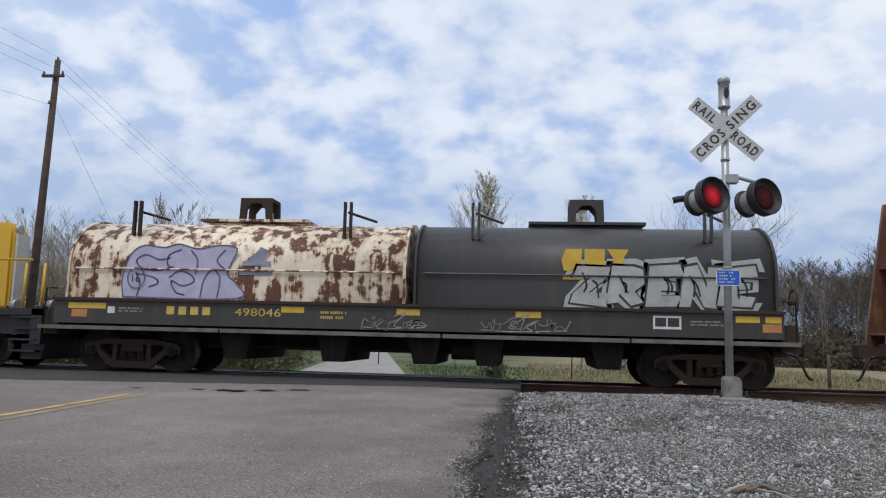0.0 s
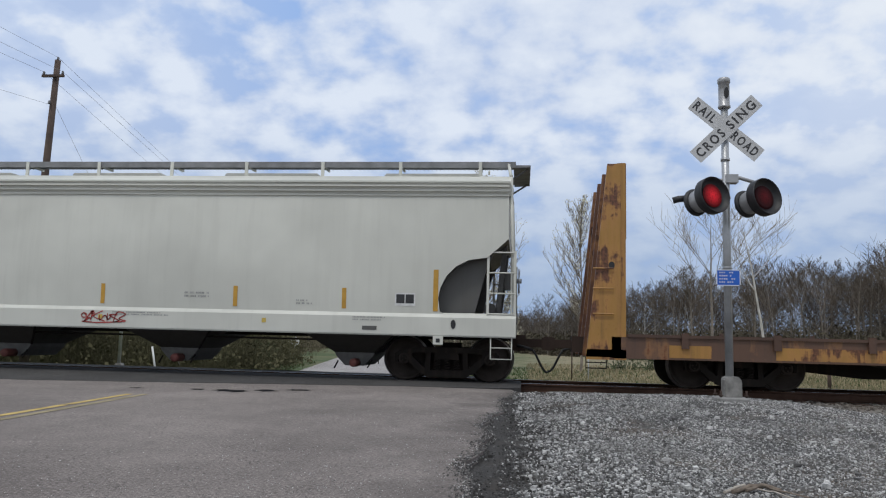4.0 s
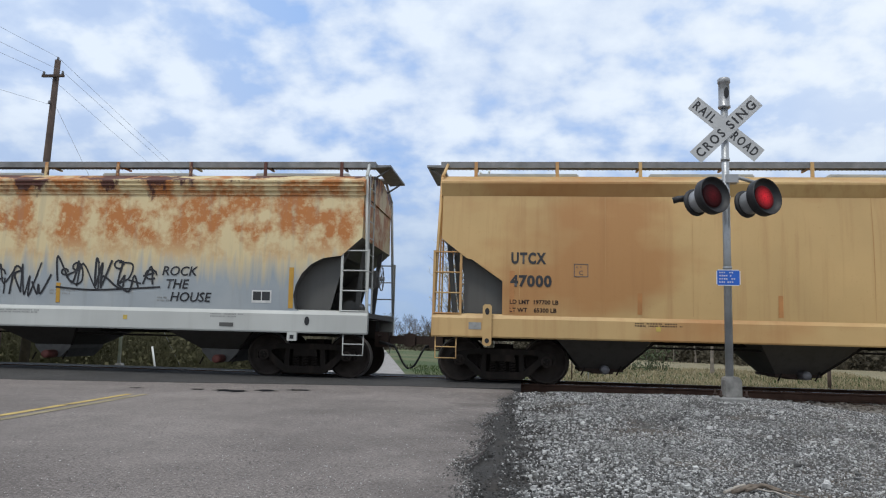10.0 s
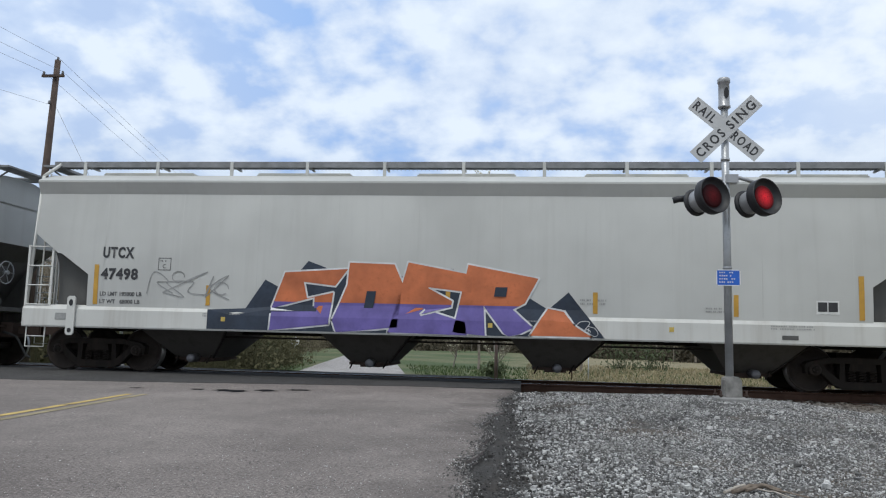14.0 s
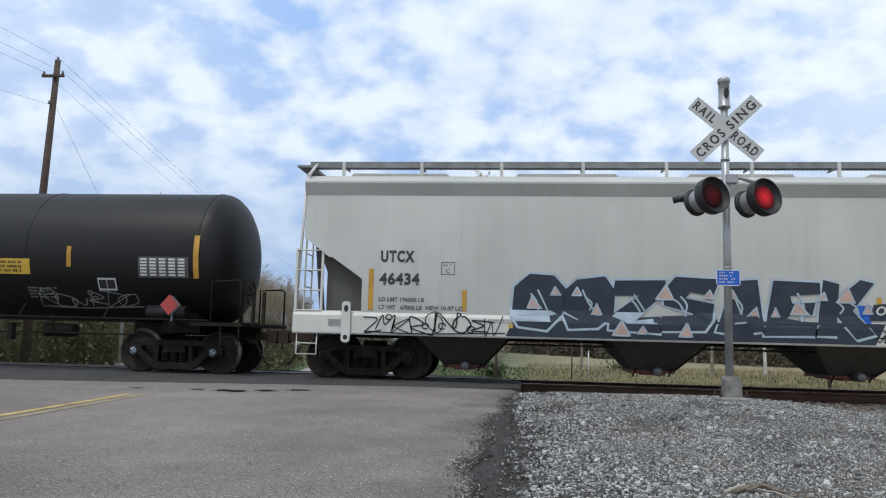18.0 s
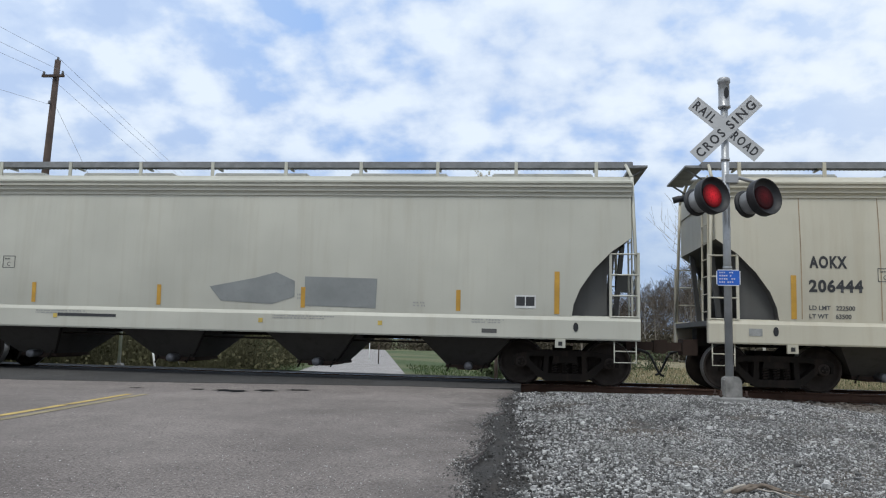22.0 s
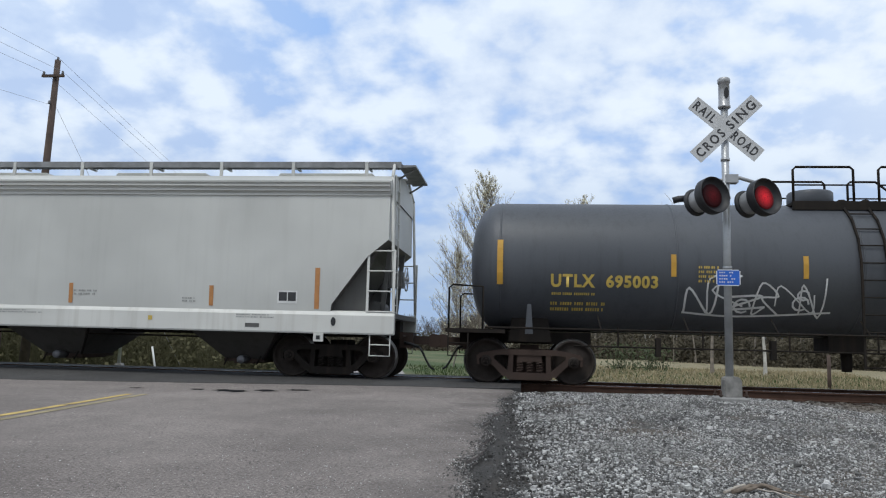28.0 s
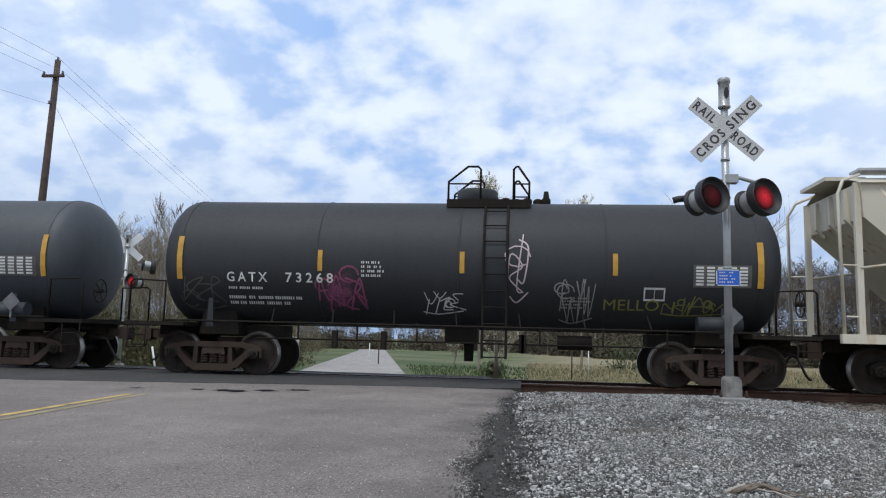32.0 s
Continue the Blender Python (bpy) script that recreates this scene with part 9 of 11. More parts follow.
    decal(car, "stencil_panel", [rect(12.74 - h, 13.28 - h, 1.17, 1.43)], M["white_ink"], P, 0.006)
    decal(car, "stencil_panel", [rect(12.78 - h, 12.99 - h, 1.22, 1.39), rect(13.02 - h, 13.24 - h, 1.22, 1.39)], M["ink"], P, 0.010)
    decal(car, "stencil_panel", [rect(1.50 - h, 1.66 - h, 1.24, 1.38)], M["white_ink"], P, 0.006)
    stencil_bars(car, 6.1 - h, 1.2, 0.8, 0.2, 2, M["yellow_ink"], P, 4, 0.006)
    stencil_bars(car, 1.75 - h, 1.26, 0.55, 0.12, 2, M["grey_ink"], P, 5, 0.006)
    stencil_bars(car, 13.45 - h, 1.24, 0.7, 0.12, 2, M["grey_ink"], P, 6, 0.006)
    tag(car, 7.0 - h, 1.08, 1.2, 0.22, M["g_grey"], P, 6, 44, 0.03)
    tag(car, 9.4 - h, 1.08, 1.6, 0.24, M["g_grey"], P, 6, 45, 0.03)
    brake_wheel(car, h + 0.02, -1.2, 1.75, "truck_rust")
    couplers(car, h)
    sets = truck(car, -h + 1.82, rusty=True) + truck(car, 13.92 - h, rusty=True)
    register(car, left, right, sets)
    return car


# ---------------------------------------------------------------- yellow engine at the head end of the view
def engine(left, right):
    car = thing("locomotive", "yellow locomotive hood end with yellow handrails and dark underframe", "locomotive")
    L = right - left
    h = L / 2
    y_ = M["engine_yellow"]
    bm = bmesh.new()
    prism(bm, [(-h + 1.0, 1.30), (h - 0.28, 1.30), (h - 0.28, 3.05), (h - 0.40, 3.26), (-h + 1.0, 3.26)], -0.95, -0.40)
    bmesh.ops.bevel(bm, geom=bm.edges[:], offset=0.06, segments=2, affect="EDGES")
    part("hood", bm, y_, car)
    part("hood_end", boxes((h - 0.30, h - 0.22, -0.86, -0.44, 1.30, 3.0)), M["hatch"], car, "grey radiator end")
    bm = bmesh.new()
    lathe(bm, [(0.0, 0.12), (0.14, 0.12), (0.16, 0.09)], 16, "x", (h - 0.42, -0.70, 3.12))
    part("headlight", bm, M["alu"], car)
    part("deck", boxes((-h + 0.2, h + 0.95, -1.5, 1.5, 1.16, 1.30)), M["black"], car)
    part("frame", boxes((-h + 0.4, h + 0.7, -1.35, 1.35, 0.75, 1.16)), M["black"], car)
    bm = boxes((h + 0.70, h + 0.95, -1.5, 1.5, 0.55, 1.35))
    prism(bm, [(h + 0.4, 0.55), (h + 0.95, 0.55), (h + 0.85, 0.22), (h + 0.4, 0.22)], -1.3, 1.3)
    part("pilot", bm, M["black"], car)
    for k in range(4):
        part("step", boxes((h + 0.25, h + 0.85, -1.52, -1.30, 0.38 + 0.24 * k, 0.42 + 0.24 * k)), M["black"], car)
    for x in (h - 1.2, h + 0.45, h + 0.88):
        bm = bmesh.new()
        tube(bm, (x, -1.46, 1.30), (x + 0.02, -1.46, 2.28), 0.03, n=6)
        part("stanchion", bm, y_, car)
    bm = bmesh.new()
    tube(bm, (-h + 1.0, -1.46, 2.36), (h + 0.60, -1.46, 2.36), 0.025, n=6)
    part("handrail", bm, y_, car)
    for x in (h + 0.05, h + 0.9):
        bm = bmesh.new()
        tube(bm, (x, -1.2, 1.38), (x + 0.16, -1.25, 1.38), 0.12, n=12)
        part("step_light", bm, M["alu"], car)
    couplers(car, h + 0.75)
    sets = truck(car, h - 1.6) + truck(car, -h + 3.0)
    part("fuel_tank", boxes((-1.8, 1.8, -1.3, 1.3, 0.35, 0.9)), M["black"], car)
    register(car, left, right, sets)
    return car


# ---------------------------------------------------------------- short cream hopper with open ends
def open_end_hopper(left, right):
    car = thing("covered_hopper", "cream covered hopper with open sloped end and slender posts", "freight car", group="covered hoppers of the train")
    L = right - left
    h = L / 2
    cream = M["h_pale_cream"]
    bm = bmesh.new()
    prism(bm, [(-h + 0.52, 3.45), (-h + 0.48, 4.15), (h - 0.48, 4.15), (h - 0.52, 3.45), (h - 2.9, 1.25), (-h + 2.9, 1.25)], -1.42, 1.42)
    part("body", bm, cream, car, "cream body with steep end slopes")
    bm = bmesh.new()
    for s in (-1, 1):
        bm2 = [(-h + 0.45, s * 1.5, 4.12), (h - 0.45, s * 1.5, 4.12), (h - 0.45, s * 0.5, 4.42), (-h + 0.45, s * 0.5, 4.42)]
        bm.faces.new([bm.verts.new(p) for p in bm2])
    bm.faces.new([bm.verts.new(p) for p in ((-h + 0.45, -0.5, 4.42), (h - 0.45, -0.5, 4.42), (h - 0.45, 0.5, 4.42), (-h + 0.45, 0.5, 4.42))])
    bmesh.ops.remove_doubles(bm, verts=bm.verts[:], dist=0.001)
    part("roof", bm, cream, car)
    part("running_board", boxes((-h + 0.7, h - 0.7, -0.9, -0.4, 4.50, 4.55)), M["galv"], car)
    for s in (-1, 1):
        part("end_walkway", boxes((min(s * (h - 0.1), s * (h - 0.9)), max(s * (h - 0.1), s * (h - 0.9)), -0.7, 0.7, 4.32, 4.40)), cream, car)
        for t in (-1, 1):
            bm = bmesh.new()
            box(bm, s * (h - 0.45) - 0.06, s * (h - 0.45) + 0.06, t * 1.30 - 0.05, t * 1.30 + 0.05, 1.10, 4.15)
            part("end_post", bm, cream, car)
            bm = bmesh.new()
            tube(bm, (s * (h - 0.85), t * 1.38, 4.0), (s * (h - 2.0), t * 1.46, 2.55), 0.055, n=6)
            part("brace", bm, cream, car)
            bm = bmesh.new()
            box(bm, s * (h - 1.75) - 0.05, s * (h - 1.75) + 0.05, t * 1.48 - 0.05, t * 1.48 + 0.05, 1.1, 2.6)
            part("side_post", bm, cream, car)
            bm = bmesh.new()
            pipe(bm, [(s * (h - 0.08), t * 1.42, 1.1), (s * (h - 0.05), t * 1.42, 3.9), (s * (h - 0.20), t * 1.30, 4.20), (s * (h - 0.6), t * 1.1, 4.36)], 0.035, 6)
            part("corner_rail", bm, cream, car)
            for z in (1.5, 2.5):
                bm = bmesh.new()
                tube(bm, (s * (h - 0.08), t * 1.42, z), (s * (h - 0.45), t * 1.32, z), 0.018, n=5)
                part("rung", bm, cream, car)
            bm = bmesh.new()
            tube(bm, (s * (h - 0.45), t * 1.34, 2.45), (s * (h - 1.75), t * 1.50, 2.62), 0.03, n=6)
            part("grab_rail", bm, cream, car)
        for y in (-0.75, 0.0, 0.75):
            bm = bmesh.new()
            prism(bm, [(s * (h - 0.55), 4.1), (s * (h - 0.42), 4.1), (s * (h - 0.42), 3.5), (s * (h - 0.60), 3.3)], y - 0.05, y + 0.05)
            part("end_rib", bm, cream, car)
    for s in (-1, 1):
        part("side_sill", boxes((-h, h, min(s * 1.4, s * 1.52), max(s * 1.4, s * 1.52), 0.98, 1.16)), cream, car)
    part("centre_sill", boxes((-h + 0.1, h - 0.1, -0.3, 0.3, 0.8, 1.16)), M["steel_dark"], car)
    part("end_platform", boxes((-h, -h + 2.4, -1.4, 1.4, 1.06, 1.10)), M["steel_dark"], car)
    couplers(car, h)
    sets = truck(car, -h + 1.75) + truck(car, h - 1.75)
    register(car, left, right, sets)
    return car


# ---------------------------------------------------------------- paints
M["g_blue"] = plain("spray_pale_blue", (0.20, 0.36, 0.52), 0.6, 0, 0.25, 2, 0)
M["g_navy"] = plain("spray_navy", (0.03, 0.06, 0.13), 0.6, 0, 0.25, 2, 0)
M["g_steel"] = plain("spray_slate_blue", (0.10, 0.145, 0.19), 0.6, 0, 0.3, 2, 0)
M["g_smoke"] = plain("spray_smoke_grey", (0.125, 0.115, 0.095), 0.6, 0, 0.35, 3, 0)
M["g_ink"] = plain("spray_blue_black", (0.02, 0.03, 0.05), 0.55, 0, 0.2, 2, 0)
M["g_inkb"] = plain("spray_dark_navy", (0.022, 0.032, 0.052), 0.6, 0, 0.3, 2, 0)
M["g_paleblue"] = plain("spray_ice_blue", (0.40, 0.48, 0.56), 0.6, 0, 0.2, 2, 0)
M["g_tan"] = plain("spray_dull_ochre", (0.34, 0.26, 0.13), 0.6, 0, 0.35, 2, 0)
M["g_slateblue"] = plain("spray_deep_slate", (0.055, 0.085, 0.115), 0.6, 0, 0.3, 2, 0)
M["g_white"] = plain("spray_white", (0.62, 0.62, 0.62), 0.6, 0, 0.2, 3, 0)
M["g_pink"] = plain("spray_pale_pink", (0.55, 0.34, 0.32), 0.6, 0, 0.2, 2, 0)
M["g_grey"] = plain("spray_grey", (0.30, 0.30, 0.29), 0.6, 0, 0.3, 2, 0)
M["g_greyb"] = plain("spray_olive_grey", (0.19, 0.19, 0.15), 0.6, 0, 0.3, 2, 0)
M["g_greyc"] = plain("spray_dark_grey", (0.09, 0.085, 0.075), 0.6, 0, 0.3, 2, 0)
M["g_silver"] = plain("spray_silver", (0.42, 0.42, 0.41), 0.5, 0.2, 0.2, 3, 0)
M["g_slate"] = plain("faded_slate_blue", (0.25, 0.27, 0.34), 0.6, 0, 0.3, 5, 0)
M["g_violet"] = plain("spray_pale_violet", (0.44, 0.42, 0.58), 0.6, 0, 0.15, 3, 0)
M["g_violetd"] = plain("spray_violet_outline", (0.16, 0.14, 0.25), 0.6, 0, 0.2, 3, 0)
M["g_brown"] = plain("spray_red_brown", (0.20, 0.085, 0.07), 0.6, 0, 0.2, 3, 0)
M["g_black"] = plain("spray_black", (0.02, 0.02, 0.024), 0.55, 0, 0.3, 3, 0)
M["g_magenta"] = plain("spray_magenta", (0.42, 0.045, 0.15), 0.55, 0, 0.15, 3, 0)
M["g_purple"] = plain("spray_purple", (0.075, 0.05, 0.17), 0.55, 0, 0.2, 3, 0)
M["g_lime"] = plain("spray_lime", (0.46, 0.56, 0.15), 0.55, 0, 0.15, 3, 0)
M["g_orange"] = plain("spray_orange", (0.68, 0.19, 0.05), 0.55, 0, 0.15, 3, 0)
M["g_cyan"] = plain("spray_cyan", (0.05, 0.36, 0.50), 0.55, 0, 0.15, 3, 0)
M["g_green"] = plain("spray_sea_green", (0.04, 0.24, 0.17), 0.55, 0, 0.15, 3, 0)
M["g_teal"] = plain("spray_teal", (0.012, 0.12, 0.20), 0.55, 0, 0.15, 3, 0)
M["g_teal2"] = plain("spray_mid_teal", (0.02, 0.20, 0.31), 0.55, 0, 0.15, 3, 0)
M["g_rust"] = plain("spray_red_orange", (0.48, 0.085, 0.045), 0.55, 0, 0.2, 3, 0)
M["g_aqua"] = plain("spray_aqua_green", (0.08, 0.42, 0.40), 0.55, 0, 0.15, 3, 0)
M["g_red"] = plain("spray_red", (0.42, 0.06, 0.05), 0.55, 0, 0.2, 3, 0)
M["g_yellow"] = plain("spray_yellow", (0.66, 0.52, 0.16), 0.55, 0, 0.15, 3, 0)
M["g_cobalt"] = plain("spray_cobalt", (0.04, 0.13, 0.36), 0.55, 0, 0.2, 3, 0)
M["g_rose"] = plain("spray_grey_rose", (0.50, 0.41, 0.43), 0.55, 0, 0.15, 3, 0)
M["g_salmon"] = plain("spray_faded_salmon", (0.52, 0.36, 0.31), 0.55, 0, 0.2, 3, 0)
M["g_salmon2"] = plain("spray_salmon", (0.62, 0.27, 0.16), 0.55, 0, 0.2, 3, 0)
M["g_burnt"] = plain("spray_burnt_orange", (0.50, 0.145, 0.055), 0.6, 0, 0.3, 1.5, 0)
M["g_violet2"] = plain("spray_blue_violet", (0.13, 0.10, 0.32), 0.55, 0, 0.2, 3, 0)
M["green_tag"] = plain("green_label", (0.03, 0.36, 0.10), 0.5, 0, 0.1, 3, 0)
M["flat_deck"] = car_paint("worn_deck", (0.12, 0.075, 0.05), (0.05, 0.04, 0.03), 0.6)
M["flat_rail"] = car_paint("rusty_brown_rail", (0.085, 0.045, 0.03), (0.035, 0.027, 0.024), 0.5)
M["flat_brown"] = car_paint("brown_over_yellow_sill", (0.115, 0.062, 0.04), (0.04, 0.032, 0.03), 0.6, 0.25)
M["flat_yellow"] = car_paint("faded_yellow_paint", (0.36, 0.19, 0.045), (0.065, 0.04, 0.025), 0.78, 0.70, (0.15, 0.06, 0.03))
M["flat_orange"] = car_paint("faded_orange_paint", (0.46, 0.225, 0.06), (0.14, 0.07, 0.03), 0.55, 0.5, (0.15, 0.06, 0.03))
M["rusty_sheet"] = car_paint("rusted_sheet", (0.125, 0.058, 0.034), (0.05, 0.03, 0.025), 0.6, 0.4, (0.09, 0.04, 0.025))
M["box_brown"] = car_paint("boxcar_red_brown", (0.275, 0.070, 0.042), (0.07, 0.035, 0.028), 0.55, rough=0.6)
M["coil_cream"] = car_paint("rusty_cream", (0.80, 0.71, 0.56), (0.42, 0.28, 0.17), 0.34, 0.82, (0.15, 0.055, 0.030), rust_scale=2.6, drips=1.5)
M["coil_grey"] = car_paint("dark_grey_hood", (0.042, 0.041, 0.042), (0.11, 0.088, 0.066), 0.45)
M["coil_sill"] = car_paint("sooty_black_sill", (0.042, 0.038, 0.036), (0.11, 0.095, 0.08), 0.5)
M["engine_yellow"] = car_paint("locomotive_yellow", (0.62, 0.36, 0.03), (0.25, 0.15, 0.04), 0.15)
GREY = (0.19, 0.175, 0.15)
M["h_sage"] = car_paint("pale_sage_grey", (0.52, 0.53, 0.475), GREY, 0.22, patch=(0.46, 0.39, 0.29), patch_amount=0.12)
M["h_warm"] = car_paint("warm_light_grey", (0.60, 0.60, 0.54), GREY, 0.14)
M["h_beige"] = car_paint("beige_grey", (0.53, 0.51, 0.445), GREY, 0.12)
M["h_rusty"] = car_paint("light_grey_with_rust_runs", (0.63, 0.64, 0.60), (0.40, 0.33, 0.22), 0.36, eaves=0.95)


def peeling_paint():
    """Blue-grey paint, worn to tan undercoat over the rear half, with orange rust bloom and dark scabs along the roof."""
    m, nt, bsdf = material("peeling_blue_grey")
    v = object_vec(nt, jitter=False)
    sep = nt.nodes.new("ShaderNodeSeparateXYZ")
    nt.links.new(v, sep.inputs[0])

    def times(a, b):
        n = nd(nt, "ShaderNodeMath")
        n.operation = "MULTIPLY"
        nt.links.new(a, n.inputs[0])
        nt.links.new(b, n.inputs[1])
        return n.outputs[0]

    def plus(a, b, k):
        n = nd(nt, "ShaderNodeMath")
        n.operation = "MULTIPLY_ADD"
        nt.links.new(a, n.inputs[0])
        n.inputs[1].default_value = k
        nt.links.new(b, n.inputs[2])
        return n.outputs[0]

    fade = noise_node(nt, v, 0.5, 4)
    fine = noise_node(nt, v, 20.0, 3)
    runs = noise_node(nt, object_vec(nt, (6.0, 6.0, 0.35), False), 1.0, 5, 0.6)
    mid = noise_node(nt, v, 1.3, 5, 0.6)
    c = colour_mix(nt, (0.30, 0.335, 0.365), (0.40, 0.425, 0.435), ramp(nt, fade, 0.35, 0.65))
    x_n = plus(runs, sep.outputs["X"], 3.0)
    z_n = plus(runs, sep.outputs["Z"], 1.6)
    east = times(ramp(nt, x_n, 0.9, 2.4), ramp(nt, z_n, 2.75, 3.35))
    c = colour_mix(nt, c, (0.68, 0.55, 0.31), east)
    west = times(ramp(nt, z_n, 3.7, 4.5), ramp(nt, mid, 0.42, 0.58))
    c = colour_mix(nt, c, (0.56, 0.45, 0.26), times(west, ramp(nt, runs, 0.45, 0.6)))
    bloom = times(east, times(ramp(nt, mid, 0.42, 0.54), ramp(nt, sep.outputs["Z"], 2.3, 2.9)))
    c = colour_mix(nt, c, (0.46, 0.17, 0.04), times(bloom, ramp(nt, noise_node(nt, v, 6.0, 5, 0.7), 0.28, 0.5)))
    scab = plus(noise_node(nt, object_vec(nt, (1.0, 1.0, 0.55), False), 0.95, 6, 0.65), ramp(nt, sep.outputs["Z"], 2.6, 4.3, -0.22, 0.10), 1.0)
    c = colour_mix(nt, c, (0.105, 0.036, 0.024), ramp(nt, scab, 0.585, 0.62))
    c = colour_mix(nt, c, (0.20, 0.19, 0.18), ramp(nt, runs, 0.55, 0.85, 0, 0.4))
    nt.links.new(c, bsdf.inputs["Base Color"])
    nt.links.new(ramp(nt, fine, 0.2, 0.8, 0.45, 0.7), bsdf.inputs["Roughness"])
    bump(nt, bsdf, fine, 0.1, 0.004)
    return m


M["h_peel"] = peeling_paint()
M["h_tan"] = car_paint("tan_paint", (0.58, 0.385, 0.165), (0.36, 0.165, 0.055), 0.55, patch=(0.44, 0.21, 0.07), patch_amount=0.55)
M["h_light"] = car_paint("light_grey", (0.50, 0.505, 0.478), GREY, 0.16)
M["h_cool"] = car_paint("cool_light_grey", (0.49, 0.505, 0.505), GREY, 0.14)
M["h_steel"] = car_paint("mid_grey", (0.355, 0.365, 0.365), (0.16, 0.155, 0.15), 0.22)
M["h_blue"] = car_paint("blue_grey", (0.375, 0.405, 0.41), (0.19, 0.18, 0.17), 0.25)
M["h_cream"] = car_paint("cream_grey", (0.535, 0.50, 0.40), (0.36, 0.28, 0.17), 0.4)
M["h_cream_pale"] = car_paint("pale_cream_grey", (0.505, 0.495, 0.425), (0.33, 0.29, 0.21), 0.36)
M["h_beige_dim"] = car_paint("dim_beige_grey", (0.455, 0.44, 0.385), GREY, 0.14)
M["stain_seam"] = plain("rust_bled_weld_seam", (0.33, 0.24, 0.15), 0.7, 0, 0.3, 3, 0)
M["h_white"] = car_paint("off_white", (0.51, 0.51, 0.485), GREY, 0.14)
M["h_pale_cream"] = car_paint("pale_cream", (0.58, 0.54, 0.45), (0.26, 0.20, 0.14), 0.25, 0.05)
M["sill_white"] = car_paint("white_sill", (0.60, 0.595, 0.56), (0.27, 0.23, 0.18), 0.42)
M["t_black"] = car_paint("tank_black", (0.0125, 0.0125, 0.0135), (0.026, 0.024, 0.023), 0.25, rough=0.5, spec=0.3)
M["t_slate"] = car_paint("tank_slate_black", (0.066, 0.071, 0.082), (0.026, 0.026, 0.028), 0.5, rough=0.5, spec=0.5)
M["t_slate2"] = car_paint("tank_blue_slate", (0.044, 0.050, 0.061), (0.020, 0.020, 0.022), 0.45, rough=0.58, spec=0.6)
M["t_sooty"] = car_paint("tank_sooty_black", (0.017, 0.016, 0.015), (0.040, 0.034, 0.029), 0.4, rough=0.6, spec=0.4)
M["t_dark"] = car_paint("tank_dark_grey", (0.026, 0.028, 0.032), (0.014, 0.014, 0.014), 0.35, rough=0.62, spec=0.45)
# ---------------------------------------------------------------- the train, from its head end on
engine(-31.0, -11.18)
coil_car(-10.2, 5.3)
bulkhead_flat(7.73, 28.45, "brown and yellow bulkhead flat car with orange end bulkheads", "TTPX", "82473", ("flat_brown", "flat_orange"), 4.94, True)

# hopper with a red-brown piece
car, h, P, PS = hopper(30.32, 49.14, "h_sage", "pale sage grey covered hopper with red-brown graffiti", "UTCX", "59312", tape_x=(3.95, 6.59, 8.96, 11.94, 14.54), lugs=False)
both = lambda u, v, lift: P(u, v, lift) if v > 1.37 else PS(u, v, lift)
decal(car, "graffiti_halo", [[(6.6 - h, 1.45), (7.3 - h, 1.42), (7.75 - h, 1.72), (7.82 - h, 2.2), (7.5 - h, 2.24), (7.15 - h, 2.10), (6.7 - h, 2.02)]], M["g_black"], both, 0.006, "dark edge of the wing-shaped tail")
decal(car, "graffiti_fill", [[(6.7 - h, 1.52), (7.25 - h, 1.50), (7.67 - h, 1.76), (7.76 - h, 2.14), (7.45 - h, 2.16), (7.15 - h, 2.02), (6.8 - h, 1.96)]], M["g_brown"], both, 0.009)
base = [(4.55 - h, 1.10), (4.72 - h, 1.75), (5.0 - h, 2.12), (5.5 - h, 1.96), (5.95 - h, 2.10), (6.4 - h, 2.0), (7.0 - h, 2.06), (7.35 - h, 1.6), (7.2 - h, 1.02), (6.3 - h, 0.98), (5.2 - h, 1.0)]
decal(car, "graffiti_halo", [grown(base, 0.05)], M["g_salmon"], both, 0.005)
decal(car, "graffiti_ground", [base], M["g_brown"], both, 0.008, "red-brown ground of the letters")
word_piece(car, "BABE", 4.78 - h, 1.02, 2.42, 0.90, both, [(M["g_black"], 0.055, -0.04, -0.02, 0.014), (M["g_salmon"], 0.034, 0, 0, 0.020), (M["g_brown"], 0.012, 0, 0, 0.026)], bend=0.12, lean=0.10, seed=3)
tag(car, 3.72 - h, 1.85, 0.6, 0.48, M["g_black"], P, 3, 5, 0.03)
tag(car, 12.05 - h, 1.42, 1.5, 0.85, M["g_black"], P, 4, 6, 0.055, word="EMDR")
for x0, z0, w, hh in ((13.9, 2.75, 2.1, 0.9), (8.0, 2.45, 1.5, 0.5), (16.0, 2.9, 1.5, 0.45), (15.6, 3.3, 2.2, 0.5), (4.2, 3.0, 1.2, 0.5), (9.4, 1.9, 1.0, 0.7), (11.4, 1.95, 0.7, 0.4), (10.2, 3.35, 1.2, 0.4), (15.6, 1.75, 0.9, 0.9)):
    rn = random.Random(int(x0 * 10))
    decal(car, "rust_stain", [rect(x0 - h, x0 - h + w, z0, z0 + hh)], M["stain"], P, 0.003, "soft rust stain")
stencil_bars(car, 9.1 - h, 1.55, 0.7, 0.45, 5, M["ink"], P, 12)
stencil_bars(car, 2.4 - h, 1.10, 1.8, 0.14, 2, M["red_ink"], PS, 13)

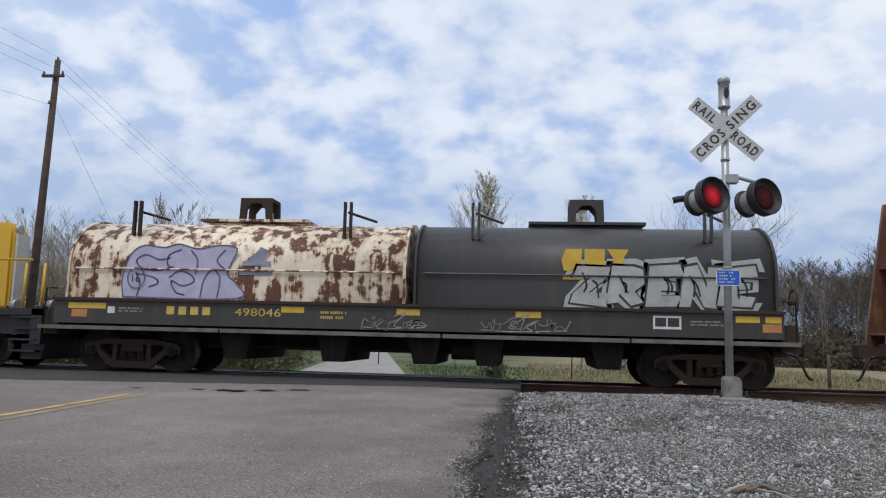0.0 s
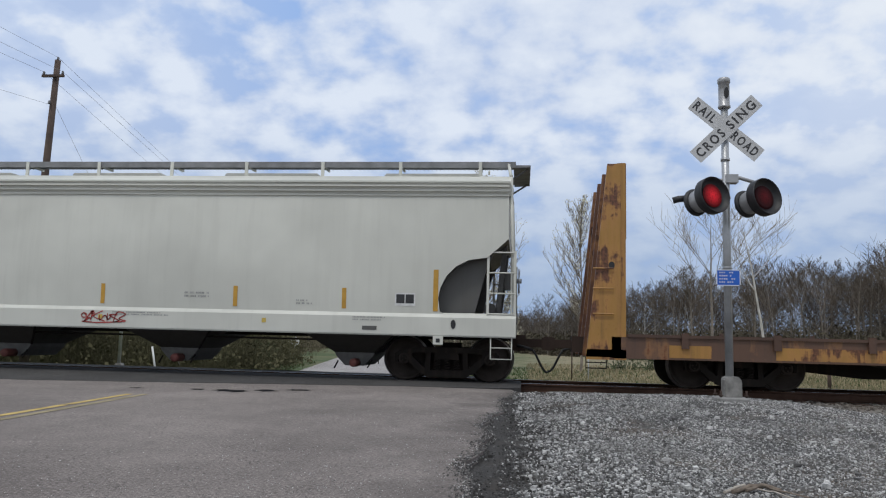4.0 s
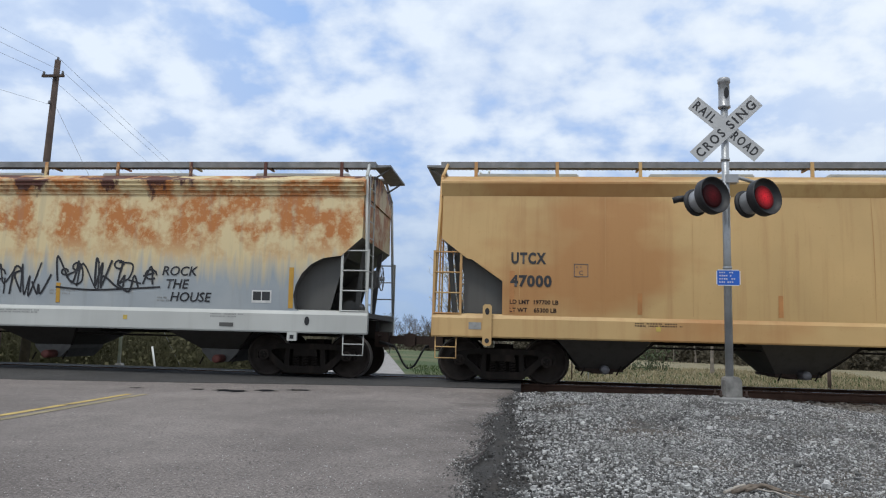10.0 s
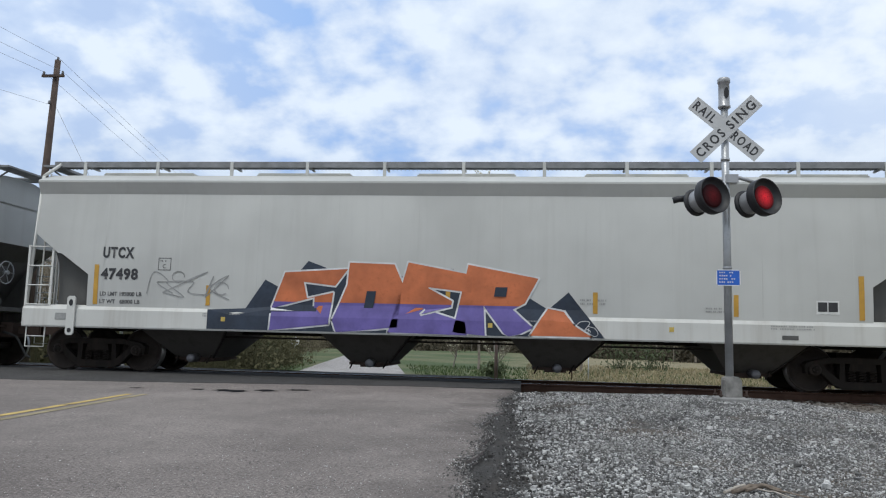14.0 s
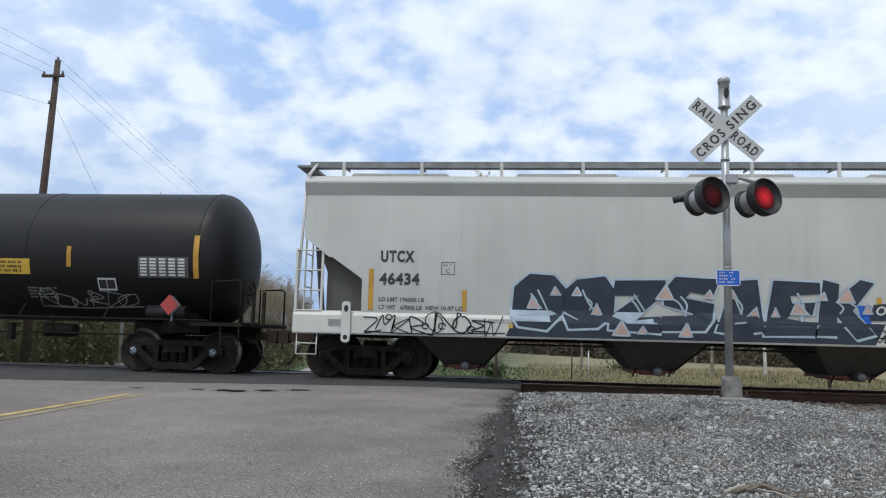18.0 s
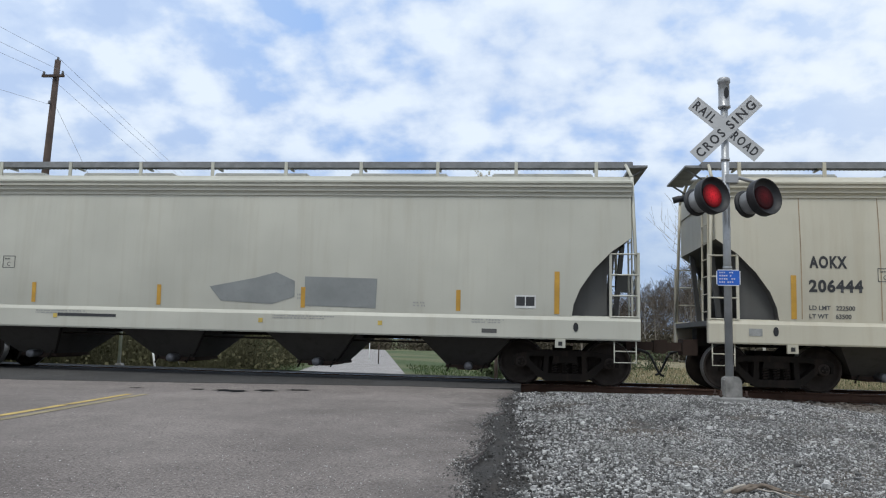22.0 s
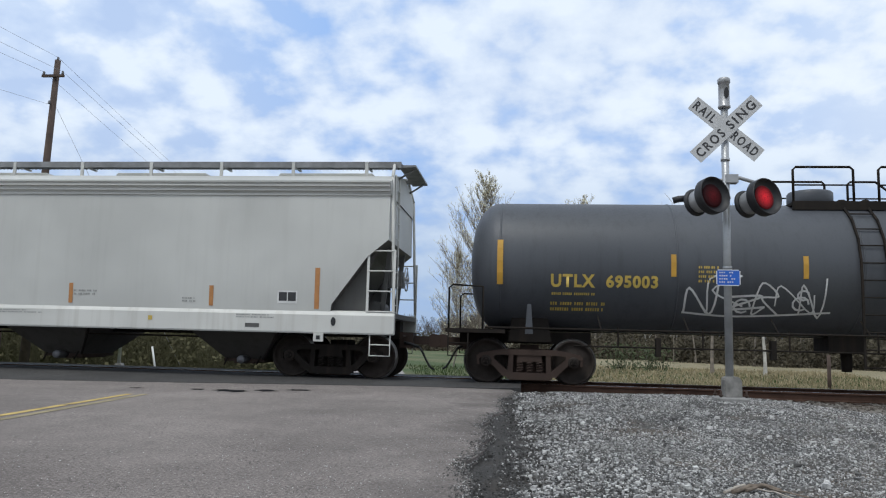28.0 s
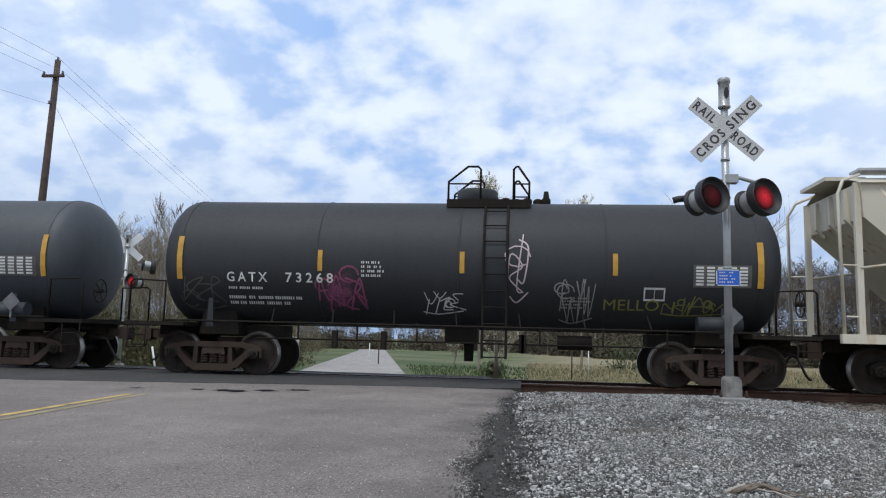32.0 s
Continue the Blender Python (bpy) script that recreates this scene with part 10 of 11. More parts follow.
car, h, P, PS = hopper(50.50, 69.2, "h_warm", "warm light grey covered hopper with rounded end plates", "WFRX", "877451", mark_w=(0.91, 1.10), kind="oval", marks_x=1.95, tape_x=(3.96, 7.0, 10.0, 12.9, 15.2), lugs=False, ribs=True, rb="galv",
                       loads=("LD LMT  219900 LBS", "LT WT    66100 LBS"))
tag(car, 9.6 - h, 1.06, 0.9, 0.2, M["g_red"], PS, 5, 21, 0.03, "small red sprayed tag")
bulkhead_flat(70.58, 91.63, "weathered yellow bulkhead flat car with yellow end bulkheads", "", "", ("flat_brown", "flat_yellow"), 15.14, False, 4.64, 0.78, 0.36)

# beige hopper with the large coloured mural
car, h, P, PS = hopper(93.1, 113.0, "h_beige", "beige grey covered hopper with a large magenta and turquoise mural", "INEX", "0112", mark_w=(0.71, 0.58), kind="oval", marks_x=2.06, sill_tape=True, lugs=False, ribs=True, rb="galv", red_springs=True,
                       loads=("LD LMT  220200 LB  99800 KG", "LT WT    65800 LB  29800 KG"), shade_z=2.6, leaf=True)
rn = random.Random(61)
both = lambda u, v, lift: P(u, v, lift) if v > 1.37 else PS(u, v, lift)
CLOUDS = ([(3.0, 0.96), (3.15, 1.25), (3.45, 1.50), (3.75, 1.80), (4.05, 2.14), (4.4, 2.36), (5.2, 2.46), (5.8, 2.55), (5.8, 0.96)],
          [(11.3, 0.96), (11.3, 2.66), (12.2, 2.62), (12.9, 2.52), (13.5, 2.44), (14.1, 2.22), (14.6, 1.86), (15.1, 1.46), (15.35, 0.96)])
for pts in CLOUDS:
    decal(car, "mural_ground", [[(u - h, v) for u, v in smooth_path(pts + pts[:1], 4)[:-1]]], M["g_cyan"], both, 0.0035, "turquoise spray cloud")


def mural_bubble(x, z, r_, mat, k):
    ring = [(x - h + r_ * math.cos(t), max(0.955, z + r_ * math.sin(t))) for t in (6.283 * i / 18 for i in range(18))]
    decal(car, "mural_bubble", [ring], M[mat], both, 0.0038 + 0.00003 * k, "sprayed turquoise bubble")


k = 0
for side in (0, 1):
    rim = CLOUDS[side][:-1] if side == 0 else CLOUDS[side][2:]
    # large overlapping bubbles inside the cloud
    for i in range(26):
        u = rn.random()
        x = 5.5 - 2.5 * u if side == 0 else 11.6 + 3.2 * u
        r_ = rn.uniform(0.22, 0.40) * (1 - 0.65 * u)
        top = np.interp(x, [p[0] for p in rim], [p[1] for p in rim])
        mural_bubble(x, 1.05 + rn.random() * max(0.1, top - 1.15), r_, ("g_cyan", "g_teal", "g_aqua", "g_teal2", "g_cyan", "g_teal2")[i % 6], k)
        k += 1
    # bubbles along the cloud's upper edge, and small ones that drift off it
    for i in range(30):
        u = rn.random() ** 0.8
        x = 5.3 - 2.3 * u if side == 0 else 11.7 + 3.6 * u
        top = np.interp(x, [p[0] for p in rim], [p[1] for p in rim])
        mural_bubble(x, top + rn.uniform(-0.22, 0.10), rn.uniform(0.07, 0.20) * (1 - 0.3 * u), ("g_cyan", "g_teal2", "g_teal", "g_cyan", "g_aqua")[i % 5], k)
        k += 1
    for i in range(44):
        u = rn.random()
        x = 5.3 - 3.1 * u if side == 0 else 11.6 + 4.7 * u
        top = np.interp(x, (2.1, 3.0, 3.8, 5.4), (1.25, 1.70, 2.35, 2.52)) if side == 0 else np.interp(x, (11.6, 13.6, 16.3), (2.60, 2.42, 1.35))
        mural_bubble(x, rn.uniform(1.0, top + 0.05), rn.uniform(0.03, 0.09), ("g_teal2", "g_teal", "g_teal2", "g_cyan")[i % 4], k)
        k += 1


def mural(name, pts, mat, lift, label=""):
    decal(car, name, [[(u - h, max(0.955, v)) for u, v in pts]], M[mat], both, lift, label)


crest = [(5.73, 2.74), (5.85, 2.57), (6.34, 2.55), (7.29, 2.57), (7.36, 2.78), (7.41, 2.56), (8.01, 2.60), (8.09, 2.78), (8.15, 2.63), (8.89, 2.72), (8.95, 2.84), (9.02, 2.62), (9.58, 2.81), (9.74, 2.76), (9.80, 2.61), (10.26, 2.65), (10.30, 2.78), (10.38, 2.63), (11.50, 2.80)]
mural("mural_base", [(5.22, 0.95), (5.50, 1.35), (5.86, 1.75)] + crest + [(11.45, 1.92), (11.82, 1.66), (12.0, 1.30), (12.04, 0.95)], "g_ink", 0.026, "dark outline of the mural")
mural("mural_edge", [(5.32, 0.97), (5.60, 1.35), (5.97, 1.75), (5.88, 2.48), (7.30, 2.49), (8.00, 2.52), (8.90, 2.60), (9.60, 2.66), (9.80, 2.53), (10.4, 2.54), (11.38, 2.68), (11.33, 1.88), (11.70, 1.62), (11.92, 1.30), (11.95, 0.97)], "g_lime", 0.030, "lime edge of the mural")
mural("mural_field", [(5.66, 1.36), (6.12, 1.75), (6.06, 2.46), (7.11, 2.46), (8.02, 2.46), (8.84, 2.53), (9.65, 2.55), (10.33, 2.47), (11.19, 2.54), (11.08, 1.83), (11.60, 1.60), (11.78, 1.36)], "g_magenta", 0.034, "magenta field of the mural")
mural("mural_glow", [(5.66, 1.36), (5.98, 1.62), (6.6, 1.74), (7.4, 1.66), (8.2, 1.78), (9.0, 1.68), (9.8, 1.80), (10.6, 1.70), (11.2, 1.74), (11.60, 1.60), (11.78, 1.36)], "g_rust", 0.0355, "red-orange glow low in the mural")
mural("mural_low", [(5.42, 0.98), (11.80, 0.98), (11.76, 1.36), (5.64, 1.36)], "g_purple", 0.036, "purple lower band of the mural")
for pts in ([(6.08, 2.01), (6.40, 2.07), (6.24, 1.60), (6.10, 1.38), (5.75, 1.42), (5.96, 1.73)], [(8.26, 1.50), (8.72, 1.95), (9.19, 2.10), (9.53, 2.13), (9.20, 1.66), (8.87, 1.52)],
            [(9.71, 1.47), (10.0, 1.94), (10.23, 2.08), (10.14, 1.48)], [(11.12, 1.83), (11.45, 1.80), (11.68, 1.58), (11.82, 1.19), (11.35, 1.24), (11.10, 1.46)], [(6.7, 1.42), (7.1, 1.75), (7.5, 1.80), (7.2, 1.42)]):
    mural("mural_letter", pts, "g_orange", 0.040)
for pts in ([(6.40, 2.08), (6.68, 2.10), (6.62, 1.74), (7.52, 1.86), (6.73, 1.61), (6.74, 1.41), (6.39, 1.40), (6.25, 1.53)],
            [(7.30, 1.42), (7.83, 2.0), (7.96, 2.07), (7.78, 1.77), (8.25, 1.92), (8.85, 2.09), (9.46, 2.20), (9.40, 2.06), (8.86, 1.79), (8.73, 1.58), (8.53, 1.42), (7.98, 1.47), (8.25, 1.76), (7.77, 1.60), (7.51, 1.42)],
            [(9.40, 1.73), (9.80, 2.10), (10.40, 2.05), (10.21, 1.81), (10.08, 1.42), (9.71, 1.42), (9.90, 1.87)],
            [(10.34, 1.46), (10.73, 1.95), (11.13, 1.86), (10.57, 1.68), (11.20, 1.57), (11.14, 1.38), (10.35, 1.38)]):
    cx_, cz_ = sum(u for u, v in pts) / len(pts), sum(v for u, v in pts) / len(pts)
    decal(car, "mural_outline", [[(u - h, v) for u, v in grown(pts, 0.05)]], M["g_white"], both, 0.043)
    mural("mural_letter", pts, "g_lime", 0.046)
    mural("mural_cut", [(cx_ + (u - cx_) * 0.42, cz_ + (v - cz_) * 0.42) for u, v in pts], "g_rust", 0.049)
for k, x in enumerate((5.95, 6.55, 7.05, 7.65, 8.3, 8.75, 9.3, 9.85, 10.3, 10.9)):
    if k % 3 == 1:
        mural("mural_drip", [(x - 0.08, 1.36), (x + 0.10, 1.36), (x + 0.04, 1.20), (x + 0.12, 1.0), (x - 0.06, 1.0), (x - 0.01, 1.2)], "g_lime", 0.050)
for k, (u0, v0) in enumerate(((7.0, 2.38), (7.85, 2.34), (8.7, 2.44), (9.85, 2.36), (10.3, 2.4), (6.9, 2.12), (7.8, 2.05), (8.55, 2.08))):
    decal(car, "mural_shine", ribbon(smooth_path([(u0 - h - 0.12, v0 + 0.02), (u0 - h + 0.06, v0 + 0.06), (u0 - h + 0.10, v0 - 0.10)], 4), 0.026), M["g_white"], both, 0.054)
tag(car, 4.55 - h, 1.0, 0.55, 0.28, M["g_white"], PS, 4, 71, 0.035)
tag(car, 3.6 - h, 1.55, 0.5, 0.4, M["g_black"], P, 4, 72, 0.025)
tag(car, 13.1 - h, 1.4, 0.6, 0.4, M["g_black"], P, 4, 73, 0.025)
stencil_bars(car, 14.9 - h, 2.15, 1.6, 0.6, 6, M["ink"], P, 14)
tag(car, 14.1 - h, 1.9, 0.6, 0.4, M["g_white"], P, 4, 74, 0.03)

boxcar(114.38, 130.27)

car, h, P, PS = hopper(131.52, 150.24, "h_rusty", "light grey covered hopper with rust runs under the roof", "UTCX", "58548", tape="orange_tape", tape_x=(4.81, 6.8, 9.3, 11.8, 13.93), marks_x=1.58, sill_paint="sill_white", loads=("LD LMT  195500 LB", "LT WT    64500 LB NEW 12-1994"))
tag(car, 15.1 - h, 1.0, 2.4, 0.26, M["g_black"], PS, 8, 81, 0.022)
tag(car, 15.0 - h, 1.6, 0.5, 0.4, M["g_grey"], P, 4, 82, 0.02)

car, h, P, PS = hopper(151.57, 170.18, "h_peel", "peeling blue-grey covered hopper with rust and black tags", "AEX", "21207", kind="oval", panel=True, marks_x=1.88, tape_x=(4.2, 6.55, 9.3, 11.9), lugs=False, ribs=True, loads=("200400", "67600"), sill_paint="h_light")
for x0, z0, w, hh, n, sd in ((3.06, 1.92, 0.95, 0.4, 6, 1), (4.40, 1.66, 1.4, 0.50, 7, 2), (4.55, 1.62, 1.2, 0.42, 5, 6), (6.50, 1.72, 1.5, 0.50, 7, 3), (6.85, 1.58, 1.3, 0.36, 6, 7), (9.7, 1.6, 1.9, 0.6, 7, 4), (11.85, 1.78, 2.2, 0.5, 8, 5)):
    tag(car, x0 - h, z0, w, hh, M["g_navy"] if sd < 4 or sd > 5 else M["g_black"], P, n, 90 + sd, 0.05)
decal(car, "tag", ribbon([(5.12 - h + 0.86 * math.cos(t), 1.93 + 0.42 * math.sin(t)) for t in (6.283 * i / 26 for i in range(25))], 0.04), M["g_navy"], P, 0.010, "sprayed ring round a tag")
for i, wd in enumerate(("ROCK", "THE", "HOUSE")):
    lettering(car, wd, 14.2 - h + 0.1 * i, 2.05 - 0.27 * i, 0.20, M["g_black"], P, shear=0.2, lift=0.008, offset=0.004)

car, h, P, PS = hopper(171.49, 190.14, "h_tan", "tan covered hopper stained with rusty dust", "UTCX", "47000", tape="orange_tape", marks_x=1.58, tape_x=(4.1, 6.75, 11.9, 13.3, 15.0), small_mat="truck_rust", load_ink="truck_rust", mark_h=0.22)
car, h, P, PS = hopper(191.48, 210.14, "h_light", "light grey covered hopper with a sprayed orange and yellow word", "UTCX", "1894", marks_x=1.55, tape_x=(4.02, 14.58), sill_paint="sill_white", loads=("LD LMT 197200 LBS 89450 KG", "LT WT   65600 LBS 29850 KG"), load_ink="ink")
both = lambda u, v, lift: P(u, v, lift) if v > 1.37 else PS(u, v, lift)
block_word(car, "STEAM", 6.85 - h, 1.0, 6.3, 1.26, both, [(M["g_orange"], None), (M["g_salmon"], 0.52), (M["g_yellow"], 0.42)], M["g_white"], M["g_navy"], M["g_navy"], lean=0.24, gap=0.03, thick=0.045, drop=(-0.62, -0.16))
tag(car, 6.5 - h, 2.1, 0.4, 0.22, M["g_navy"], P, 4, 17, 0.03)
stencil_bars(car, 15.6 - h, 1.75, 0.6, 0.5, 5, M["grey_ink"], P, 3)

car, h, P, PS = hopper(211.5, 230.66, "h_cool", "cool light grey covered hopper with thin black tags", "UTCX", "49012", gate="outlet_red", steep=True, marks_x=1.61, tape_x=(4.6, 7.05, 9.91, 12.6, 15.05), lugs=False, ribs=True, sill_paint="sill_white", loads=("LD LMT 199000 LB", "LT WT   64000 LB"))
both = lambda u, v, lift: P(u, v, lift) if v > 1.37 else PS(u, v, lift)
def scrawl(pen, *strokes):
    lines = []
    for pts in strokes:
        lines.extend(ribbon(smooth_path([(u - h, v) for u, v in pts], 6), pen))
    decal(car, "graffiti_tag", lines, M["g_black"], both, 0.022, "thin black sprayed tag")


scrawl(0.026, ((5.10, 1.33), (5.12, 1.07)), ((5.06, 1.32), (5.22, 1.34), (5.26, 1.25), (5.12, 1.20), (5.30, 1.16), (5.28, 1.06), (5.08, 1.06)), ((5.38, 1.28), (5.37, 1.10), (5.50, 1.08), (5.54, 1.28)),
     ((5.76, 1.26), (5.64, 1.26), (5.62, 1.10), (5.76, 1.08), (5.76, 1.18), (5.68, 1.17)), ((5.98, 1.28), (5.85, 1.26), (5.84, 1.10), (5.98, 1.09), (5.97, 1.19), (5.90, 1.18)), ((6.14, 1.30), (6.04, 1.26), (6.16, 1.16), (6.06, 1.08)))
scrawl(0.036, ((7.22, 1.72), (7.10, 2.04), (7.22, 2.14), (7.32, 1.95), (7.42, 2.14), (7.56, 2.12), (7.58, 1.85)), ((7.62, 2.08), (7.86, 2.15), (7.90, 1.98), (7.70, 1.82), (7.92, 1.82), (8.04, 1.60), (7.86, 1.44), (7.66, 1.54)),
     ((8.26, 1.88), (8.22, 2.08), (8.36, 2.16), (8.50, 2.10), (8.50, 1.94), (8.36, 1.82), (8.26, 1.88)), ((8.36, 1.82), (8.24, 1.66), (8.32, 1.48), (8.46, 1.58), (8.38, 1.80)), ((6.98, 1.46), (7.12, 1.58), (7.22, 1.20), (7.40, 1.03), (7.82, 1.08), (8.05, 1.42)))
scrawl(0.044, ((11.32, 1.92), (11.34, 1.50), (11.40, 1.12), (11.68, 1.02), (11.67, 1.46), (11.60, 1.86), (11.32, 1.92)), ((11.30, 1.92), (11.70, 1.93), (12.08, 1.91)), ((12.08, 1.91), (11.84, 1.80), (11.80, 1.44), (12.14, 1.43), (12.09, 1.70), (12.56, 1.80), (12.44, 1.35), (12.74, 1.16), (12.77, 0.99), (12.60, 0.98), (12.52, 1.05)),
     ((11.72, 1.30), (11.69, 1.12), (11.78, 1.05), (11.84, 1.24), (11.74, 1.32)), ((11.40, 1.10), (11.66, 0.98), (12.26, 1.0)))

car, h, P, PS = hopper(232.03, 250.66, "h_white", "off-white covered hopper with orange and violet graffiti", "UTCX", "47498", marks_x=1.72, tape_x=(4.08, 9.1, 12.02, 14.7), sill_paint="sill_white", loads=("LD LMT 195000 LB", "LT WT   68000 LB"))
both = lambda u, v, lift: P(u, v, lift) if v > 1.37 else PS(u, v, lift)
decal(car, "graffiti_halo", [[(4.1 - h, 0.96), (12.2 - h, 0.96), (11.5 - h, 1.85), (11.1 - h, 1.5), (10.6 - h, 1.8), (9.6 - h, 1.8), (9.2 - h, 2.28), (8.6 - h, 2.3), (8.2 - h, 2.1), (7.5 - h, 2.4), (6.9 - h, 2.15), (6.2 - h, 2.4), (5.7 - h, 1.8), (5.3 - h, 2.0), (4.9 - h, 1.40), (4.1 - h, 1.36)]],
      M["g_inkb"], both, 0.005, "dark ground of the graffiti")
block_word(car, "SOER", 5.45 - h, 1.0, 5.2, 1.26, both, [(M["g_burnt"], None), (M["g_violet2"], 0.44)], M["g_white"], None, M["g_ink"], lean=0.16, gap=-0.02, thick=0.035, wobble=0.12, seed=9)
tail = [(10.75 - h, 0.98), (10.95 - h, 1.30), (11.1 - h, 1.52), (11.42 - h, 1.46), (11.6 - h, 1.2), (11.95 - h, 0.98)]
decal(car, "graffiti_rim", [q for a_, b_ in zip(tail, tail[1:] + tail[:1]) for q in ribbon([a_, b_], 0.07)], M["g_white"], both, 0.013)
decal(car, "graffiti_letter", [tail], M["g_burnt"], both, 0.016)
tag(car, 11.1 - h, 1.0, 0.9, 0.22, M["g_white"], PS, 6, 52, 0.02)
tag(car, 2.7 - h, 1.6, 1.8, 0.5, M["g_grey"], P, 4, 53, 0.03)

# tank cars, black
car, e, P = tank_car(253.4, 267.55, "t_black", "glossy black tank car with gold lettering", radius=1.5, zc=2.57, mark="UTLX", number="671183", over=1.42, stripe_in=1.05, rusty=False, mark_x=-6.62, mark_z=2.10, tape_x=(-4.3, -1.5, 1.5, 4.4), caps=True, plat=(-1.7, 1.9), rails=((0, 0.44, 0), (0.60, 1.0, 1)), bonnets=2, ladder_x=0.0, stubs=True)
car, e, P = tank_car(271.75, 285.9, "t_black", "glossy black tank car with a white data table and red placard", rusty=False, radius=1.5, zc=2.57, tape_x=(-4.4, -1.63, 1.52, 4.44), caps=True, plat=(-1.67, 1.93), rails=((0, 0.44, 0), (0.60, 1.0, 1)), bonnets=2, ladder_x=-0.1, stubs=True, second=False)
notice(car, 3.1, 3.84, 2.73, 3.09, P)
lettering(car, "DOT SP-16168/SR 11499", 6.15, 2.72, 0.11, M["yellow_ink"], P, width=1.4, lift=0.014)
for cx in (e - 1.15,):
    pl = part("placard", patch_mesh([[(cx, 1.22), (cx + 0.2, 1.44), (cx, 1.66), (cx - 0.2, 1.44)]], flat_place(-1.56), 0.004), M["red_ink"], car, "red and white hazard placard")
    part("placard_band", patch_mesh([rect(cx - 0.14, cx + 0.14, 1.40, 1.49)], flat_place(-1.56), 0.008), M["white_ink"], pl)
car, e, P = tank_car(290.1, 304.5, "t_black", "black tank car with white lettering and pale tags", rusty=False, radius=1.5, zc=2.57, ink="white_ink", tape_x=(-4.8, -1.55, 2.0, 4.9), caps=True, plat=(-1.2, 0.45), rails=((0, 1.0, -1),), ladder_x=0.9, stubs=True, dome=0.42)
lettering(car, "TILX", -6.95, 2.12, 0.25, M["white_ink"], P, width=0.66, offset=0.006, lift=0.014)
lettering(car, "292252", -6.12, 2.12, 0.25, M["white_ink"], P, width=1.2, offset=0.006, lift=0.014)
tag(car, -4.0, 1.98, 1.6, 0.42, M["g_white"], P, 6, 121, 0.04)
tag(car, 1.4, 2.05, 1.0, 0.85, M["g_cyan"], P, 5, 122, 0.04)
tag(car, -4.1, 1.45, 1.2, 0.3, M["g_greyc"], P, 6, 123, 0.03)
tag(car, -1.1, 1.5, 0.9, 0.4, M["g_grey"], P, 5, 124, 0.015)
tag(car, 4.1, 1.4, 2.2, 0.3, M["g_grey"], P, 6, 125, 0.03)
notice(car, 3.22, 4.0, 2.05, 2.38, P)
notice(car, -1.95, -1.28, 1.58, 1.90, P, "amber")
pl = part("placard", patch_mesh([[(e - 1.15, 1.22), (e - 0.95, 1.44), (e - 1.15, 1.66), (e - 1.35, 1.44)]], flat_place(-1.56), 0.004), M["red_ink"], car, "red and white hazard placard")

car, h, P, PS = hopper(307.27, 325.87, "h_white", "off-white covered hopper with black and pink graffiti", "UTCX", "46434", gate="outlet_red", marks_x=1.79, tape_x=(3.51, 9.5, 11.4, 14.4), sill_paint="sill_white", loads=("LD LMT 196000 LB", "LT WT   67000 LB  NEW 10-97 LO"))
both = lambda u, v, lift: P(u, v, lift) if v > 1.37 else PS(u, v, lift)
decal(car, "graffiti_ground", [[(4.35 - h, 0.96), (11.3 - h, 0.96), (11.5 - h, 1.36), (4.55 - h, 1.40)]], M["g_inkb"], both, 0.005, "dark navy band of the graffiti on the sill")
piece(car, 4.5 - h, 11.3 - h, 1.12, 2.18, 7, M["g_inkb"], None, M["g_paleblue"], both, 141)
facets = []
for k in range(16):
    rn = random.Random(400 + k)
    cx_, cz_, s_ = 4.9 - h + 0.42 * k, rn.choice((1.14, 1.52, 1.62, 1.86)), rn.uniform(0.12, 0.24)
    facets.append([(cx_ - s_ * 0.7, cz_ - s_ * 0.5), (cx_ + s_ * rn.uniform(0.3, 0.9), cz_ - s_ * 0.5), (cx_ + s_ * rn.uniform(-0.3, 0.5), cz_ + s_ * rn.uniform(0.5, 0.9))])
decal(car, "graffiti_facet", facets, M["g_salmon"], both, 0.026, "pink facets between the letters")
decal(car, "graffiti_outline", [q for f in facets for q in ribbon(f + f[:1], 0.03)], M["g_paleblue"], both, 0.029)
decal(car, "graffiti_ground", [[(11.2 - h, 1.42), (11.75 - h, 1.42), (11.85 - h, 1.78), (11.3 - h, 1.72)]], M["g_inkb"], P, 0.012)
lettering(car, "OH!", 11.34 - h, 1.52, 0.17, M["g_white"], P, lift=0.016, shear=0.2, offset=0.006)
tag(car, 1.5 - h, 1.0, 2.7, 0.30, M["g_black"], PS, 9, 142, 0.03)
tag(car, 13.65 - h, 1.45, 1.7, 0.75, M["g_red"], P, 5, 143, 0.025, "thin red sprayed tag")
tag(car, 11.3 - h, 1.0, 4.3, 0.28, M["g_black"], PS, 15, 144, 0.03)
decal(car, "sticker", [rect(11.0 - h, 11.25 - h, 1.35, 1.7)], M["blue_sign"], P, 0.012)

car, h, P, PS = hopper(327.19, 345.75, "h_beige_dim", "beige grey covered hopper with orange reflector stripes", "UTCX", "47089", tape="orange_tape", marks_x=1.85, tape_x=(3.84, 6.49, 9.3, 12.0, 14.8), sill_paint="sill_white", loads=("LD LMT  197500 LBS", "LT WT    65500 LBS"), load_ink="ink")
for x in (5.2, 12.4):
    lettering(car, "DO NOT HAMMER", x - h, 1.86, 0.085, M["red_ink"], P, lift=0.006, width=0.92)
    lettering(car, "ON CAR BODY", x - h + 0.08, 1.74, 0.085, M["red_ink"], P, lift=0.006, width=0.76)
tag(car, 15.7 - h, 1.6, 0.5, 0.35, M["g_grey"], P, 4, 151, 0.018)
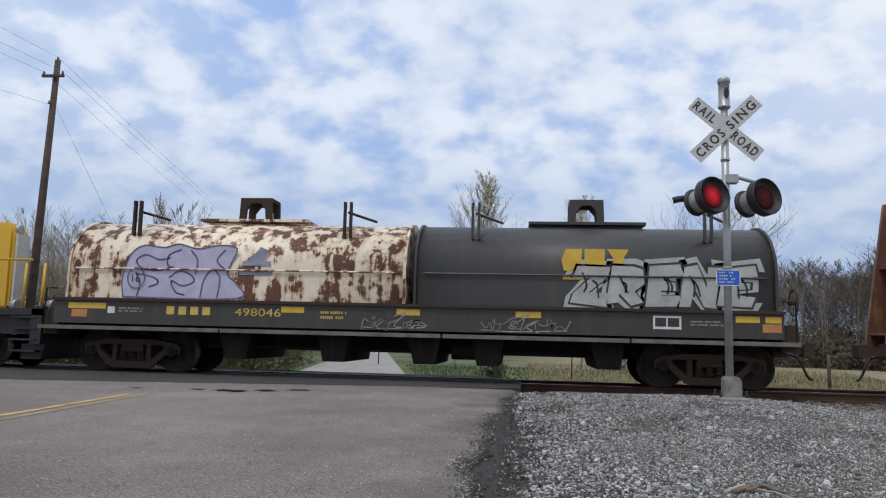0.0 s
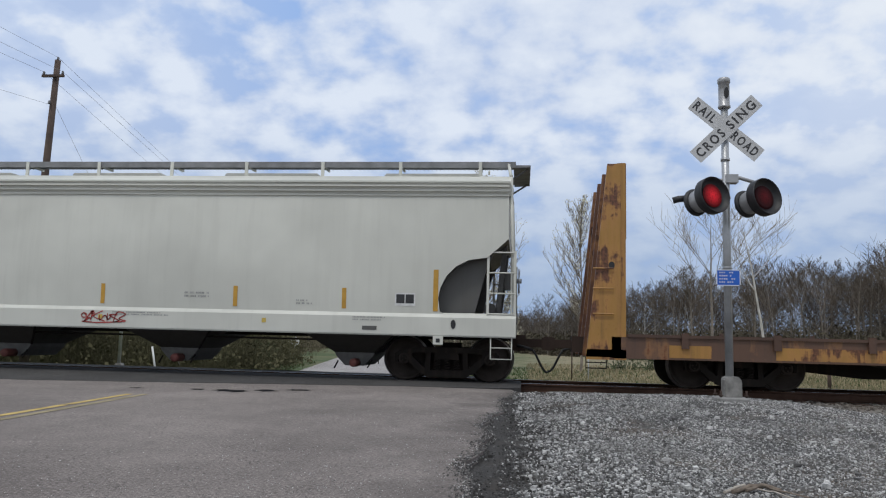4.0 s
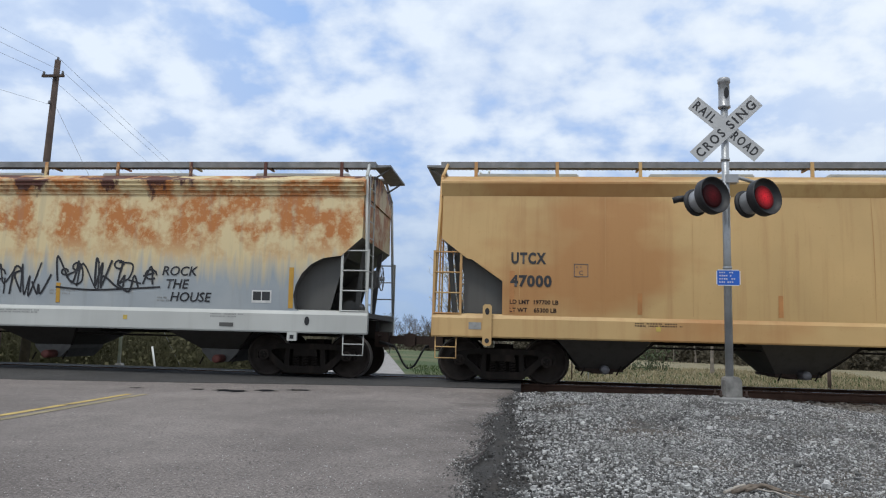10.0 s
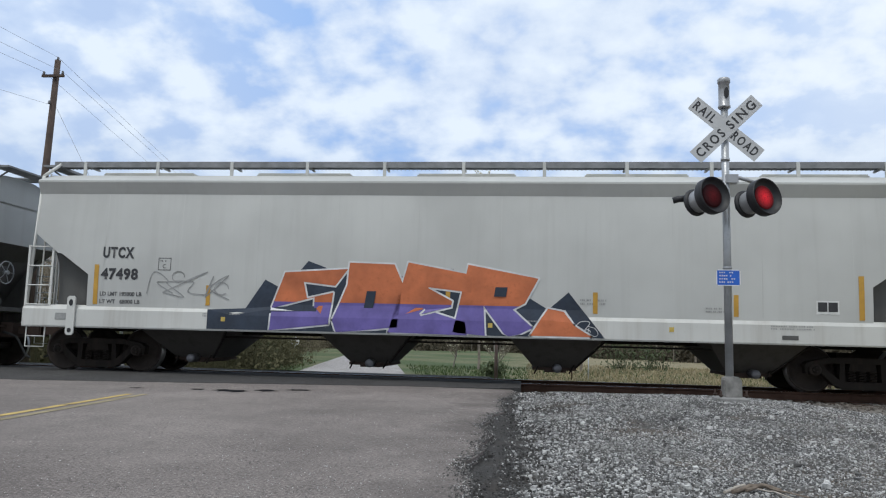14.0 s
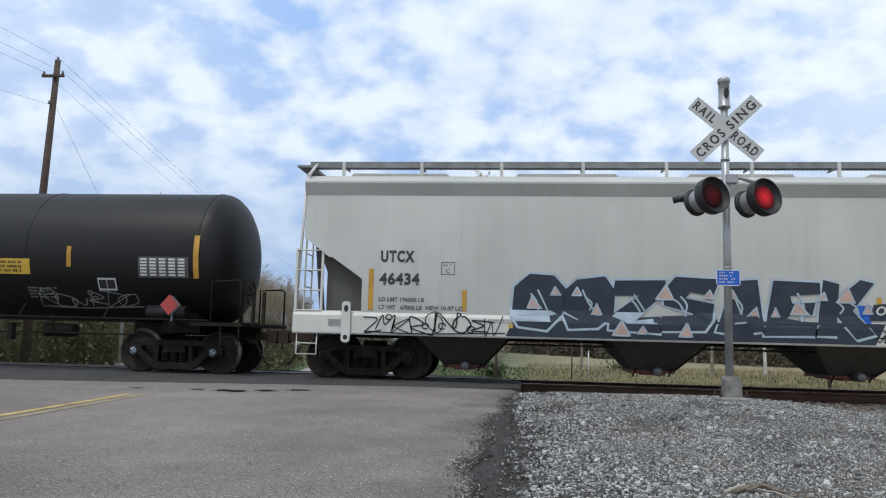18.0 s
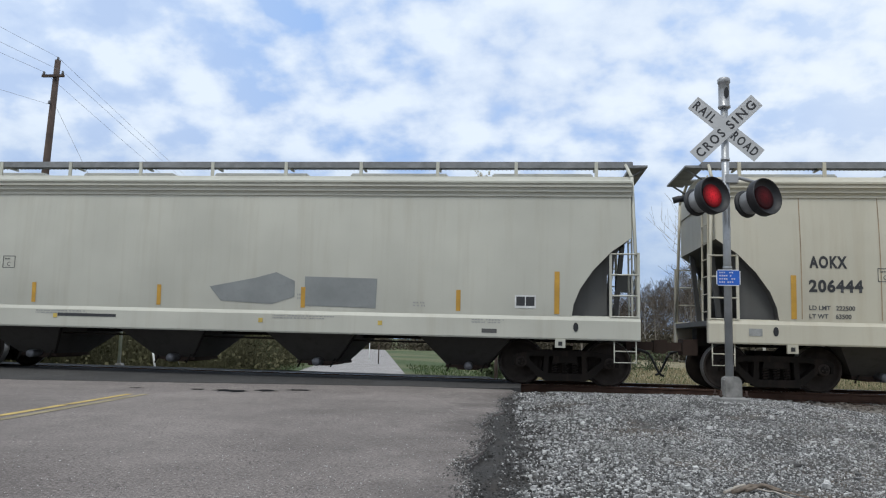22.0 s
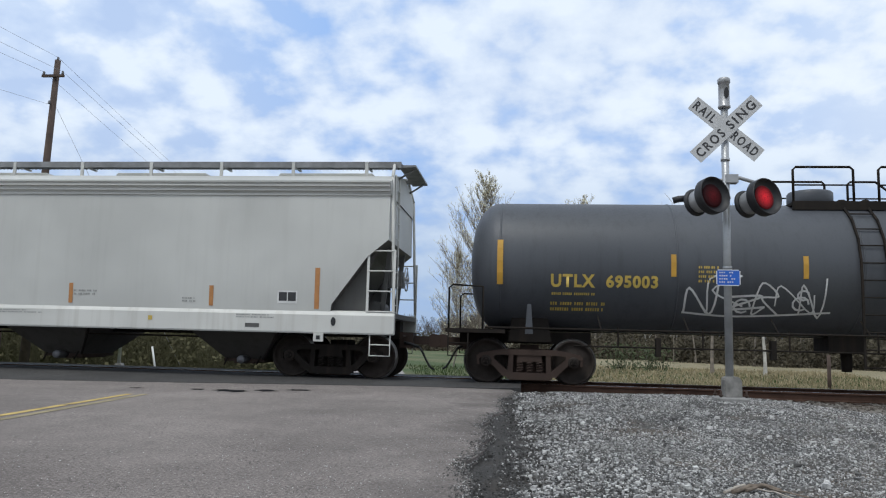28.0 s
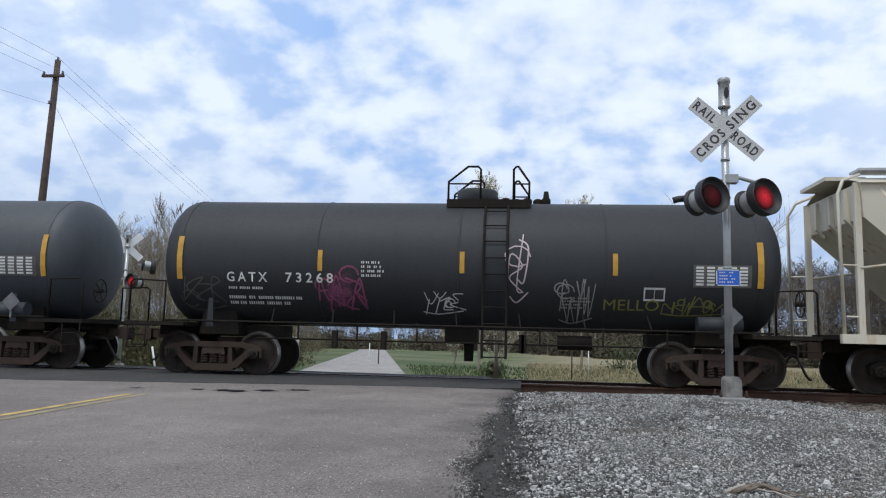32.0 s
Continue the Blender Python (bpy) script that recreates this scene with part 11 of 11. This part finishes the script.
car, h, P, PS = hopper(347.09, 365.65, "h_steel", "mid grey covered hopper with amber reflector stripes", "UTCX", "59548", steep=True, marks_x=1.72, tape_x=(3.6, 6.2, 8.9, 12.0, 15.1), ribs=True, lugs=False, loads=("LD LMT 199300 LB", "LT WT   63700 LB   NEW 10-97 LO"), rb="galv")
stencil_bars(car, 8.3 - h, 1.55, 0.5, 0.48, 5, M["ink"], P, 3)
car, h, P, PS = hopper(366.98, 383.56, "h_cream_pale", "cream grey covered hopper with faded black marks", "AOKX", "206596", swept=True, shade_z=2.95, marks_x=1.9, tape_x=(3.9, 6.7, 9.8, 13.0), ribs=True, lugs=False, loads=("LD LMT   222500", "LT WT    63500"), rb="galv")
M["patch_grey"] = plain("grey_patch_paint", (0.235, 0.245, 0.24), 0.6, 0, 0.12, 2, 0)
for pts in ([(7.80, 1.84), (8.05, 1.55), (9.15, 1.50), (9.62, 1.66), (9.62, 1.98), (9.22, 2.16), (8.8, 2.04)], [(9.83, 1.48), (11.32, 1.46), (11.34, 2.06), (9.83, 2.08)]):
    decal(car, "paint_patch", [[(u - h, v) for u, v in pts]], M["patch_grey"], P, 0.005, "patch of grey paint over old graffiti")
decal(car, "mark_bar", [rect(4.5 - h, 5.8 - h, 1.16, 1.22)], M["ink"], PS, 0.006)
car, h, P, PS = hopper(384.84, 401.41, "h_cream", "cream grey covered hopper with rusty weld seams", "AOKX", "206444", swept=True, shade_z=2.95, seams="stain_seam", marks_x=1.9, tape_x=(3.9, 6.6, 9.7, 12.7), ribs=True, lugs=False, loads=("LD LMT   222500", "LT WT    63500"), rb="galv")
lettering(car, "DO NOT HAMMER CAR", 7.0 - h, 2.1, 0.09, M["grey_ink"], P, lift=0.006, width=1.5)
stencil_bars(car, 12.6 - h, 1.75, 1.2, 0.4, 4, M["grey_ink"], P, 6)
decal(car, "mark_bar", [rect(3.8 - h, 4.8 - h, 1.16, 1.22)], M["ink"], PS, 0.006)
decal(car, "tag_patch", [rect(11.8 - h, 12.0 - h, 1.08, 1.24)], M["g_blue"], PS, 0.006)

car, h, P, PS = hopper(402.35, 422.34, "h_beige_dim", "beige grey covered hopper with a red and orange graffiti word", "INEX", "0109", mark_w=(0.71, 0.58), kind="oval", marks_x=2.06, sill_tape=True, lugs=False, ribs=True, rb="galv", loads=("LD LMT  220300 LB  99900 KG", "LT WT    65700 LB  29800 KG"), shade_z=2.6, leaf=True)
both = lambda u, v, lift: P(u, v, lift) if v > 1.37 else PS(u, v, lift)
cloud = [(6.9, 0.96), (12.15, 0.96), (12.0, 1.28), (11.6, 1.55), (11.1, 1.74), (10.4, 1.72), (9.6, 1.84), (8.9, 1.74), (8.3, 1.80), (7.75, 1.55), (7.3, 1.48), (7.0, 1.2)]
decal(car, "graffiti_halo", [[(u - h, v) for u, v in smooth_path(cloud + cloud[:1], 4)[:-1]]], M["g_cobalt"], both, 0.0041, "blue cloud behind the letters")
block_word(car, "SURE", 7.84 - h, 0.98, 3.70, 0.80, both, [(M["g_orange"], None), (M["g_salmon2"], 0.52), (M["g_red"], 0.34)], M["g_black"], M["g_black"], M["g_black"], lean=0.10, gap=-0.06, thick=0.040, drop=(-0.13, 0.05), wobble=0.06, seed=5, rounded="soft", line=M["g_white"])
rn = random.Random(31)
for gx, gz, r_, paint in ((7.45, 1.44, 0.17, "g_teal"), (7.30, 1.30, 0.13, "g_teal2"), (8.60, 1.80, 0.12, "g_teal"), (8.78, 1.86, 0.10, "g_green"), (9.75, 1.80, 0.20, "g_teal2"), (10.05, 1.84, 0.10, "g_green"),
                         (10.9, 1.78, 0.14, "g_green"), (11.15, 1.74, 0.10, "g_teal"), (11.75, 1.46, 0.14, "g_cobalt"), (12.02, 1.22, 0.12, "g_teal"), (12.12, 1.10, 0.08, "g_lime")):
    decal(car, "graffiti_splash", [blob(gx - h, gz, r_, r_ * 0.7, rn, 18, 0.22)] + [blob(gx - h + rn.uniform(-0.2, 0.2), gz + rn.uniform(0.05, 0.18), rn.uniform(0.012, 0.03), rn.uniform(0.012, 0.03), rn, 7, 0.2) for _ in range(5)], M[paint], both, 0.0045, "teal spray splash")
tag(car, 17.78 - h, 1.04, 0.5, 0.2, M["g_purple"], PS, 5, 61, 0.022)
lettering(car, "CENTER FLOW", 13.62 - h, 1.12, 0.10, M["g_navy"], PS, width=0.88, lift=0.006, shear=0.2, offset=0.006)
stencil_bars(car, 14.96 - h, 2.12, 1.5, 0.60, 8, M["soft_ink"], P, 14)

car, h, P, PS = hopper(423.48, 442.01, "h_blue", "blue-grey covered hopper with pink graffiti and handwriting", "GBRX", "88065", kind="oval", marks_x=1.84, tape_x=(4.6, 6.9, 9.2, 11.8, 14.2), ribs=True, lugs=False, loads=("LD LMT   195300", "LT WT    67700"))
decal(car, "number_panel", [rect(1.84 - h - 0.05, 1.84 - h + 0.92, 2.35, 2.70)], M["white"], P, 0.003, "white number panel")
both = lambda u, v, lift: P(u, v, lift) if v > 1.37 else PS(u, v, lift)
block_word(car, "TIMEFLIES", 6.95 - h, 1.0, 5.1, 0.90, both, [(M["g_rose"], None)], M["g_black"], None, M["g_black"], lean=0.06, gap=-0.02, thick=0.045, wobble=0.05, rounded=True)
lettering(car, "there'll Be A", 5.05 - h, 1.78, 0.17, M["g_black"], P, shear=0.15, lift=0.008, width=1.55)
lettering(car, "Smile On My Face", 4.85 - h, 1.48, 0.17, M["g_black"], P, shear=0.15, lift=0.008, width=1.9)
lettering(car, "How About yours?", 12.5 - h, 1.55, 0.20, M["g_black"], P, shear=0.15, lift=0.008, width=2.35)
tag(car, 0.35 - h, 2.95, 0.85, 0.7, M["g_black"], P, 5, 162, 0.03)
decal(car, "mark_bar", [rect(4.95 - h, 6.3 - h, 1.16, 1.23)], M["ink"], PS, 0.006)
decal(car, "label_panel", [rect(15.9 - h, 16.5 - h, 1.02, 1.22)], M["white"], PS, 0.006)
stencil_bars(car, 15.15 - h, 2.2, 1.6, 0.3, 3, M["grey_ink"], P, 8)

car, h, P, PS = hopper(443.28, 461.9, "h_light", "light grey covered hopper with amber reflector stripes", "UTCX", "48721", steep=True, marks_x=1.75, tape_x=(4.0, 6.6, 9.4, 12.2, 15.0), ribs=True, lugs=False, sill_paint="sill_white")
car, h, P, PS = hopper(463.2, 482.67, "h_white", "clean off-white covered hopper with orange reflector stripes", "SMNX", "560271", steep=True, tape="orange_tape", marks_x=1.4, tape_x=(4.3, 7.1, 9.8, 12.5, 15.6), ribs=True, lugs=False, sill_paint="sill_white")

# tank cars, slate and sooty black
car, e, P = tank_car(485.4, 498.3, "t_slate", "slate black tank car with white tags and yellow lettering", mark="UTLX", number="695003", rails=((0, 0.52, 0), (0.70, 1.15, 1)), mark_x=-6.04, mark_z=1.98, tape_x=(-3.62, -1.1, 1.35, 3.75), plat=(-1.1, 1.3), ladder_x=0.15, over=1.28)
tag(car, -3.4, 1.55, 2.7, 0.6, M["g_white"], P, 6, 171, 0.045)
bubbles(car, 3.0, 1.46, 2.8, 0.70, 6, M["g_white"], P, 172, 0.03)
M["cloud_paint"] = plain("thin_grey_blue_overspray", (0.150, 0.165, 0.175), 0.65, 0, 0.3, 1.2, 0)
rn = random.Random(77)
decal(car, "spray_mist", [blob(1.35, 1.62, 0.55, 0.42, rn, 20, 0.10), blob(1.85, 1.95, 0.42, 0.40, rn, 20, 0.10), blob(2.05, 1.45, 0.85, 0.34, rn, 20, 0.12)], M["cloud_paint"], P, 0.009, "cloud of grey-blue overspray")
notice(car, 2.31, 3.09, 1.92, 2.17, P)
car, e, P = tank_car(502.35, 513.45, "t_slate2", "blue-slate tank car with yellow lettering", mark="UTLX", number="646251", rails=((0, 0.52, 0), (0.74, 1.0, 1)), mark_x=-5.07, mark_z=2.06, tape_x=(-2.83, -0.74, 1.4, 3.7), plat=(-1.1, 1.6), ladder_x=0.3, over=1.33)
notice(car, 1.86, 2.67, 1.76, 2.02, P)
decal(car, "dark_panel", [rect(-2.85, -2.3, 1.62, 1.92)], M["ink"], P, 0.010)
car, e, P = tank_car(517.6, 528.6, "t_sooty", "sooty black tank car with yellow lettering", mark="UTLX", number="641802", rails=((0, 0.26, -1), (0.44, 1.0, 0)), mark_x=-5.2, mark_z=2.13, tape_x=(-2.89, 0.17, 3.05), plat=(-1.62, 1.0), ladder_x=-0.55, over=1.33)
notice(car, 0.45, 1.25, 1.55, 1.80, P, "yellow_ink", "steel_dark")
car, e, P = tank_car(532.75, 543.5, "t_slate2", "blue-slate tank car with a row of yellow stripes", mark="UTLX", number="681738", rails=((0, 0.60, 0), (0.80, 1.0, 1)), mark_x=-5.14, mark_z=1.96, tape_x=(-3.13, -1.04, 1.37, 3.73), plat=(-1.24, 1.25), ladder_x=0.55, over=1.33)
car, e, P = tank_car(548.0, 558.5, "t_dark", "dark grey tank car with white lettering and faded graffiti", mark="GATX", number="73268", rails=((0, 0.42, -1), (0.78, 1.0, 1)), ink="white_ink", mark_x=-4.93, mark_z=1.98, tape_x=(-2.91, 0.07, 3.16), plat=(-0.34, 1.46), ladder_x=0.75, over=1.38)
tag(car, -2.95, 1.45, 1.0, 0.75, M["g_magenta_dim"] if "g_magenta_dim" in M else M.setdefault("g_magenta_dim", plain("faded_magenta_spray", (0.22, 0.06, 0.13), 0.6, 0, 0.2, 3, 0)), P, 4, 181, 0.05, "faded magenta tag")
decal(car, "spray_mist", [rect(-3.1, -1.9, 1.3, 2.4)], M["mist_pink"], P, 0.010, "faded magenta spray")
tag(car, 1.05, 1.8, 0.35, 1.15, M["g_rose"], P, 2, 182, 0.035)
tag(car, -0.75, 1.45, 0.8, 0.42, M["g_white"], P, 4, 183, 0.025)
tag(car, 2.08, 1.35, 0.62, 0.65, M["g_grey"], P, 4, 184, 0.03)
lettering(car, "MELLO", 2.95, 1.55, 0.22, M["g_olive"] if "g_olive" in M else M.setdefault("g_olive", plain("faded_olive_spray", (0.20, 0.19, 0.06), 0.6, 0, 0.2, 3, 0)), P, width=1.1, lift=0.014)
tag(car, 4.15, 1.5, 1.1, 0.28, M["g_olive"], P, 6, 185, 0.03)
tag(car, -5.9, 1.45, 0.8, 0.6, M["g_greyc"], P, 3, 186, 0.03)

# the last car in view
open_end_hopper(560.65, 574.9)


# ---------------------------------------------------------------- motion
FLASH, FLASH_START = 1.3675, 5.68      # the right lamps light first at FLASH_START, each for half a turn


def motions():
    """Everything that moves: the train with its wheels, the flashing lamps, the clouds."""
    for car, centre, sets in CARS:
        walk(car, [(t, pose(centre - SPEED * t, TRACK_Y, 0)) for t in (0.0, 8.0, 16.0, 24.0, DURATION)])
        # wheels roll while the car is anywhere near the crossing
        t_in = max(0.0, min(DURATION - 0.2, (centre - 26.0) / SPEED))
        t_out = max(t_in + 0.1, min(DURATION, (centre + 32.0) / SPEED))
        a, b = frame(t_in), frame(t_out)
        turn = -math.degrees(SPEED / FPS / 0.457)
        for w, dx in sets:
            rows = [] if a <= 1 else [(0.0, pose(dx, 0, 0.457))]
            rows += [((f - 1) / FPS, pose(dx, 0, 0.457, 0, turn * (f - a), 0)) for f in range(a, b + 1)]
            if b < frame(DURATION):
                rows.append((DURATION, pose(dx, 0, 0.457, 0, turn * (b - a), 0)))
            walk(w, rows)
    for roundel, phase in FLASHERS:
        if phase == 2:
            continue
        rows = []
        lit = lambda t: ((t - FLASH_START) / FLASH) % 1.0 < 0.5
        here = lambda t: lit(t) == (phase == 1)
        state = here(0.0)
        at = 0 if state else 180
        m = lambda ang: pose(0, -0.375, 0, 0, 0, ang)
        rows.append((0.0, m(at)))
        k = -20
        while True:
            t = FLASH_START + k * FLASH / 2
            k += 1
            if t <= 0.1:
                continue
            if t > DURATION - 0.15:
                break
            first = round((t - 0.05) * FPS)
            for j, turned in enumerate((0, 88, 176, 180)):
                rows.append(((first + j) / FPS, m(at + turned)))
            at += 180
        rows.append((DURATION, m(at)))
        walk(roundel, rows)
    walk(sky_backdrop, [(t, pose(0, 0, 0, -1.25 * t / DURATION, 0, -2.9 * t / DURATION)) for t in (0.0, 8.0, 16.0, 24.0, DURATION)])


motions()
